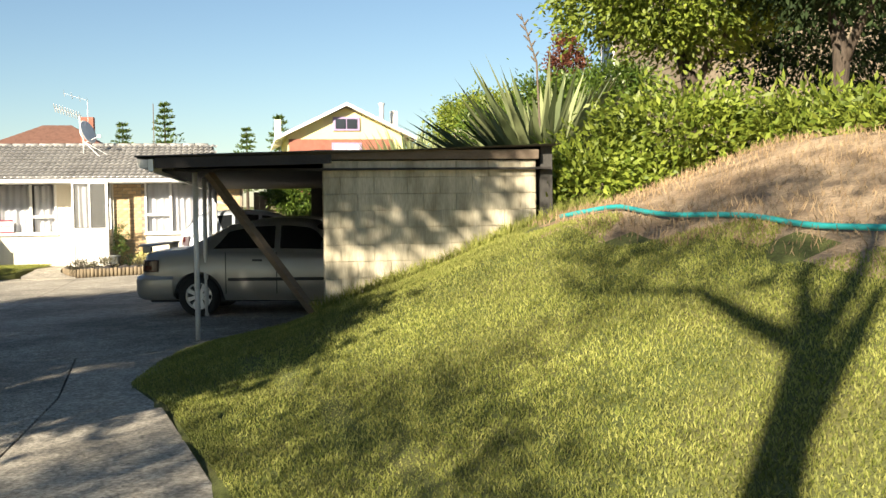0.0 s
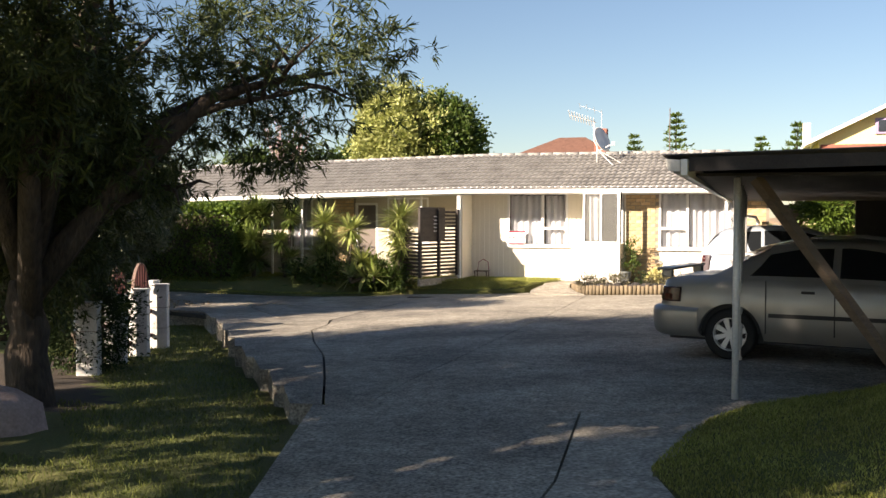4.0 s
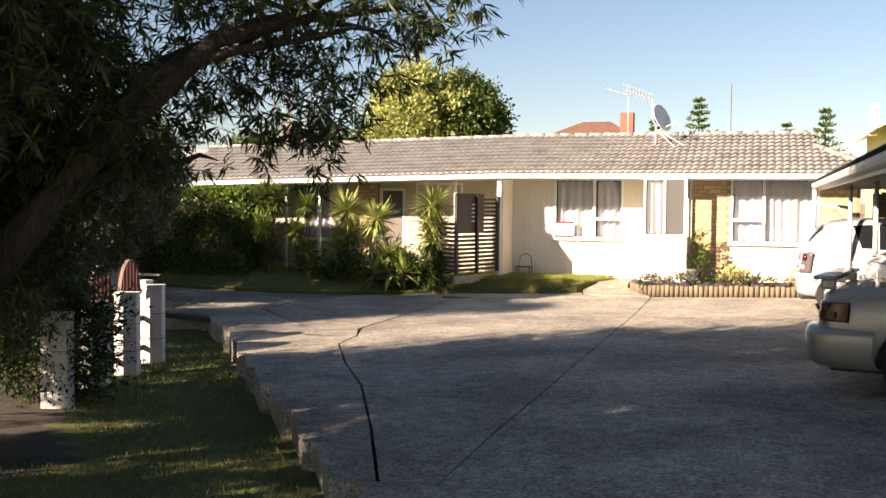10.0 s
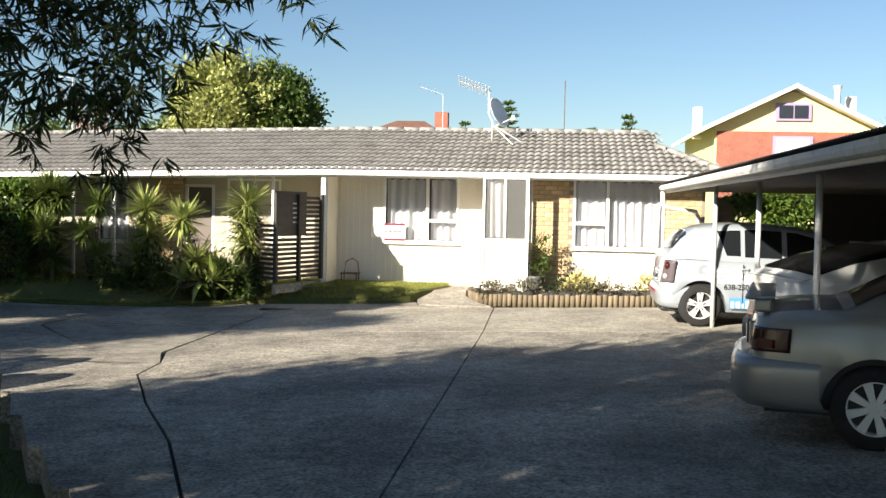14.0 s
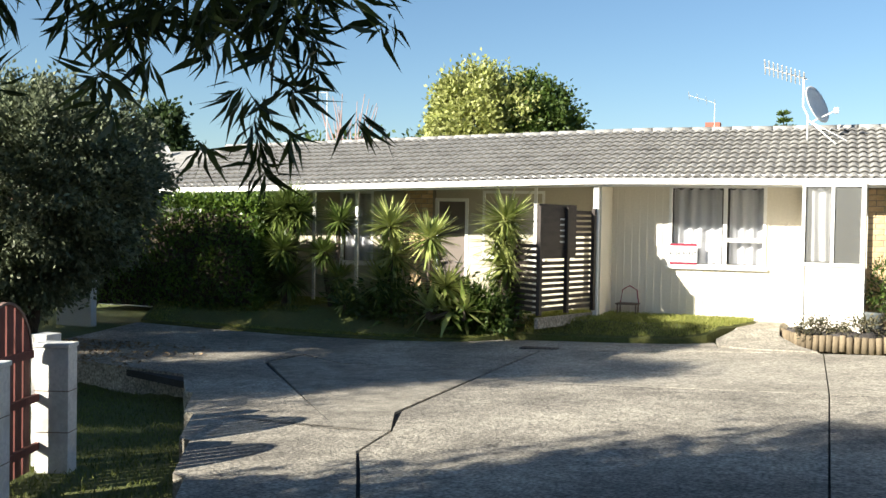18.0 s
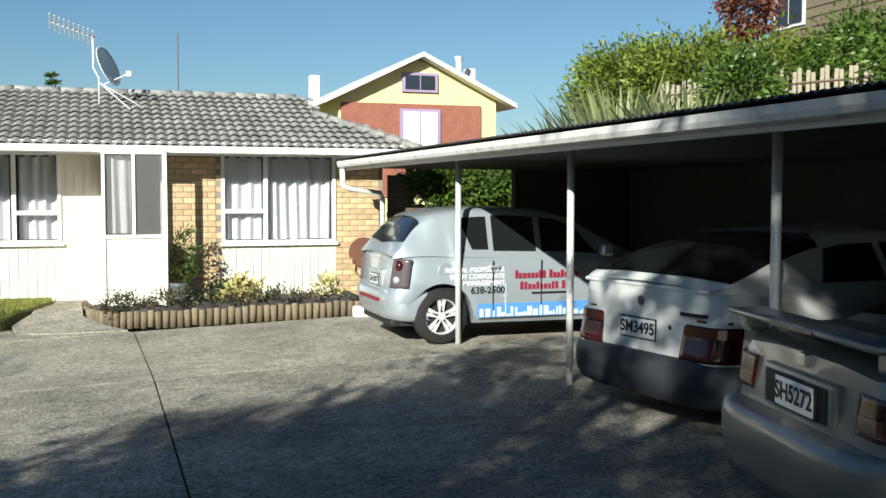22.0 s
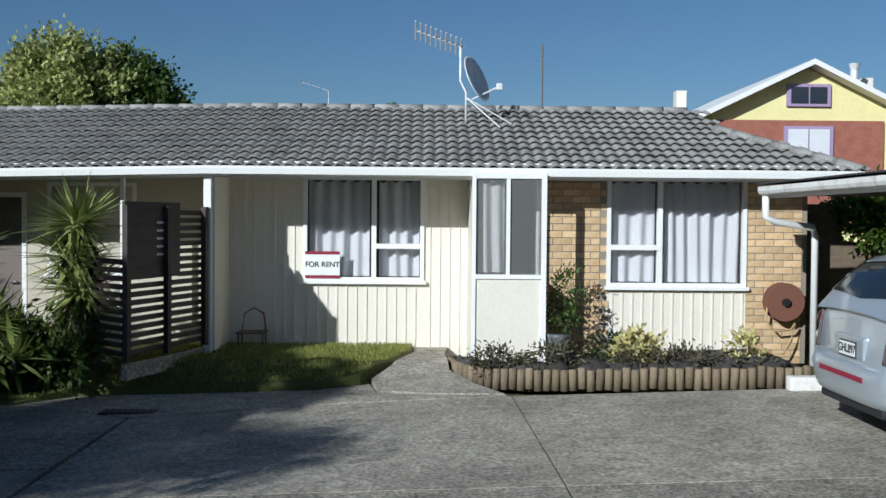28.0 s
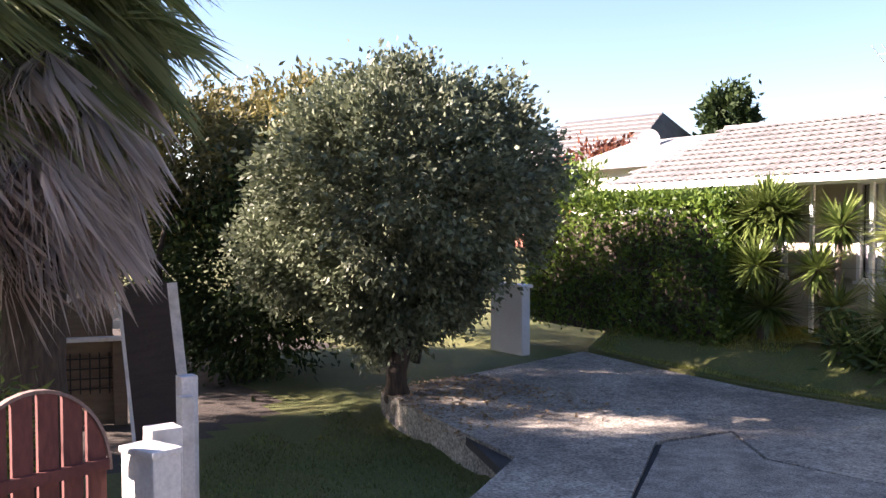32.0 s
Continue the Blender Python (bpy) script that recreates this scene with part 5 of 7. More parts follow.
# unseen tree; each crown is placed to shade the yard and lower lawn
tree("tree", "added out-of-view tree that shades the corner of the yard", (-8.6, -14.4, -0.6), 1.6, 0.18, ((-8.0, -14.0, 3.0), (-9.4, -15.0, 3.2)),
     [((-8.5, -14.2, 2.6), (2.1, 1.9, 1.8), 330, 70, 0.24), ((-5.9, -13.3, 4.4), (1.5, 0.8, 0.4), 70, 80, 0.17), ((-15.2, -12.0, 4.0), (2.4, 2.0, 1.8), 220, 90, 0.24), ((-8.2, -13.3, 4.4), (1.7, 1.9, 0.8), 170, 70, 0.2), ((-11.3, -13.2, 3.0), (1.5, 1.3, 0.8), 160, 70, 0.18), ((-9.2, -13.2, 2.5), (1.7, 1.2, 0.75), 200, 70, 0.18)], "leaf_dark", (0.12, 0.4), 19)

# the round evergreen beside the yard
tree("bush_tree", "large rounded grey-green evergreen at the corner of the yard", (-6.7, -6.1, -0.4), 1.0, 0.13, ((-7.2, -6.0, 1.4), (-6.1, -6.4, 1.6), (-6.8, -5.4, 1.8), (-6.5, -6.9, 1.5)),
     [((-6.6, -6.05, 1.95), (1.62, 1.62, 1.32), 700, 95, 0.09), ((-6.75, -6.1, 1.0), (1.05, 1.0, 0.7), 220, 80, 0.09), ((-7.1, -5.9, 0.8), (0.9, 0.9, 0.75), 200, 80, 0.09), ((-7.3, -7.0, 1.25), (0.75, 0.7, 0.6), 120, 80, 0.09)], "leaf_bush", (0.075, 0.5), 15)

# added where the bush hides it, to keep sun off the hedge front
tree("shrub", "hidden shrub added behind the rounded bush to shade the hedge", (-8.8, -4.5, -0.4), 0.9, 0.06, ((-8.3, -4.4, 2.0), (-9.4, -4.6, 2.1)), [((-8.8, -4.5, 1.9), (1.5, 0.6, 1.0), 220, 70, 0.13)], "leaf_dark", (0.09, 0.45), 35, "shrub")

# clipped hedge
rng = np.random.default_rng(16)
hedge = thing("hedge", "clipped dark green hedge with a sunlit top before the end unit", "hedge")
k = 30000
u = rng.random((k, 3))
face = rng.integers(0, 5, k)
u[face == 0, 1], u[face == 1, 2], u[face == 2, 0], u[face == 3, 0], u[face == 4, 2] = 0, 1, 0, 1, 1
p = np.array((-9.7, -1.75, -0.05)) + u * np.array((3.95, 0.6, 1.88)) + rng.normal(size=(k, 3)) * 0.05
w = unit(rng, k)
w[:, 2] += 0.5
w[face == 0, 1] -= 0.6
cr = new("foliage", leaf_mesh("foliage", p, w, unit(rng, k), 0.085 * (0.7 + 0.6 * rng.random(k)), 0.042, M["leaf_hedge"], 0.1))
cr.parent = hedge
core = part("branch_core", boxes((-9.6, -5.85, -1.62, -1.25, -0.1, 1.6)), M["bark"], hedge, "solid bark-coloured block inside the hedge")


def rosette(name, label, base, stem, heads, leaf, length, width, count, seed, category="plant", up=0.05, droop=0.15):
    """Sword-leaved plant: stems that each carry a head of long stiff leaves."""
    ob = thing(name, label, category)
    rng = np.random.default_rng(seed)
    base = np.asarray(base, float)
    bm = bmesh.new()
    tops = []
    for dx, dy, h in heads:
        top = base + np.array((dx, dy, h))
        tops.append(top)
        tube(bm, [base, base * 0.5 + top * 0.5 + np.array((dx * 0.2, dy * 0.2, 0)), top], [stem, stem * 0.8, stem * 0.7], 7)
    part("stem", bm, M["twig"], ob, "", True)
    at = np.repeat(tops, count, 0) + rng.normal(size=(len(tops) * count, 3)) * 0.015
    w = unit(rng, len(at))
    w[:, 2] = w[:, 2] * 0.9 + up
    L = length * (0.65 + 0.5 * rng.random(len(at)))
    side = np.cross(w, (0, 0, 1.0)) + 0.02
    cr = new("leaves", leaf_mesh("leaves", at, w, side, L, width, M[leaf], -droop))
    cr.parent = ob
    return ob


LZ = 0.02
rosette("yucca", "tall yucca with round leaf heads beside the slatted screen", (-1.2, -1.95, LZ), 0.045, ((0.0, 0.0, 1.55), (-0.04, 0.04, 1.2), (0.04, 0.0, 0.85)), "leaf_sword", 0.60, 0.055, 200, 21, up=0.2)
rosette("yucca", "slender yucca with one pale sunlit leaf head", (-2.4, -2.25, LZ), 0.04, ((0.05, 0.0, 1.25), (0.3, 0.1, 0.5)), "leaf_sword", 0.55, 0.052, 210, 22, up=0.2)
rosette("yucca", "leafy yucca with stacked heads near the brick pier", (-3.25, -1.75, LZ), 0.045, ((0, 0, 1.42), (0.05, 0.05, 0.95), (-0.15, 0.0, 0.5)), "leaf_sword", 0.56, 0.052, 220, 23, up=0.2)
rosette("yucca", "tall full-headed yucca at the end of the hedge", (-5.35, -1.5, LZ), 0.055, ((0.0, 0.1, 1.75), (0.14, 0.2, 1.62), (-0.16, 0.05, 1.6), (0.0, -0.1, 0.98), (0.1, 0.0, 0.45)), "leaf_yucca", 0.5, 0.042, 300, 24, up=0.2)
rosette("yucca", "dark yucca with several heads in the shaded border", (-4.6, -1.2, LZ), 0.05, ((0.1, 0.1, 1.5), (-0.15, 0.0, 0.95), (0.2, -0.1, 0.5)), "leaf_yucca", 0.46, 0.045, 170, 28, up=0.2)
rosette("agave", "low pale green agave in the front border", (-2.3, -2.4, LZ), 0.05, ((0, 0, 0.14), (0.3, 0.1, 0.12)), "leaf_sword", 0.55, 0.10, 30, 25, up=0.55)
rosette("agave", "low agave rosette among the yuccas", (-1.75, -2.3, LZ), 0.04, ((0, 0, 0.15), (-0.15, 0.3, 0.3)), "leaf_sword", 0.55, 0.075, 36, 26, up=0.6)
rosette("agave", "small shaded agave beside the lawn", (-4.1, -1.7, LZ), 0.04, ((0, 0, 0.1),), "leaf_sword", 0.5, 0.05, 46, 29, up=0.6)
tree("border_shrub", "leafy low shrubs under the yuccas", (-2.6, -1.7, LZ), 0, 0, (), [((-2.6, -1.7, 0.15), (1.5, 0.35, 0.35), 70, 50, 0.12), ((-1.5, -2.0, 0.1), (0.5, 0.25, 0.35), 26, 50, 0.1)], "leaf_green", (0.14, 0.3), 27, "shrub")

# fan palm with a skirt of dead fronds
palm = thing("fan_palm", "fan palm with green fronds over a thick skirt of dead leaves", "palm tree")
PB = np.array((-5.8, -10.2, -0.6))
part("trunk", tube(bmesh.new(), [PB, PB + (0.05, 0, 1.0), PB + (0.05, 0.05, 2.2), PB + (0.0, 0.05, 5.0)], [0.36, 0.26, 0.24, 0.22], 12), M["bark"], palm, "thick fibrous trunk", True)
rng = np.random.default_rng(31)


def fronds(count, z_lo, z_hi, pitch_lo, pitch_hi, stalk, length, fingers, droop):
    at, way, side, L = [], [], [], []
    for i in range(count):
        a, t = rng.random() * math.tau, rng.random()
        z = z_lo + (z_hi - z_lo) * t
        pit = pitch_lo + (pitch_hi - pitch_lo) * rng.random()
        out = np.array((math.cos(a) * math.cos(pit), math.sin(a) * math.cos(pit), math.sin(pit)))
        s = np.array((-math.sin(a), math.cos(a), 0))
        up = np.cross(out, s)
        hub = PB + np.array((0, 0, z)) + out * stalk * (0.7 + 0.5 * rng.random())
        for f in range(fingers):
            b = (f / (fingers - 1) - 0.5) * 2.5
            d = out * math.cos(b) + s * math.sin(b) + np.array((0, 0, -droop)) + rng.normal(size=3) * 0.05
            at.append(hub), way.append(d), side.append(up + s * 0.3), L.append(length * (0.75 + 0.4 * rng.random()) * (1 - 0.25 * abs(b) / 1.25))
    return np.array(at), np.array(way), np.array(side), np.array(L)


a, w, s, L = fronds(130, 3.6, 5.3, -0.8, 0.9, 0.75, 1.0, 40, 0.75)
g = new("green_fronds", leaf_mesh("green_fronds", a, w, s, L, 0.042, M["leaf_palm"], 0.35))
g.parent = palm
a, w, s, L = fronds(180, 2.6, 4.0, -1.05, -0.3, 0.72, 0.95, 22, 0.85)
g = tagged(new("dead_skirt", leaf_mesh("dead_skirt", a, w, s, L, 0.05, M["leaf_dead"], 0.1)), "hanging skirt of grey-brown dead fronds")
g.parent = palm
for i in range(40):
    ang, z = rng.random() * math.tau, 2.6 + 1.6 * rng.random()
    q = PB + (0, 0, z)
    part("stalk", tube(bmesh.new(), [q, q + np.array((math.cos(ang), math.sin(ang), -0.1 if z < 4 else 0.35)) * 0.7], [0.02, 0.012], 5), M["twig"], palm)
tree("shrub", "pale green bamboo-like shrub behind the arched gate", (-4.2, -10.9, -0.6), 0, 0, (), [((-4.3, -10.95, 0.3), (0.35, 0.35, 0.55), 40, 40, 0.1)], "leaf_green", (0.12, 0.2), 32, "shrub")
tree("shrub", "tall dark hedge trees behind the palm", (-10.5, -7.5, -0.6), 1.2, 0.12, ((-10.5, -7.2, 2.0), (-9.5, -8.2, 2.2)), [((-10.8, -6.2, 0.9), (2.2, 1.2, 1.5), 240, 70, 0.22), ((-13.5, -9.5, 0.6), (2.2, 2.2, 1.3), 150, 60, 0.28)], "leaf_dark", (0.12, 0.4), 33, "shrub")
tree("tree", "olive-yellow tree behind the rounded evergreen", (-13.2, -3.6, -0.3), 1.6, 0.12, ((-13.2, -3.8, 3.4), (-12.6, -3.2, 3.6)), [((-13.0, -4.2, 2.6), (1.9, 1.5, 1.4), 190, 60, 0.14), ((-11.5, -6.8, 2.5), (1.5, 1.2, 1.1), 170, 70, 0.14)], "leaf_olive", (0.13, 0.4), 34)

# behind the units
# one round tree as two crowns; leaf colour carries its lit and shaded halves
tree("tree", "sunlit yellow-green half of the large round tree behind the roofs", (-11.2, 27.5, 0), 4.0, 0.3, ((-10.6, 27, 6), (-12.6, 28, 6)), [((-11.4, 27.0, 5.7), (2.5, 2.2, 2.8), 420, 70, 0.25)], "leaf_yellow", (0.22, 0.6), 41)
tree("tree", "shaded half of the round tree, its shade put into greener leaves", (-9.8, 28.5, 0), 3.0, 0.25, ((-9.6, 28, 6),), [((-9.4, 28.2, 5.5), (2.0, 2.2, 2.6), 300, 70, 0.25)], "leaf_green", (0.22, 0.6), 42)
tree("tree", "distant dark tree beyond the roofs", (-23.4, 20.4, 0), 4.0, 0.2, ((-23.4, 20.4, 6),), [((-23.9, 20.4, 5.3), (1.15, 1.0, 0.9), 60, 40, 0.2), ((-23.7, 20.4, 4.0), (1.5, 1.0, 0.7), 60, 40, 0.2)], "leaf_dark", (0.3, 0.5), 43)
tree("tree", "row of distant autumn-tinted trees beyond the roof", (-19, 30, 0), 3.0, 0.3, ((-19, 30, 4),), [((-20.5, 30, 4.2), (4.0, 1.5, 1.2), 110, 40, 0.35), ((-14.5, 31, 4.3), (3.2, 1.5, 1.3), 90, 40, 0.35)], "leaf_green", (0.3, 0.5), 44)
for x, y, h, seed in ((-0.4, 75, 11.6, 45), (10.6, 75, 10.4, 46), (7.4, 78, 9.4, 47), (-4.6, 77, 9.8, 48)):
    ob = thing("conifer", "distant airy conifer with open tiers of branches", "tree")
    part("trunk", tube(bmesh.new(), [(x, y, 0), (x, y, h)], [0.22, 0.03], 6), M["bark"], ob)
    rng = np.random.default_rng(seed)
    tiers, arms, per = 11, 6, 16
    ti, ar, st = (v.ravel() for v in np.meshgrid(np.arange(tiers), np.arange(arms), np.arange(per), indexing="ij"))
    drop = 0.35 + ti * 0.62
    ang = ar * math.tau / arms + ti * 0.9 + 0.25 * rng.normal(size=len(ti)) * 0.3
    rad = (st + 1) / per * (0.25 + drop * 0.33) * (0.8 + 0.3 * np.sin(ti * 2.3 + ar))
    z = h - drop + rad * 0.22
    p = np.stack([x + np.cos(ang) * rad, y + np.sin(ang) * rad, z], 1) + rng.normal(size=(len(ti), 3)) * 0.06
    w = np.stack([np.cos(ang), np.sin(ang), 0.5 + 0 * ang], 1) + 0.8 * unit(rng, len(ti))
    cr = new("needles", leaf_mesh("needles", p, w, unit(rng, len(ti)), 0.42, 0.16, M["leaf_green"]))
    cr.parent = ob

# garden bank behind the carport
def flax(label, x, y, z, r, length, seed, n=130, stalk=False):
    ob = thing("flax", label, "plant")
    rng = np.random.default_rng(seed)
    ang = rng.random(n) * math.tau
    tip = 0.12 + 1.15 * rng.random(n)
    w = np.stack([np.cos(ang) * tip, np.sin(ang) * tip, np.ones(n)], 1)
    at = np.stack([x + np.cos(ang) * r * tip, y + np.sin(ang) * r * tip, np.full(n, z)], 1)
    side = np.stack([-np.sin(ang), np.cos(ang), 0 * ang], 1) + 0.35 * unit(rng, n)
    L = length * (0.7 + 0.45 * rng.random(n))
    mid = leaf_mesh("leaves", at, w, -side, L, 0.18, M["leaf_flax"], -0.2)
    cr = new("leaves", mid)
    cr.parent = ob
    m = n // 4
    dead = leaf_mesh("dead_leaves", at[:m] + (0, 0, -0.05), w[:m] * (2.0, 2.0, 0.35), -side[:m], L[:m] * 0.6, 0.10, M["leaf_dry"], -0.2)
    new("dead_leaves", dead).parent = ob
    if stalk:
        bm = tube(bmesh.new(), [(x, y, z), (x - 0.1, y, z + length), (x - 0.35, y, z + length + 0.75)], [0.022, 0.016, 0.008], 6)
        for k in range(9):
            q = Vector((x - 0.1 - 0.028 * k, y, z + length + 0.083 * k))
            tube(bm, [q, q + Vector((0.07 if k % 2 else -0.09, 0.02, 0.09))], [0.02, 0.012], 5)
        part("flower_stalk", bm, M["twig"], ob, "dark dry flower stalk")
    return ob


for k, (x, y, s, n, L) in enumerate(((12.1, -12.3, 0.35, 170, 2.2), (12.9, -10.6, 0.35, 130, 1.8), (12.0, 0.3, 0.45, 380, 2.25), (12.4, -1.2, 0.4, 260, 1.8), (12.2, 2.2, 0.45, 340, 2.1), (12.0, 4.0, 0.4, 260, 1.8))):
    flax("large flax clump with stiff pale green sword leaves on the bank", x, y, ground_z(x, y), s, L, 50 + k, n, k == 0)
tree("shrub", "bright green leafy shrub at the top of the block wall", (12.0, -15.2, 1.3), 0, 0, (), [((11.9, -15.2, 1.75), (0.9, 0.8, 0.55), 110, 50, 0.14), ((13.2, -15.4, 2.4), (1.2, 0.7, 0.5), 110, 50, 0.15), ((14.3, -18.0, 2.3), (0.6, 0.8, 0.25), 60, 50, 0.12)], "leaf_lime", (0.11, 0.45), 61, "shrub")
tree("shrub", "leafy green garden shrubs along the bank", (14.4, -16.5, 2.4), 0, 0, (), [((14.4, -16.2, 2.5), (1.0, 0.7, 0.25), 80, 45, 0.13)], "leaf_lime", (0.14, 0.3), 62, "shrub")
tree("tree", "small garden tree with light green crown on the bank", (14.5, -12.6, 1.9), 1.7, 0.14, ((14.0, -12.4, 4.6), (15.2, -13.0, 4.8), (14.4, -11.8, 5.0)), [((14.2, -12.6, 5.1), (2.1, 1.6, 1.2), 400, 60, 0.18)], "leaf_lime", (0.11, 0.45), 63)
tree("tree", "dark-trunked garden tree in half shade on the bank", (15.9, -14.5, 2.1), 2.0, 0.16, ((15.4, -14.2, 5.2), (16.8, -15.0, 5.2), (15.9, -13.6, 5.6)), [((16.1, -14.5, 5.6), (2.2, 1.6, 1.5), 420, 60, 0.18), ((18.2, -10.5, 5.0), (2.2, 2.0, 1.6), 300, 60, 0.2)], "leaf_dark", (0.11, 0.45), 64)
tree("shrub", "dense bright green shrubs on the slope behind the flax", (15, 4, 3), 0, 0, (), [((15.0, 5.6, 3.95), (1.5, 1.2, 1.1), 170, 60, 0.16), ((15.2, 3.3, 3.9), (1.3, 1.2, 1.0), 170, 60, 0.16), ((16.5, 2.0, 3.9), (1.3, 1.2, 0.8), 110, 50, 0.16)], "leaf_lime", (0.13, 0.45), 65, "shrub")
tree("shrub", "mixed green garden shrubs over the picket fence", (16, -1, 3), 0, 0, (), [((16.6, -0.6, 4.0), (1.3, 1.2, 0.8), 130, 60, 0.16), ((16.6, -3.0, 4.1), (1.4, 1.4, 0.9), 140, 60, 0.16), ((13.7, -0.7, 3.45), (0.5, 0.7, 0.55), 60, 50, 0.13), ((14.6, -4.4, 3.6), (1.0, 1.3, 0.8), 110, 60, 0.16)], "leaf_hedge", (0.12, 0.45), 68, "shrub")
tree("tree", "reddish shrub-tree beside the house on the slope", (18, 5.3, 3.5), 1.5, 0.08, ((18, 5.3, 5.8),), [((18.2, 5.6, 6.2), (0.6, 0.5, 1.0), 60, 50, 0.14)], "leaf_red", (0.14, 0.45), 66)
tree("shrub", "bright green climber on the fence beyond the carport", (8.8, 0.3, 0.8), 0, 0, (), [((8.7, 0.2, 1.75), (0.75, 0.2, 0.4), 90, 60, 0.1), ((10.0, 0.4, 1.75), (0.75, 0.3, 0.45), 80, 60, 0.1)], "leaf_hedge", (0.10, 0.45), 67, "shrub")

# ---- front of the units: screen, doors, sign ----
screen = thing("slatted_screen", "dark-stained slatted timber screen beside the dividing wall", "screen")
S0, S1 = Vector((-0.06, -0.98, 0)), Vector((-0.56, -2.45, 0))
sdir = (S1 - S0).normalized()
sang = math.degrees(math.atan2(sdir.y, sdir.x))
slen = (S1 - S0).length
SM = pose(S0.x, S0.y, 0.16, 0, 0, sang)
for k in range(18):
    z = 0.05 + k * 0.0865
    s = part("slat", boxes((0.03, slen if z < 0.80 else 0.52, -0.012, 0.012, z, z + 0.056)), M["dark_wood"], screen)
    s.matrix_basis = SM
s = part("board", boxes((0.52, slen, -0.012, 0.02, 0.84, 1.66)), M["dark_wood"], screen, "solid dark upper board")
s.matrix_basis = SM
# light showing through the board's slots, laid on as pale strips
for k in range(5):
    s = part("slot", boxes((0.86, 0.98, 0.02, 0.026, 1.08 + k * 0.0865, 1.105 + k * 0.0865)), M["old_white"], screen, "pale strip painted for light through a slot in the board")
    s.matrix_basis = SM
for x in (0.0, slen / 2, slen - 0.03):
    s = part("post", boxes((x, x + 0.07, 0.014, 0.075, 0.0, 1.62)), M["dark_wood"], screen)
    s.matrix_basis = SM
s = part("base_rail", boxes((0.0, slen, -0.03, 0.03, -0.2, -0.04)), M["concrete"], screen, "low concrete base strip")
s.matrix_basis = SM
S2 = Vector((-1.45, -1.62, 0))
WM = pose(S1.x, S1.y, 0.16, 0, 0, math.degrees(math.atan2(S2.y - S1.y, S2.x - S1.x)))
wlen = (S2 - S1).length
for k in range(12):
    s = part("slat", boxes((0.03, wlen, -0.012, 0.012, 0.05 + k * 0.0865, 0.106 + k * 0.0865)), M["dark_wood"], screen)
    s.matrix_basis = WM
for x in (wlen / 2, wlen - 0.05):
    s = part("post", boxes((x, x + 0.06, -0.07, -0.013, -0.14, 1.12)), M["dark_wood"], screen)
    s.matrix_basis = WM

def door(name, x0, x1, z0, z1, y, leaf_mat_name, label):
    d = tagged(new(name), label, "door", kind="structure")
    part("frame", boxes((x0 - 0.06, x0, y - 0.03, y + 0.08, z0, z1 + 0.06), (x1, x1 + 0.06, y - 0.03, y + 0.08, z0, z1 + 0.06), (x0, x1, y - 0.03, y + 0.08, z1, z1 + 0.06)), M["white"], d)
    part("leaf", boxes((x0, x1, y + 0.02, y + 0.06, z0, z1)), M[leaf_mat_name], d)
    part("door_handle", tube(bmesh.new(), [(x1 - 0.08, y + 0.02, z0 + 1.0), (x1 - 0.08, y - 0.03, z0 + 1.0), (x1 - 0.18, y - 0.03, z0 + 1.0)], 0.01, 8), M["chrome"], d)
    return d


M["grey_door"] = plain("grey_brown_door_paint", (0.16, 0.13, 0.11), 0.5)
door("door_1", -3.2, -2.68, -0.2, 1.9, 0.32, "grey_door", "grey-brown front door in a white frame")
window("window_3", -5.2, -4.5, 0.72, 2.08, 0.32, (-4.86,), label="tall window of the next unit")
window("window_4", -7.6, -6.3, 0.72, 2.08, 0.32, (-6.95,), label="wide window of the end unit behind the hedge")
window("window_5", -2.35, -1.2, 0.9, 2.1, 0.32, (-1.78,), label="small window beside the front door")
# flat panel in the dim room colour stands in for an unlit interior
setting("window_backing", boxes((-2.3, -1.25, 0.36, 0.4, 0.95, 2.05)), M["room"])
for x in (-4.42, -5.28, -7.7, -1.12):
    setting("verandah_strut", boxes((x - 0.025, x + 0.025, -0.6, -0.55, -0.25, 2.2)), M["white"])
setting("eave_light", boxes((-2.95, -2.75, -0.5, -0.3, 2.13, 2.2), bevel=0.03), M["white"], "round white eaves light")

sign = thing("letting_sign", "red and white FOR RENT sign in the window", "sign")
part("board", boxes((1.03, 1.47, -0.05, -0.035, 0.9, 1.24), bevel=0.003), M["sign_white"], sign)
part("band", boxes((1.03, 1.47, -0.054, -0.05, 1.2, 1.24)), M["sign_red"], sign, "dark red top band")
part("band", boxes((1.03, 1.47, -0.054, -0.05, 0.9, 0.935)), M["sign_red"], sign, "dark red bottom band")
lettering("sign_text", "FOR RENT", 0.094, M["ink"], sign, Matrix.Translation((1.25, -0.0515, 1.07)) @ SIDE)

# ---- roof fittings ----
dish = thing("satellite_dish", "grey satellite dish on a bent roof mast", "satellite dish")
DX, DY = 3.1, 1.0
DZ = roof_z(DY)
part("mast", tube(bmesh.new(), [(DX, DY, DZ - 0.05), (DX, DY, DZ + 0.42), (DX - 0.08, DY, DZ + 0.58), (DX - 0.08, DY, DZ + 1.0)], 0.018, 8), M["steel"], dish, "", True)
for dx, dy in ((0.45, -0.28), (0.62, -0.1), (0.25, 0.35)):
    part("brace", tube(bmesh.new(), [(DX, DY, DZ + 0.35), (DX + dx, DY + dy, roof_z(DY + dy) + 0.02)], 0.01, 6), M["steel"], dish)
bm = bmesh.new()
rings = []
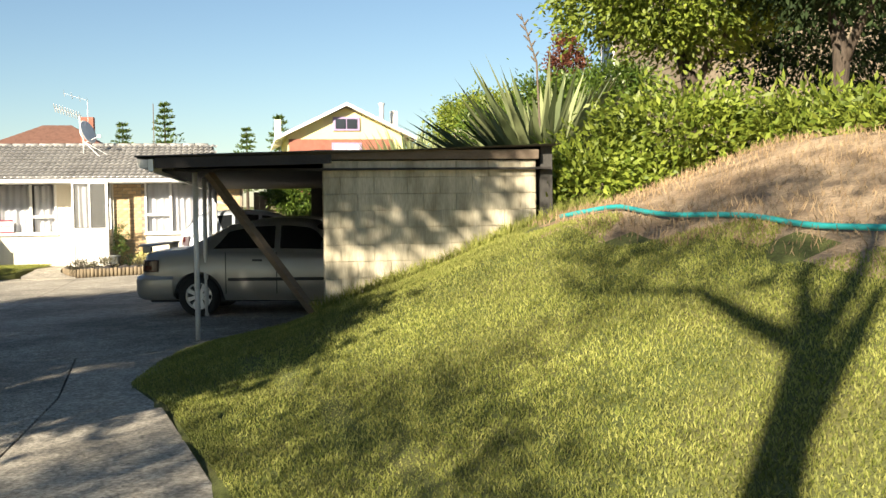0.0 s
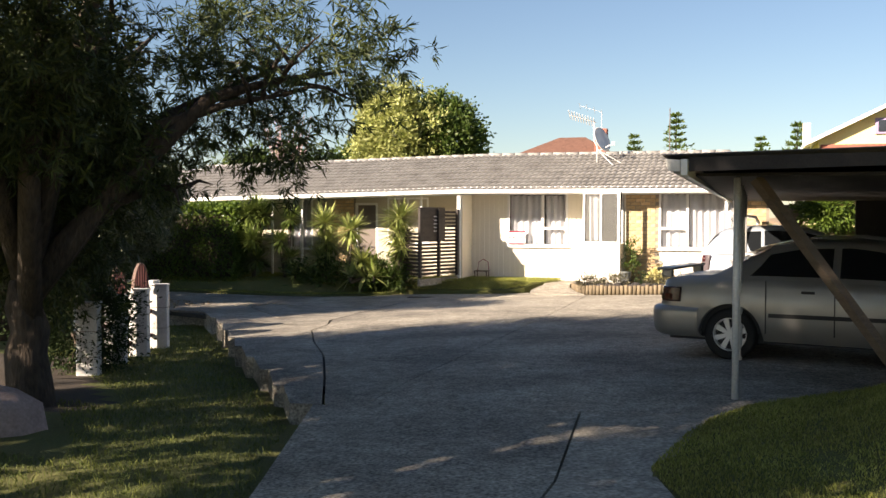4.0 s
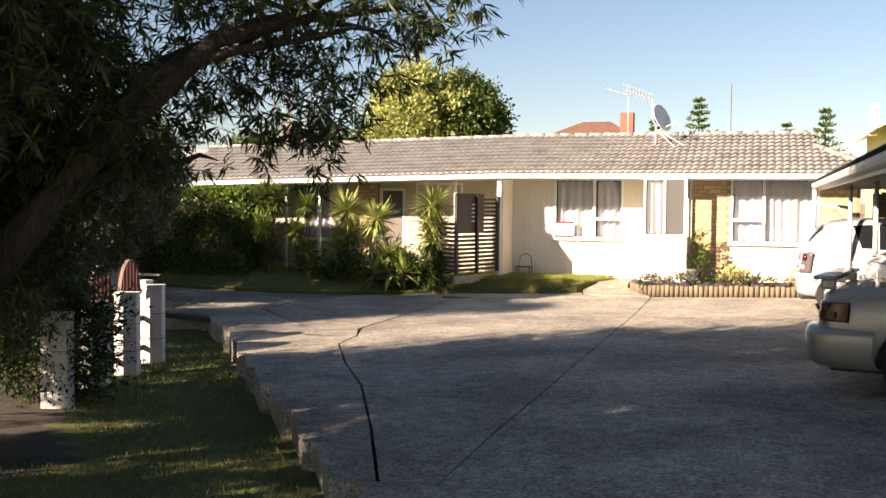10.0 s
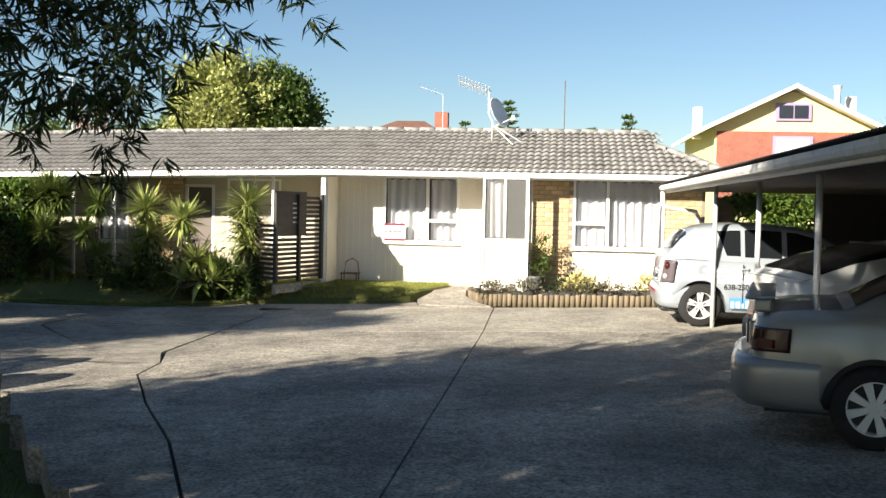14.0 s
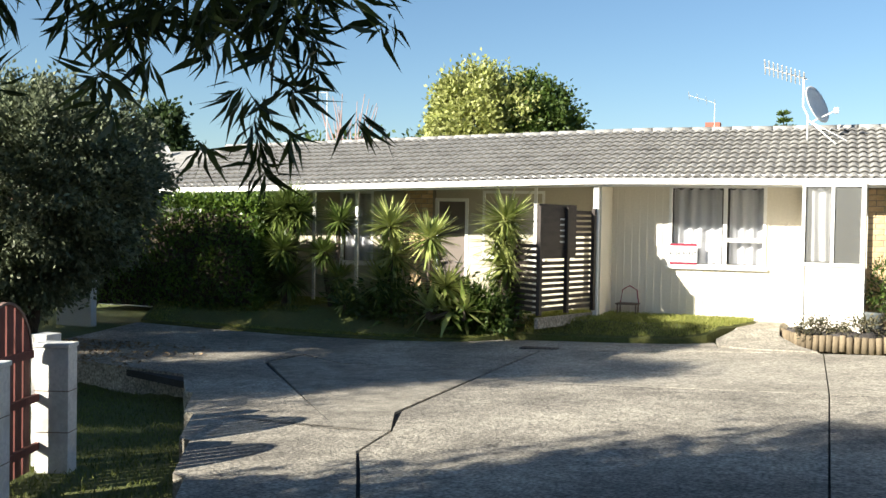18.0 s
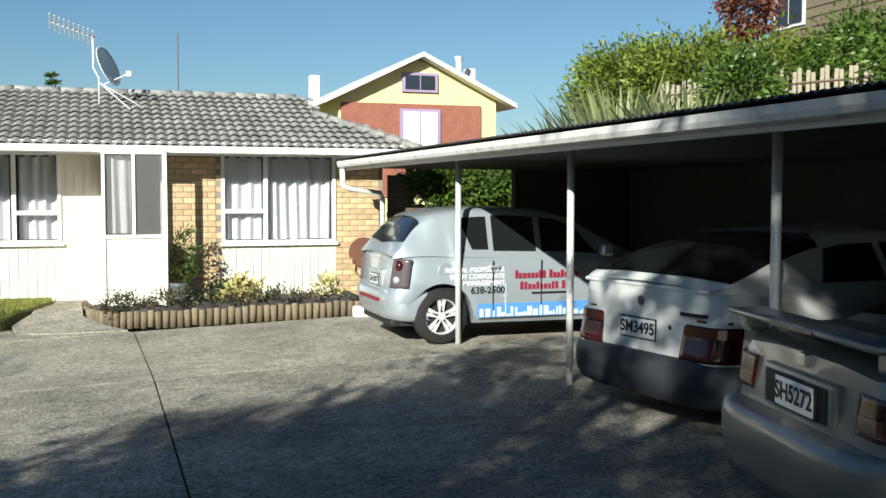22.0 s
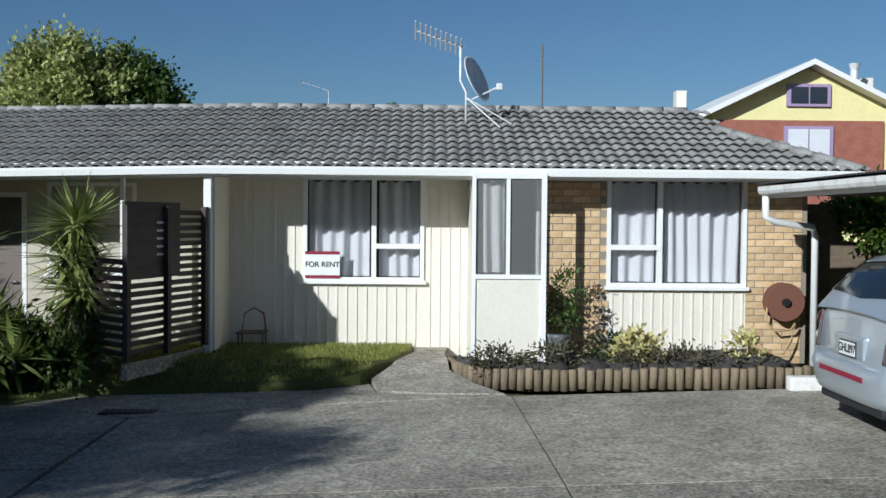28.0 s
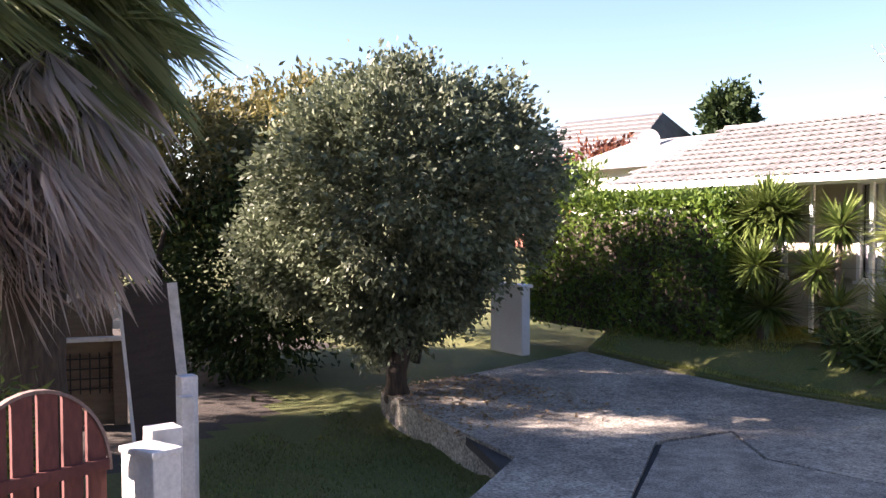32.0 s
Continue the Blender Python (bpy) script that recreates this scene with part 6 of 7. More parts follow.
for r in np.linspace(0, 0.30, 6):
    rings.append([bm.verts.new((r * math.cos(k * math.tau / 24), r * 1.12 * math.sin(k * math.tau / 24), 0.5 * r * r)) for k in range(24)] if r else [bm.verts.new((0, 0, 0))])
for a, b in zip(rings, rings[1:]):
    for k in range(24):
        bm.faces.new((a[0], b[k], b[(k + 1) % 24]) if len(a) == 1 else (a[k], b[k], b[(k + 1) % 24], a[(k + 1) % 24]))
ref = part("reflector", bm, M["steel"], dish, "oval grey reflector", True)
ref.matrix_basis = Matrix.Translation((DX + 0.1, DY - 0.06, DZ + 0.58)) @ Euler((radians(68), 0, radians(62))).to_matrix().to_4x4()
ref.modifiers.new("thick", "SOLIDIFY").thickness = 0.015
part("feed_arm", tube(bmesh.new(), [(DX + 0.08, DY - 0.06, DZ + 0.32), (DX + 0.42, DY - 0.2, DZ + 0.47)], 0.012, 6), M["steel"], dish)
part("feed", boxes((DX + 0.4, DX + 0.48, DY - 0.25, DY - 0.17, DZ + 0.43, DZ + 0.52), bevel=0.01), M["steel"], dish)


def aerial(label, x, y, z0, z1, boom, elements, size, lean=0.0):
    ob = thing("tv_aerial", label, "aerial")
    part("mast", tube(bmesh.new(), [(x, y, z0), (x, y, z1)], 0.02, 6), M["steel"], ob)
    part("boom", tube(bmesh.new(), [(x + 0.05, y, z1 - 0.05), (x - boom, y - 0.1, z1 + lean)], 0.013, 6), M["steel"], ob)
    for k in range(elements):
        t = k / max(1, elements - 1)
        px, pz = x - boom * t, z1 - 0.05 + (lean + 0.05) * t
        bm = tube(bmesh.new(), [(px, y - 0.1 * t - size * 0.5, pz + size * 0.35), (px, y - 0.1 * t + size * 0.5, pz - size * 0.35)], 0.012, 5)
        part("element", bm, M["steel"], ob)
    return ob


aerial("television aerial with many short cross rods above the roof", DX - 0.08, DY, DZ + 0.9, DZ + 1.08, 0.62, 10, 0.28, 0.16)
aerial("thin television aerial mast on a distant roof", -12.6, 14, 2.0, 5.9, 0.9, 4, 0.6)
aerial("thin television aerial on the far red roof", -2.6, 41, 6.0, 8.4, 1.4, 4, 0.5, 0.4)
pole = thing("roof_pole", "thin grey pole standing behind the roof", "pole")
part("shaft", tube(bmesh.new(), [(4.6, 5.0, 2.5), (4.6, 5.0, 4.75)], 0.014, 6), M["timber"], pole)
d2 = thing("satellite_dish", "pale satellite dish at the far end of the roof", "satellite dish")
part("mast", tube(bmesh.new(), [(-10.1, 1.45, 2.4), (-10.1, 1.45, 2.85)], 0.015, 6), M["timber"], d2)
r2 = new("reflector", ref.data.copy())
r2.data.materials[0] = plain("dull_grey_dish", (0.30, 0.29, 0.28), 0.6)
r2.parent = d2
r2.matrix_basis = Matrix.Translation((-10.1, 1.40, 2.88)) @ Euler((radians(75), 0, radians(25))).to_matrix().to_4x4() @ Matrix.Scale(0.75, 4)

# ---- hose reel, border, pots ----
reel = thing("hose_reel", "wall-mounted brown hose reel with a looped pale hose", "hose reel")
for y, r in ((-0.50, 0.235), (-0.64, 0.235)):
    part("flange", tube(bmesh.new(), [(6.97, y, 0.68), (6.97, y - 0.02, 0.68)], r, 28), plain("brown_plastic", (0.17, 0.075, 0.05), 0.5), reel)
part("drum", tube(bmesh.new(), [(6.97, -0.48, 0.68), (6.97, -0.64, 0.68)], 0.17, 24), M["timber"], reel)
part("hub", tube(bmesh.new(), [(6.97, -0.65, 0.68), (6.97, -0.70, 0.68)], 0.05, 14), M["ink"], reel)
M["hose"] = plain("tan_hose", (0.45, 0.32, 0.16), 0.5)
part("hose", tube(bmesh.new(), [(6.78, -0.58, 0.66), (6.74, -0.6, 0.45), (6.86, -0.62, 0.32), (7.05, -0.62, 0.34), (7.1, -0.62, 0.42), (7.06, -0.62, 0.2), (6.95, -0.66, 0.05), (6.8, -0.7, 0.06)], 0.013, 8), M["hose"], reel, "", True)

BED = ((2.86, -0.85), (2.93, -1.45), (3.2, -1.88), (3.65, -2.08), (4.4, -2.18), (5.25, -2.28), (6.6, -2.4))
bed = slab("garden_bed", [(3.0, -0.3)] + [(x + 0.05, y + 0.06) for x, y in BED] + [(6.7, -0.5), (4.05, -0.5), (4.0, -1.25), (3.08, -1.25)], M["soil"], None, raise_by=0.12, thick=0.2)
tagged(bed, "planted soil border under the windows", "garden bed", kind="structure")
rng = np.random.default_rng(71)
seg = [Vector((*p, 0)) for p in BED]


def along(d):
    for a, b in zip(seg, seg[1:]):
        l = (b - a).length
        if d <= l:
            return a.lerp(b, d / l)
        d -= l
    return None


M["log"] = mat("half_round_log", (0.20, 0.155, 0.10), 0.9, var=0.3, scale=5, fine=50, bump=0.5, rand=0.25, stretch=(1, 1, 0.3))
edging = thing("log_edging", "row of short upright log edging round the border", "edging")
log_me = mesh_of(tube(bmesh.new(), [(0, 0, -0.05), (0, 0, 0.165), (0, 0, 0.175)], [0.046, 0.046, 0.036], 10), "log", M["log"], True)
d = 0.05
while True:
    p = along(d)
    if p is None:
        break
    l = new("log", log_me)
    l.parent = edging
    l.location = (p.x, p.y, drive_z(p.x, p.y) + rng.uniform(-0.015, 0.015))
    l.rotation_euler = (rng.uniform(-0.05, 0.05), rng.uniform(-0.05, 0.05), rng.uniform(0, 6))
    d += 0.094
M["rock"] = mat("volcanic_rock", (0.06, 0.052, 0.048), 0.95, var=0.4, scale=9, fine=40, bump=1.0, depth=0.02, rand=0.3)


def rock_mesh(seed, r, flat=0.7):
    bm = bmesh.new()
    bmesh.ops.create_icosphere(bm, subdivisions=2, radius=r)
    for v in bm.verts:
        v.co *= 1 + 0.35 * noise.noise(v.co * (1.6 / r) + Vector((seed, 0, 0)))
        v.co.z *= flat
    return bm


rock_mes = [mesh_of(rock_mesh(s, 0.11), "rock", M["rock"], True) for s in range(4)]
for i in range(46):
    x = 2.98 + (6.4 - 2.98) * ((i + rng.random()) / 46)
    front = float(np.interp(x, [p[0] for p in BED], [p[1] for p in BED]))
    y = front + (0.14 + 0.5 * rng.random() ** 2 if x > 4.0 else 0.14 + 0.35 * rng.random())
    r = tagged(new("rock", rock_mes[i % 4]), "dark rough volcanic rock set in the border", "rock", "border rocks")
    s = rng.uniform(0.6, 1.3)
    r.matrix_basis = Matrix.LocRotScale((x, y, drive_z(x, y) + 0.14), Euler((0, 0, rng.uniform(0, 6))), (s, s, s))
for label, leaf, (x, y), (rx, ry, rz), k, size, seed in (
        ("cream and yellow-leaved low shrub in the border", "leaf_cream", (4.95, -1.7), (0.28, 0.2, 0.17), 34, (0.10, 0.6), 72),
        ("straggly green shrub against the brick pier", "leaf_green", (4.22, -0.95), (0.22, 0.18, 0.36), 36, (0.06, 0.4), 73),
        ("small green shrub beside the yellow one", "leaf_dark", (4.65, -1.5), (0.25, 0.2, 0.18), 24, (0.07, 0.4), 74),
        ("yellow-green plant at the border's end", "leaf_cream", (6.15, -1.75), (0.16, 0.14, 0.16), 14, (0.09, 0.5), 75),
        ("greyish trailing succulents in the border", "leaf_bed", (3.35, -1.75), (0.3, 0.25, 0.12), 40, (0.06, 0.4), 76),
        ("brown and grey low plants along the border", "leaf_bed", (5.4, -2.0), (0.9, 0.2, 0.10), 60, (0.06, 0.4), 77),
        ("small leafy plants near the porch", "leaf_bed", (3.95, -1.85), (0.35, 0.15, 0.13), 26, (0.06, 0.4), 78)):
    z = drive_z(x, y) + 0.12
    tree("border_plant", label, (x, y, z - 0.02), 0.1, 0.012, ((x + 0.1, y, z + rz), (x - 0.12, y + 0.05, z + rz), (x, y - 0.1, z + rz * 1.2)),
         [((x, y, z + rz * (1.9 if seed == 73 else 0.9)), (rx, ry, rz), k, 22, 0.045)], leaf, size, seed, "plant", "twig")
pot = thing("plant_pot", "round dark plant pot beside the porch", "pot")
part("body", tube(bmesh.new(), [(4.12, -1.2, 0.08), (4.12, -1.2, 0.12), (4.12, -1.2, 0.3), (4.12, -1.2, 0.33)], [0.09, 0.11, 0.13, 0.14], 16), plain("grey_glaze", (0.10, 0.11, 0.11), 0.4), pot, smooth=True)
chair = thing("plant_stand", "small rusty metal plant stand in the shaded corner", "plant stand")
for dx, dy in ((0, 0), (0.3, 0), (0, 0.25), (0.3, 0.25)):
    part("leg", tube(bmesh.new(), [(0.25 + dx, -0.4 + dy, -0.12), (0.25 + dx, -0.4 + dy, 0.22)], 0.012, 6), M["timber"], chair)
part("seat", boxes((0.22, 0.58, -0.43, -0.12, 0.22, 0.24)), M["timber"], chair)
part("back", tube(bmesh.new(), [(0.25, -0.13, 0.24), (0.28, -0.12, 0.45), (0.4, -0.12, 0.52), (0.52, -0.12, 0.45), (0.55, -0.13, 0.24)], 0.01, 6), M["sign_red"], chair)
grate = thing("drain_grate", "dark drain grating set in the kerb channel", "drain")
gz = drive_z(-0.3, -3.05) + 0.012
part("pit", boxes((-0.6, -0.06, -3.16, -2.96, gz - 0.02, gz)), M["joint"], grate)
for k in range(9):
    part("bar", boxes((-0.58 + k * 0.06, -0.555 + k * 0.06, -3.15, -2.97, gz, gz + 0.008)), M["timber"], grate)
stop = thing("wheel_stop", "white painted concrete block beside the bed", "wheel stop")
part("body", boxes((6.25, 6.62, -2.85, -2.7, -0.06, 0.1), bevel=0.03), M["old_white"], stop)

# ---- picket fence with arched gates ----
M["gate_red"] = mat("faded_red_brown_stain", (0.15, 0.045, 0.035), 0.75, var=0.3, scale=5, fine=40, bump=0.4, stretch=(1, 1, 0.3))
M["pale_trim"] = mat("silvered_timber", (0.24, 0.16, 0.13), 0.85, var=0.25, scale=5, fine=50, bump=0.4)
FZ = -0.62
fence = thing("garden_fence", "low fence of weathered white block pillars along the lower lawn", "fence")
PILLARS = [Vector((-2.47 + 0.36 * k, -10.34 - 1.12 * k, 0)) for k in range(4)]
lie = math.degrees(math.atan2(1.12, -0.36))
for p in PILLARS:
    q = part("pillar", boxes((-0.09, 0.09, -0.14, 0.14, FZ - 0.1, 0.44), bevel=0.008), M["old_white"], fence, "weathered white block pillar")
    q.matrix_basis = pose(p.x, p.y, 0, 0, 0, lie)
    for z in (-0.26, 0.08):
        c = part("joint", boxes((-0.093, 0.093, -0.143, 0.143, z, z + 0.008)), M["mortar"], fence)
        c.matrix_basis = pose(p.x, p.y, 0, 0, 0, lie)
    q = part("pillar_cap", boxes((-0.10, 0.10, -0.15, 0.15, 0.44, 0.475), bevel=0.008), M["old_white"], fence)
    q.matrix_basis = pose(p.x, p.y, 0, 0, 0, lie)
part("post", boxes((-2.79, -2.63, -10.28, -10.1, FZ, 0.52), bevel=0.008), M["old_white"], fence, "second weathered white post")
part("post", boxes((-4.95, -4.82, -9.3, -9.16, FZ, 0.42), bevel=0.008), M["old_white"], fence)
part("post", boxes((-4.7, -4.6, -9.38, -9.28, FZ, 0.3), bevel=0.008), M["old_white"], fence)
SPAN, PANEL = math.hypot(0.36, 1.12) - 0.18, 0.84
for p in PILLARS[1:]:
    gate = thing("arched_panel", "arched red-brown slatted fence panel between white pillars", "fence panel", "arched fence panels", m=pose(p.x, p.y, FZ + 0.06, 0, 0, lie) @ pose(0.09 + (SPAN - PANEL) / 2, 0.15, 0))
    n = 6
    bw = PANEL / n
    for k in range(n):
        pts = []
        for i in range(7):
            xx = k * bw + 0.014 + (bw - 0.028) * i / 6
            u = (xx - PANEL / 2) / (PANEL / 2)
            pts.append((xx, 0.92 + 0.47 * math.sqrt(max(0.0, 1 - u * u))))
        bm = bmesh.new()
        front = [bm.verts.new((x, -0.011, z)) for x, z in [(pts[0][0], 0.0)] + pts + [(pts[-1][0], 0.0)]]
        f = bm.faces.new(front)
        ex = bmesh.ops.extrude_face_region(bm, geom=[f])
        for v in ex["geom"]:
            if isinstance(v, bmesh.types.BMVert):
                v.co.y += 0.022
        part("board", bm, M["gate_red"], gate)
    side = (SPAN - PANEL) / 2
    for z in (0.16, 0.56, 0.93):
        ends = (-side, PANEL + side) if z < 0.8 else (0.02, PANEL - 0.02)
        part("rail", boxes((ends[0], ends[1], -0.05, -0.0115, z, z + 0.06)), M["gate_red"], gate)
    bm = bmesh.new()
    arc = [(math.cos(t), math.sin(t)) for t in np.linspace(0, math.pi, 21)]
    ring = [[bm.verts.new((PANEL / 2 + c * (PANEL / 2 + e), y, 0.92 + d * (0.47 + e))) for e, y in ((0.0, -0.022), (0.018, -0.022), (0.018, 0.022), (0.0, 0.022))] for c, d in arc]
    for r0, r1 in zip(ring, ring[1:]):
        for i in range(4):
            bm.faces.new((r0[i], r0[(i + 1) % 4], r1[(i + 1) % 4], r1[i]))
    bm.faces.new(ring[0]), bm.faces.new(ring[-1][::-1])
    bmesh.ops.recalc_face_normals(bm, faces=list(bm.faces))
    part("arch_trim", bm, M["pale_trim"], gate, "silvered arched top trim")
# leaning frame and panel behind the gate
lean = thing("leaning_door", "old dark door panel leaning by the fence", "door panel")
pn = part("panel", boxes((0, 0.46, 0, 0.04, 0, 1.6)), M["dark_wood"], lean)
pn.matrix_basis = pose(-7.1, -8.93, FZ, -6, -5, 73)
pn = part("edge", boxes((-0.035, 0.0, -0.01, 0.05, 0, 1.62)), M["old_white"], lean)
pn.matrix_basis = pose(-7.1, -8.93, FZ, -6, -5, 73)
pn = part("edge", boxes((0.46, 0.56, -0.01, 0.05, 0, 1.58)), M["old_white"], lean)
pn.matrix_basis = pose(-7.1, -8.93, FZ, -6, -5, 73)
shelf = thing("garden_arch", "low brick arch with a white shelf behind the gate", "garden arch", m=pose(-8.35, -9.45, FZ, 0, 0, 74))
part("shelf", boxes((-0.05, 0.8, -0.12, 0.02, 0.94, 0.98)), M["old_white"], shelf)
for k in range(11):
    t = math.pi * k / 10
    b = part("brick", boxes((-0.05, 0.05, -0.05, 0.05, -0.045, 0.045), bevel=0.01), M["old_white"], shelf)
    b.matrix_basis = Matrix.Translation((0.37 + 0.33 * math.cos(t), 0.06, 1.1 + 0.36 * math.sin(t))) @ Matrix.Rotation(-t, 4, "Y")
for x in (0.0, 0.72):
    part("pier", boxes((x - 0.07, x + 0.07, 0.0, 0.16, 0, 0.94)), M["timber"], shelf)
part("backing", boxes((0.07, 0.65, 0.08, 0.12, 0, 1.34)), M["timber"], shelf, "dull brown backing board")
for k in range(6):
    part("lattice_bar", boxes((0.1 + k * 0.1, 0.115 + k * 0.1, 0.06, 0.075, 0.35, 0.8)), M["ink"], shelf)
for k in range(4):
    part("lattice_bar", boxes((0.08, 0.64, 0.05, 0.062, 0.4 + k * 0.11, 0.415 + k * 0.11)), M["ink"], shelf)
whitebox = thing("white_wall", "short white rendered garden wall at the hedge's end", "wall")
part("body", boxes((-8.85, -8.12, -3.15, -3.0, -0.35, 0.6), bevel=0.02), M["white"], whitebox)
part("capping", boxes((-8.88, -8.09, -3.18, -2.97, 0.6, 0.65), bevel=0.01), M["white"], whitebox)
boulder = tagged(new("boulder", mesh_of(rock_mesh(9, 0.5, 0.85), "boulder", mat("pale_pink_stone", (0.40, 0.29, 0.25), 0.9, var=0.25, scale=5, fine=30, bump=0.6), True)), "large pale pinkish boulder under the big tree", "boulder")
boulder.location = (0.33, -17.45, -0.36)

# ---- hose on the bank ----
hose = thing("garden_hose", "turquoise garden hose lying across the bank", "hose")
pts = []
for t in np.linspace(0, 1, 30):
    x, y = 10.75 + 1.15 * t ** 0.6 + 0.06 * math.sin(t * 17), -17.5 - 5.6 * t
    pts.append((x, y, ground_z(x, y) + 0.05))
part("hose", tube(bmesh.new(), pts, 0.024, 8), plain("turquoise_hose", (0.02, 0.30, 0.30), 0.4), hose, "", True)

# ---- neighbouring houses ----
M["yellow_wall"] = mat("yellow_weatherboard", (0.78, 0.70, 0.34), 0.7, var=0.06, fine=20, bump=0.1)
M["purple_trim"] = plain("mauve_trim", (0.36, 0.27, 0.42), 0.5)
M["dark_pane"] = plain("dark_pane", (0.03, 0.035, 0.045), 0.1, coat=0.5)
M["terracotta"] = mat("terracotta_roof", (0.17, 0.085, 0.06), 0.85, var=0.25, scale=3, fine=10, bump=0.4)
M["brown_board"] = mat("brown_weatherboard", (0.20, 0.16, 0.11), 0.8, var=0.15, stretch=(1, 1, 8))
gh = thing("gable_house", "yellow gabled house with red brick and mauve window trim", "house")
GX, GY0, AP = 11.05, 9.6, 5.14
hw = 2.15
bm = bmesh.new()
prof = [(GX - hw, 0.5), (GX - hw, 4.12), (GX, AP - 0.06), (GX + hw, 4.12), (GX + hw, 0.5)]
f = bm.faces.new([bm.verts.new((x, GY0, z)) for x, z in prof])
ex = bmesh.ops.extrude_face_region(bm, geom=[f])
for v in ex["geom"]:
    if isinstance(v, bmesh.types.BMVert):
        v.co.y += 7
part("wall", bm, M["yellow_wall"], gh, "yellow boarded gable wall")
part("brick_wall", boxes((GX - hw + 0.05, GX + hw - 0.45, GY0 - 0.06, GY0 - 0.005, 1.5, 3.92)), M["red_brick"], gh, "red brick lower wall")
for sd in (-1, 1):
    bm = bmesh.new()
    a = [(GX, AP + 0.1), (GX + sd * (hw + 0.45), 3.98), (GX + sd * (hw + 0.45), 3.86), (GX, AP - 0.02)]
    f = bm.faces.new([bm.verts.new((x, GY0 - 0.4, z)) for x, z in a])
    ex = bmesh.ops.extrude_face_region(bm, geom=[f])
    for v in ex["geom"]:
        if isinstance(v, bmesh.types.BMVert):
            v.co.y += 7.6
    part("roof", bm, M["white"], gh, "white barge boards and roof edge")


def trim_window(parent, x0, x1, z0, z1, y, split, glass, trim):
    w = part("window", boxes((x0 - 0.07, x1 + 0.07, y - 0.05, y, z0 - 0.07, z1 + 0.07)), trim, parent, "window in painted trim")
    edges = [x0] + split + [x1]
    for a, b in zip(edges, edges[1:]):
        part("pane", boxes((a + 0.02, b - 0.02, y - 0.07, y - 0.05, z0, z1)), glass, w)


trim_window(gh, GX - 0.42, GX + 0.42, 4.30, 4.66, GY0 - 0.02, [GX], M["dark_pane"], M["purple_trim"])
trim_window(gh, GX - 0.48, GX + 0.48, 2.7, 3.72, GY0 - 0.06, [GX], M["curtain"], M["purple_trim"])
for x, h in ((GX - 2.45, 4.75), (GX + 2.0, 5.1)):
    part("chimney", boxes((x - 0.12, x + 0.12, GY0 + 1.5, GY0 + 1.8, 3.8, h)), M["cream"], gh)
part("flue", tube(bmesh.new(), [(GX + 1.45, GY0 + 1, 4.2), (GX + 1.45, GY0 + 1, 5.2), (GX + 1.45, GY0 + 1, 5.35)], [0.09, 0.09, 0.13], 10), M["steel"], gh)

rh = thing("tiled_house", "distant house with a terracotta hip roof and brick chimney", "house")
bm = bmesh.new()
x, y = -4.9, 40.0
v = [bm.verts.new(c) for c in ((x - 5, y, 5.0), (x + 4, y, 5.0), (x + 4, y + 9, 5.0), (x - 5, y + 9, 5.0), (x - 1.0, y + 4, 7.0), (x + 0.8, y + 4, 7.0))]
for q in ((0, 1, 5, 4), (1, 2, 5), (2, 3, 4, 5), (3, 0, 4)):
    bm.faces.new([v[i] for i in q])
part("roof", bm, M["terracotta"], rh, "terracotta tiled hip roof")
part("wall", boxes((x - 4.6, x + 3.6, y + 0.4, y + 8.6, 0, 5.0)), M["cream"], rh)
part("chimney", boxes((x + 1.75, x + 2.55, y + 1.5, y + 2.3, 5.2, 7.35)), M["red_brick"], rh)
bh = thing("boarded_house", "brown weatherboard house high on the slope", "house")
part("wall", boxes((20, 27, -1.0, 7.0, 3.0, 8.4)), M["brown_board"], bh)
part("roof", boxes((19.6, 27.4, -1.4, 7.4, 8.4, 8.6)), M["tile"], bh)
for k in range(20):
    part("weatherboard", boxes((19.97, 20, -1.0, 7.0, 3.6 + k * 0.24, 3.81 + k * 0.24), (20, 27, 7.0, 7.03, 3.6 + k * 0.24, 3.81 + k * 0.24)), M["brown_board"], bh)
hw2 = part("window", boxes((19.93, 19.968, 5.62, 6.83, 5.85, 7.75)), M["white"], bh, "window in white trim")
for a, b in ((5.7, 6.2), (6.25, 6.75)):
    part("pane", boxes((19.91, 19.929, a, b, 5.93, 7.67)), M["dark_pane"], hw2)
dh = thing("tiled_house", "neighbouring house with a steep dark tiled roof", "house")
bm = bmesh.new()
x0, x1, y, = -31.0, -25.3, 14.0
v = [bm.verts.new(c) for c in ((x0, y, 2.6), (x1 + 1.2, y, 2.6), (x1, y + 4, 5.4), (x0, y + 4, 5.4), (x0, y + 8, 2.6), (x1 + 1.2, y + 8, 2.6))]
for q in ((0, 1, 2, 3), (3, 2, 5, 4), (1, 5, 2), (0, 3, 4)):
    bm.faces.new([v[i] for i in q])
part("roof", bm, M["sheet"], dh, "steep dark roof")
part("wall", boxes((x0 + 0.3, x1 + 0.6, y + 0.4, y + 7.6, 0, 2.6)), M["red_brick"], dh)
for k in range(14):
    z = 2.6 + 2.8 * k / 14
    yy = y + 4 * k / 14
    part("tile_course", boxes((x0, x1 + 1.2 - 1.2 * k / 14, yy - 0.04, yy + 0.02, z, z + 0.05)), M["tile"], dh)
tree("shrub", "reddish shrub below the dark roof", (-13, 3, 0), 0, 0, (), [((-13.0, 3.0, 2.55), (1.3, 0.6, 0.4), 60, 40, 0.14)], "leaf_red", (0.15, 0.45), 81, "shrub")
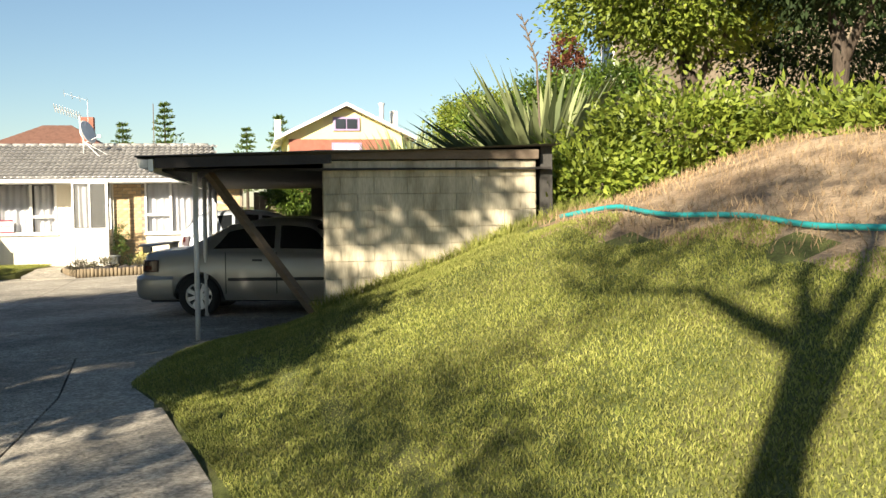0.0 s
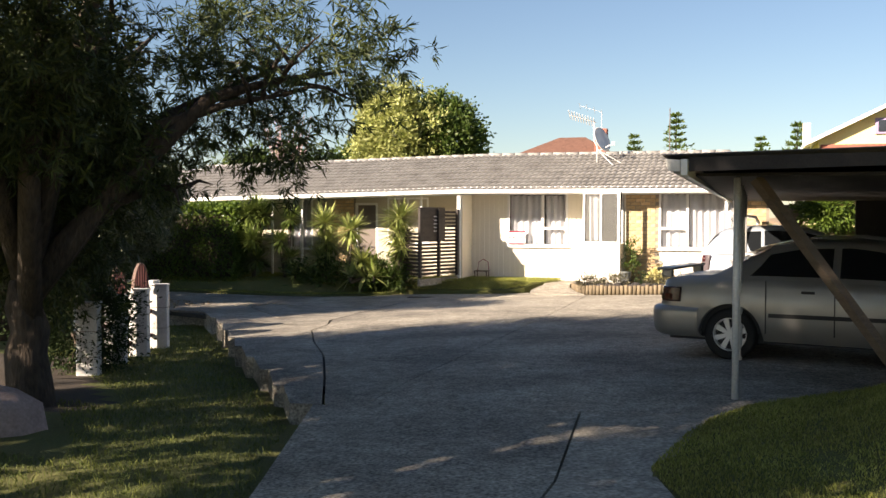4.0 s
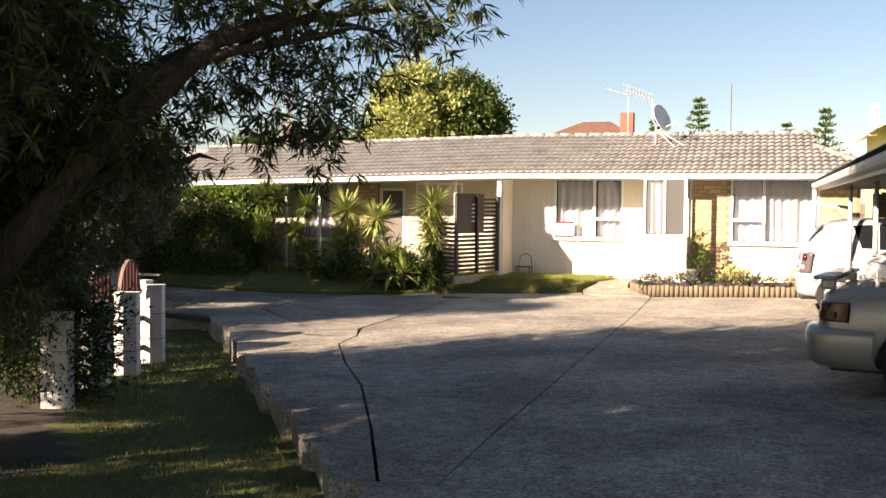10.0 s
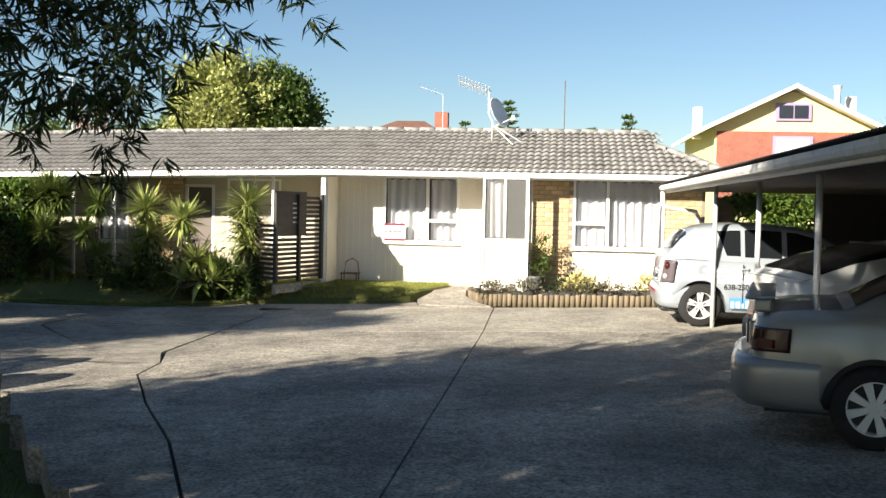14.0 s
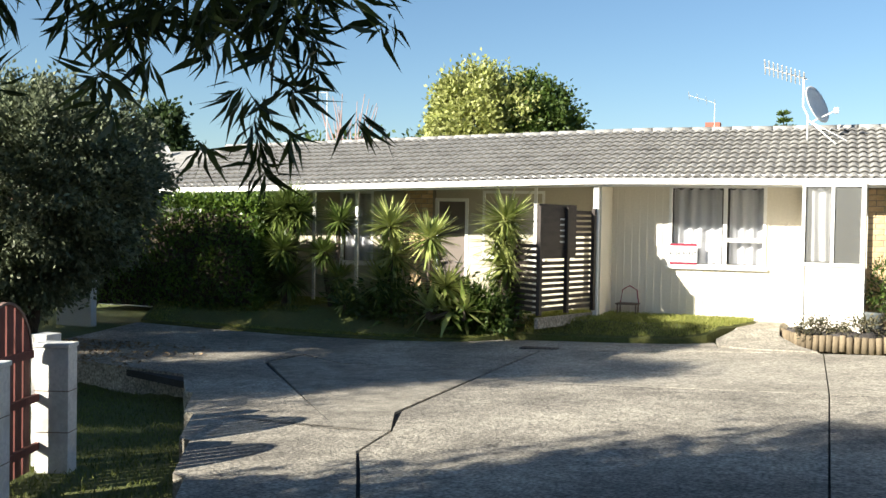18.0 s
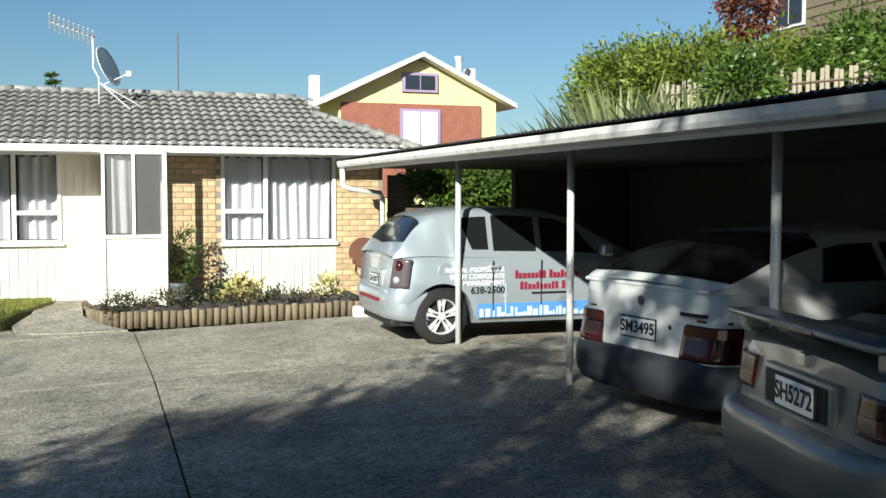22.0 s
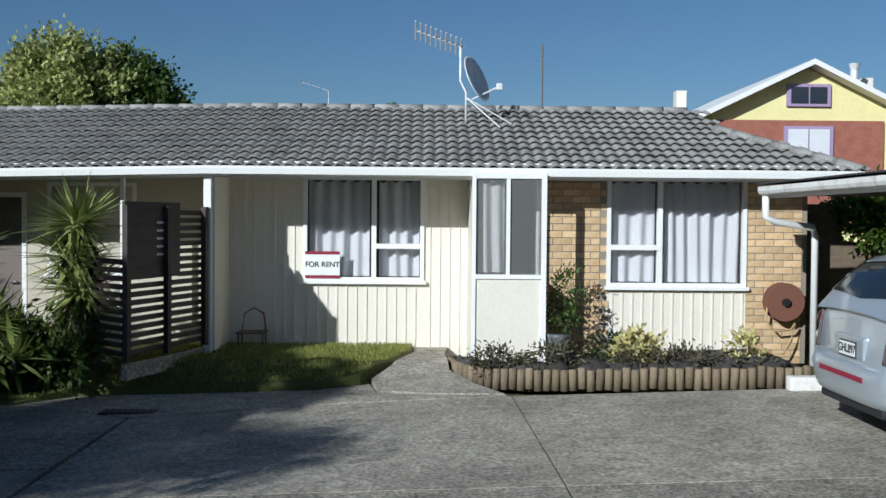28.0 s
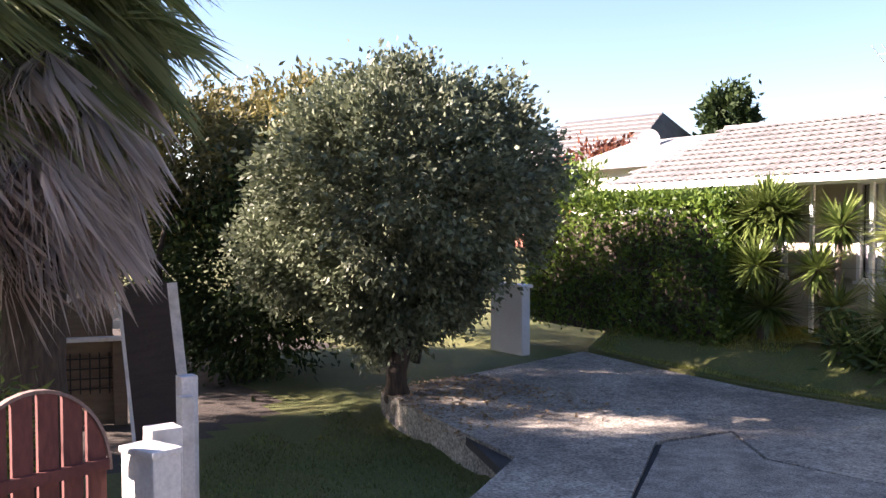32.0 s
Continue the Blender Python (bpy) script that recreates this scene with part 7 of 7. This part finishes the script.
tree("tree", "bright yellow-green shrub beside the hedge", (-9.6, -0.5, 0), 0.8, 0.05, ((-9.6, -0.5, 1.6),), [((-9.7, -0.6, 1.8), (0.7, 0.6, 0.65), 60, 50, 0.12)], "leaf_hedge", (0.10, 0.45), 82)
bare = thing("bare_tree", "pale leafless tree beyond the roofs", "tree")
bm = bmesh.new()
rb = random.Random(4)
for k in range(26):
    b0 = Vector((-18.5 + rb.uniform(-0.4, 0.4), 28, 3.5))
    e = b0 + Vector((rb.uniform(-1.3, 1.3), rb.uniform(-0.5, 0.5), rb.uniform(2.0, 4.2)))
    tube(bm, [b0, b0.lerp(e, 0.5) + Vector((rb.uniform(-0.2, 0.2), 0, 0)), e], [0.06, 0.04, 0.015], 5)
part("branch", bm, mat("pale_pink_bark", (0.42, 0.30, 0.28), 0.9), bare)

# fences near the far end of the carport and on the slope
back_fence = thing("board_fence", "weathered close-boarded fence beyond the carport", "fence")
for k in range(26):
    x = 7.6 + k * 0.155
    part("board", boxes((x, x + 0.153, 0.35, 0.37, -0.1, (1.9 if k < 3 else 1.4) + 0.03 * math.sin(k * 2.3))), M["timber"], back_fence)
part("rail", boxes((7.6, 11.7, 0.37, 0.42, 1.2, 1.28)), M["timber"], back_fence)
M["pale_timber"] = mat("sun_bleached_timber", (0.42, 0.36, 0.27), 0.85, var=0.25, scale=4, fine=50, bump=0.5, stretch=(1, 1, 0.2))
picket = thing("picket_fence", "weathered picket fence on the slope above the carport", "fence")
fa, fb = Vector((13.5, 1.6, 0)), Vector((15.6, -3.8, 0))
for k in range(46):
    p = fa.lerp(fb, k / 45)
    z = ground_z(p.x, p.y)
    q = part("picket", boxes((-0.035, 0.035, -0.01, 0.01, 0, 0.72 + 0.05 * math.sin(k * 1.7))), M["pale_timber"], picket)
    q.matrix_basis = pose(p.x, p.y, 3.0, 0, 2 * math.sin(k * 3.1), 111)
for z in (3.1, 3.5):
    part("rail", tube(bmesh.new(), [(fa.x, fa.y, z), (fb.x, fb.y, z)], 0.03, 4), M["timber"], picket)

# ---- grass, litter and twigs ----
rng = np.random.default_rng(91)


def grass(name, label, inside, area, count, height, zf, mat_name="blade", seed=1):
    rng = np.random.default_rng(seed)
    x = rng.uniform(area[0], area[1], count * 2)
    y = rng.uniform(area[2], area[3], count * 2)
    keep = np.array([inside(a, b) for a, b in zip(x, y)])
    x, y = x[keep][:count], y[keep][:count]
    z = np.array([zf(a, b) for a, b in zip(x, y)])
    k = len(x)
    w = unit(rng, k) * 0.55
    w[:, 2] = 1.0
    me = leaf_mesh(name, np.stack([x, y, z - 0.005], 1), w, unit(rng, k), height * (0.5 + rng.random(k)), 0.009, M[mat_name], 0.25)
    return tagged(new(name, me), label, "grass", kind="stuff")


def right_of(y):
    return float(np.interp(y, RIGHT_Y, RIGHT_X))


def sheet_z(x, y):
    return ground_z(x, y) + 0.03 * noise.noise((x * 0.9, y * 0.9, 0))


grass("grass", "short yellow-green mown grass on the sloping bank", lambda x, y: 0.02 < x - right_of(y) < 4.3 + 0.4 * math.sin(y * 3), (6.3, 14.5, -27.5, -15.9), 220000, 0.03, sheet_z, seed=92)
grass("lawn_grass", "short green grass of the lower lawn", lambda x, y: (-2.3 if y < -12 else -3.6) + 0.4 * math.sin(y * 4 + x * 3) < x - float(np.interp(y, LEFT_Y, LEFT_X)) < -0.12, (-7.5, 4.2, -24, -6.4), 75000, 0.045, sheet_z, "blade_lawn", seed=93)
grass("front_grass", "short green grass of the front lawn", lambda x, y: y > float(np.interp(x, (-7.9, -6.3, -4.5, -3.0, -1.65, -1.18, 0.42, 1.45, 1.85, 2.16, 2.4), (-2.1, -2.4, -2.6, -2.5, -2.4, -1.98, -2.02, -2.0, -1.8, -1.35, -0.5))) and not (-4.8 < x < -0.9 and y > -2.15), (-7.8, 2.4, -2.6, -0.05), 45000, 0.045, lambda x, y: lawn_z(x, y) + 0.05, seed=94)
grass("dry_grass", "dry straw and litter on the clay bank", lambda x, y: 4.0 < x - right_of(y) < 8.5, (10.6, 17, -24, -15.9), 9000, 0.09, sheet_z, "leaf_dry", 95)
grass("weeds", "tufts of weeds along the foot of the block wall", lambda x, y: abs(y + 16.1) < 0.2 + 0.1 * math.sin(x * 5) and right_of(y) + 1.1 < x, (8.2, 11.6, -16.5, -15.95), 3500, 0.16, sheet_z, "blade", 96)
k = 2600
x, y = rng.uniform(-7.2, -4.2, k), rng.uniform(-7.3, -4.6, k)
keep = (y > np.interp(x, (-7, -3.6), (-6.2, -7.1))) & (rng.random(k) < np.clip((-4.2 - x) / 2.5, 0, 1))
x, y = x[keep], y[keep]
w = unit(rng, len(x))
w[:, 2] *= 0.2
tagged(new("leaf_litter", leaf_mesh("leaf_litter", np.stack([x, y, [drive_z(a, b) + 0.01 for a, b in zip(x, y)]], 1), w, unit(rng, len(x)) * (1, 1, 0.2), 0.07, 0.03, M["leaf_dry"])), "fallen brown leaves under the evergreen", "leaf litter", kind="stuff")

# ---- bricks and roof tiles ----
brick_wall("wall_brick_pier", 4.02, 4.8, -0.45, -0.1, 2.2, "buff brick pier beside the porch")
brick_wall("wall_brick_end", 6.54, 7.3, -0.45, -0.1, 2.2, "buff brick end wall")
brick_wall("wall_brick_left", -3.87, -3.26, 0.24, -0.2, 2.2, "buff brick pier of the next unit")
TW, TROW = 0.30, 0.275
slope = math.atan2(RIDGE_Z - EAVE_Z, RIDGE_Y - EAVE_Y)
xs = np.linspace(0, TW + 0.02, 17)
wave = [0.015 * math.sin(x / TW * math.tau * 2.0 - 0.6) + 0.003 * math.sin(x / TW * math.tau * 4) for x in xs]
tv, tf = [], []
for yy, lift in ((-0.03, 0.052), (TROW + 0.02, 0.008)):
    tv += [(x, yy, w + lift) for x, w in zip(xs, wave)]
tv += [(x, -0.024, w + 0.036) for x, w in zip(xs, wave)]
n = len(xs)
for i in range(n - 1):
    tf += [(i, i + 1, n + i + 1, n + i), (2 * n + i, 2 * n + i + 1, i + 1, i)]
tile_me = sheet_mesh("roof_tile", tv, tf, M["tile"])
rows = int(math.hypot(RIDGE_Y - EAVE_Y, RIDGE_Z - EAVE_Z) / TROW)
rt = random.Random(7)
sv, sf = [], []
count = 0
for r in range(rows + 1):
    d = r * TROW - 0.03
    y, z = EAVE_Y + d * math.cos(slope), EAVE_Z + d * math.sin(slope)
    if y > RIDGE_Y - 0.1:
        continue
    hip = float(np.interp(y, (EAVE_Y, GAB_Y, RIDGE_Y), (HX1, GAB_X, GAB_X)))
    x = HX0 + (r % 2) * TW / 2
    while x < hip - 0.1:
        m = pose(x, y, z - 0.012, math.degrees(slope) + rt.uniform(-0.3, 0.3), rt.uniform(-0.15, 0.15), rt.uniform(-0.3, 0.3))
        if x > 1.6 and count < 280:
            t = new("roof_tile", tile_me)
            t.parent = roof
            t.matrix_basis = m
            count += 1
        else:
            base = len(sv)
            sv += [tuple(m @ Vector(c)) for c in tv]
            sf += [tuple(i + base for i in f) for f in tf]
        x += TW
rest = tagged(new("roof_tiles", sheet_mesh("roof_tiles", sv, sf, M["tile"])), "grey weathered concrete roof tiles", kind="stuff")
rest.parent = roof
ridge_me = mesh_of(tube(bmesh.new(), [(-0.02, 0, 0), (0.36, 0, 0)], 0.075, 10), "ridge_tile", M["tile"], True)
x = HX0
while x < GAB_X - 0.2:
    t = new("ridge_tile", ridge_me)
    t.parent = roof
    t.location = (x, RIDGE_Y, RIDGE_Z - 0.03)
    x += 0.35
a, b = Vector((GAB_X, GAB_Y, roof_z(GAB_Y))), Vector((HX1, EAVE_Y, EAVE_Z))
for k in range(7):
    p = b.lerp(a, k / 7)
    t = new("ridge_tile", ridge_me)
    t.parent = roof
    t.matrix_basis = Matrix.Translation(p) @ (a - b).to_track_quat("X", "Z").to_matrix().to_4x4()

# the roof line falls slightly towards the older end of the row
for ob in house.children_recursive:
    if ob.type == "MESH" and ob.name.split(".")[0] in ("roof", "roof_tiles", "fascia", "gutter", "soffit", "ceiling"):
        me = ob.data
        if ob.name.startswith("roof_tile") and not ob.name.startswith("roof_tiles"):
            continue
        co = np.empty(len(me.vertices) * 3)
        me.vertices.foreach_get("co", co)
        co = co.reshape(-1, 3)
        co[:, 2] += 0.024 * np.minimum(co[:, 0], 0.0)
        me.vertices.foreach_set("co", co.ravel())
        me.update()
    elif ob.name.startswith("ridge_tile") and ob.location.x < 0 and abs(ob.location.y - RIDGE_Y) < 0.01:
        ob.location.z += 0.024 * ob.location.x
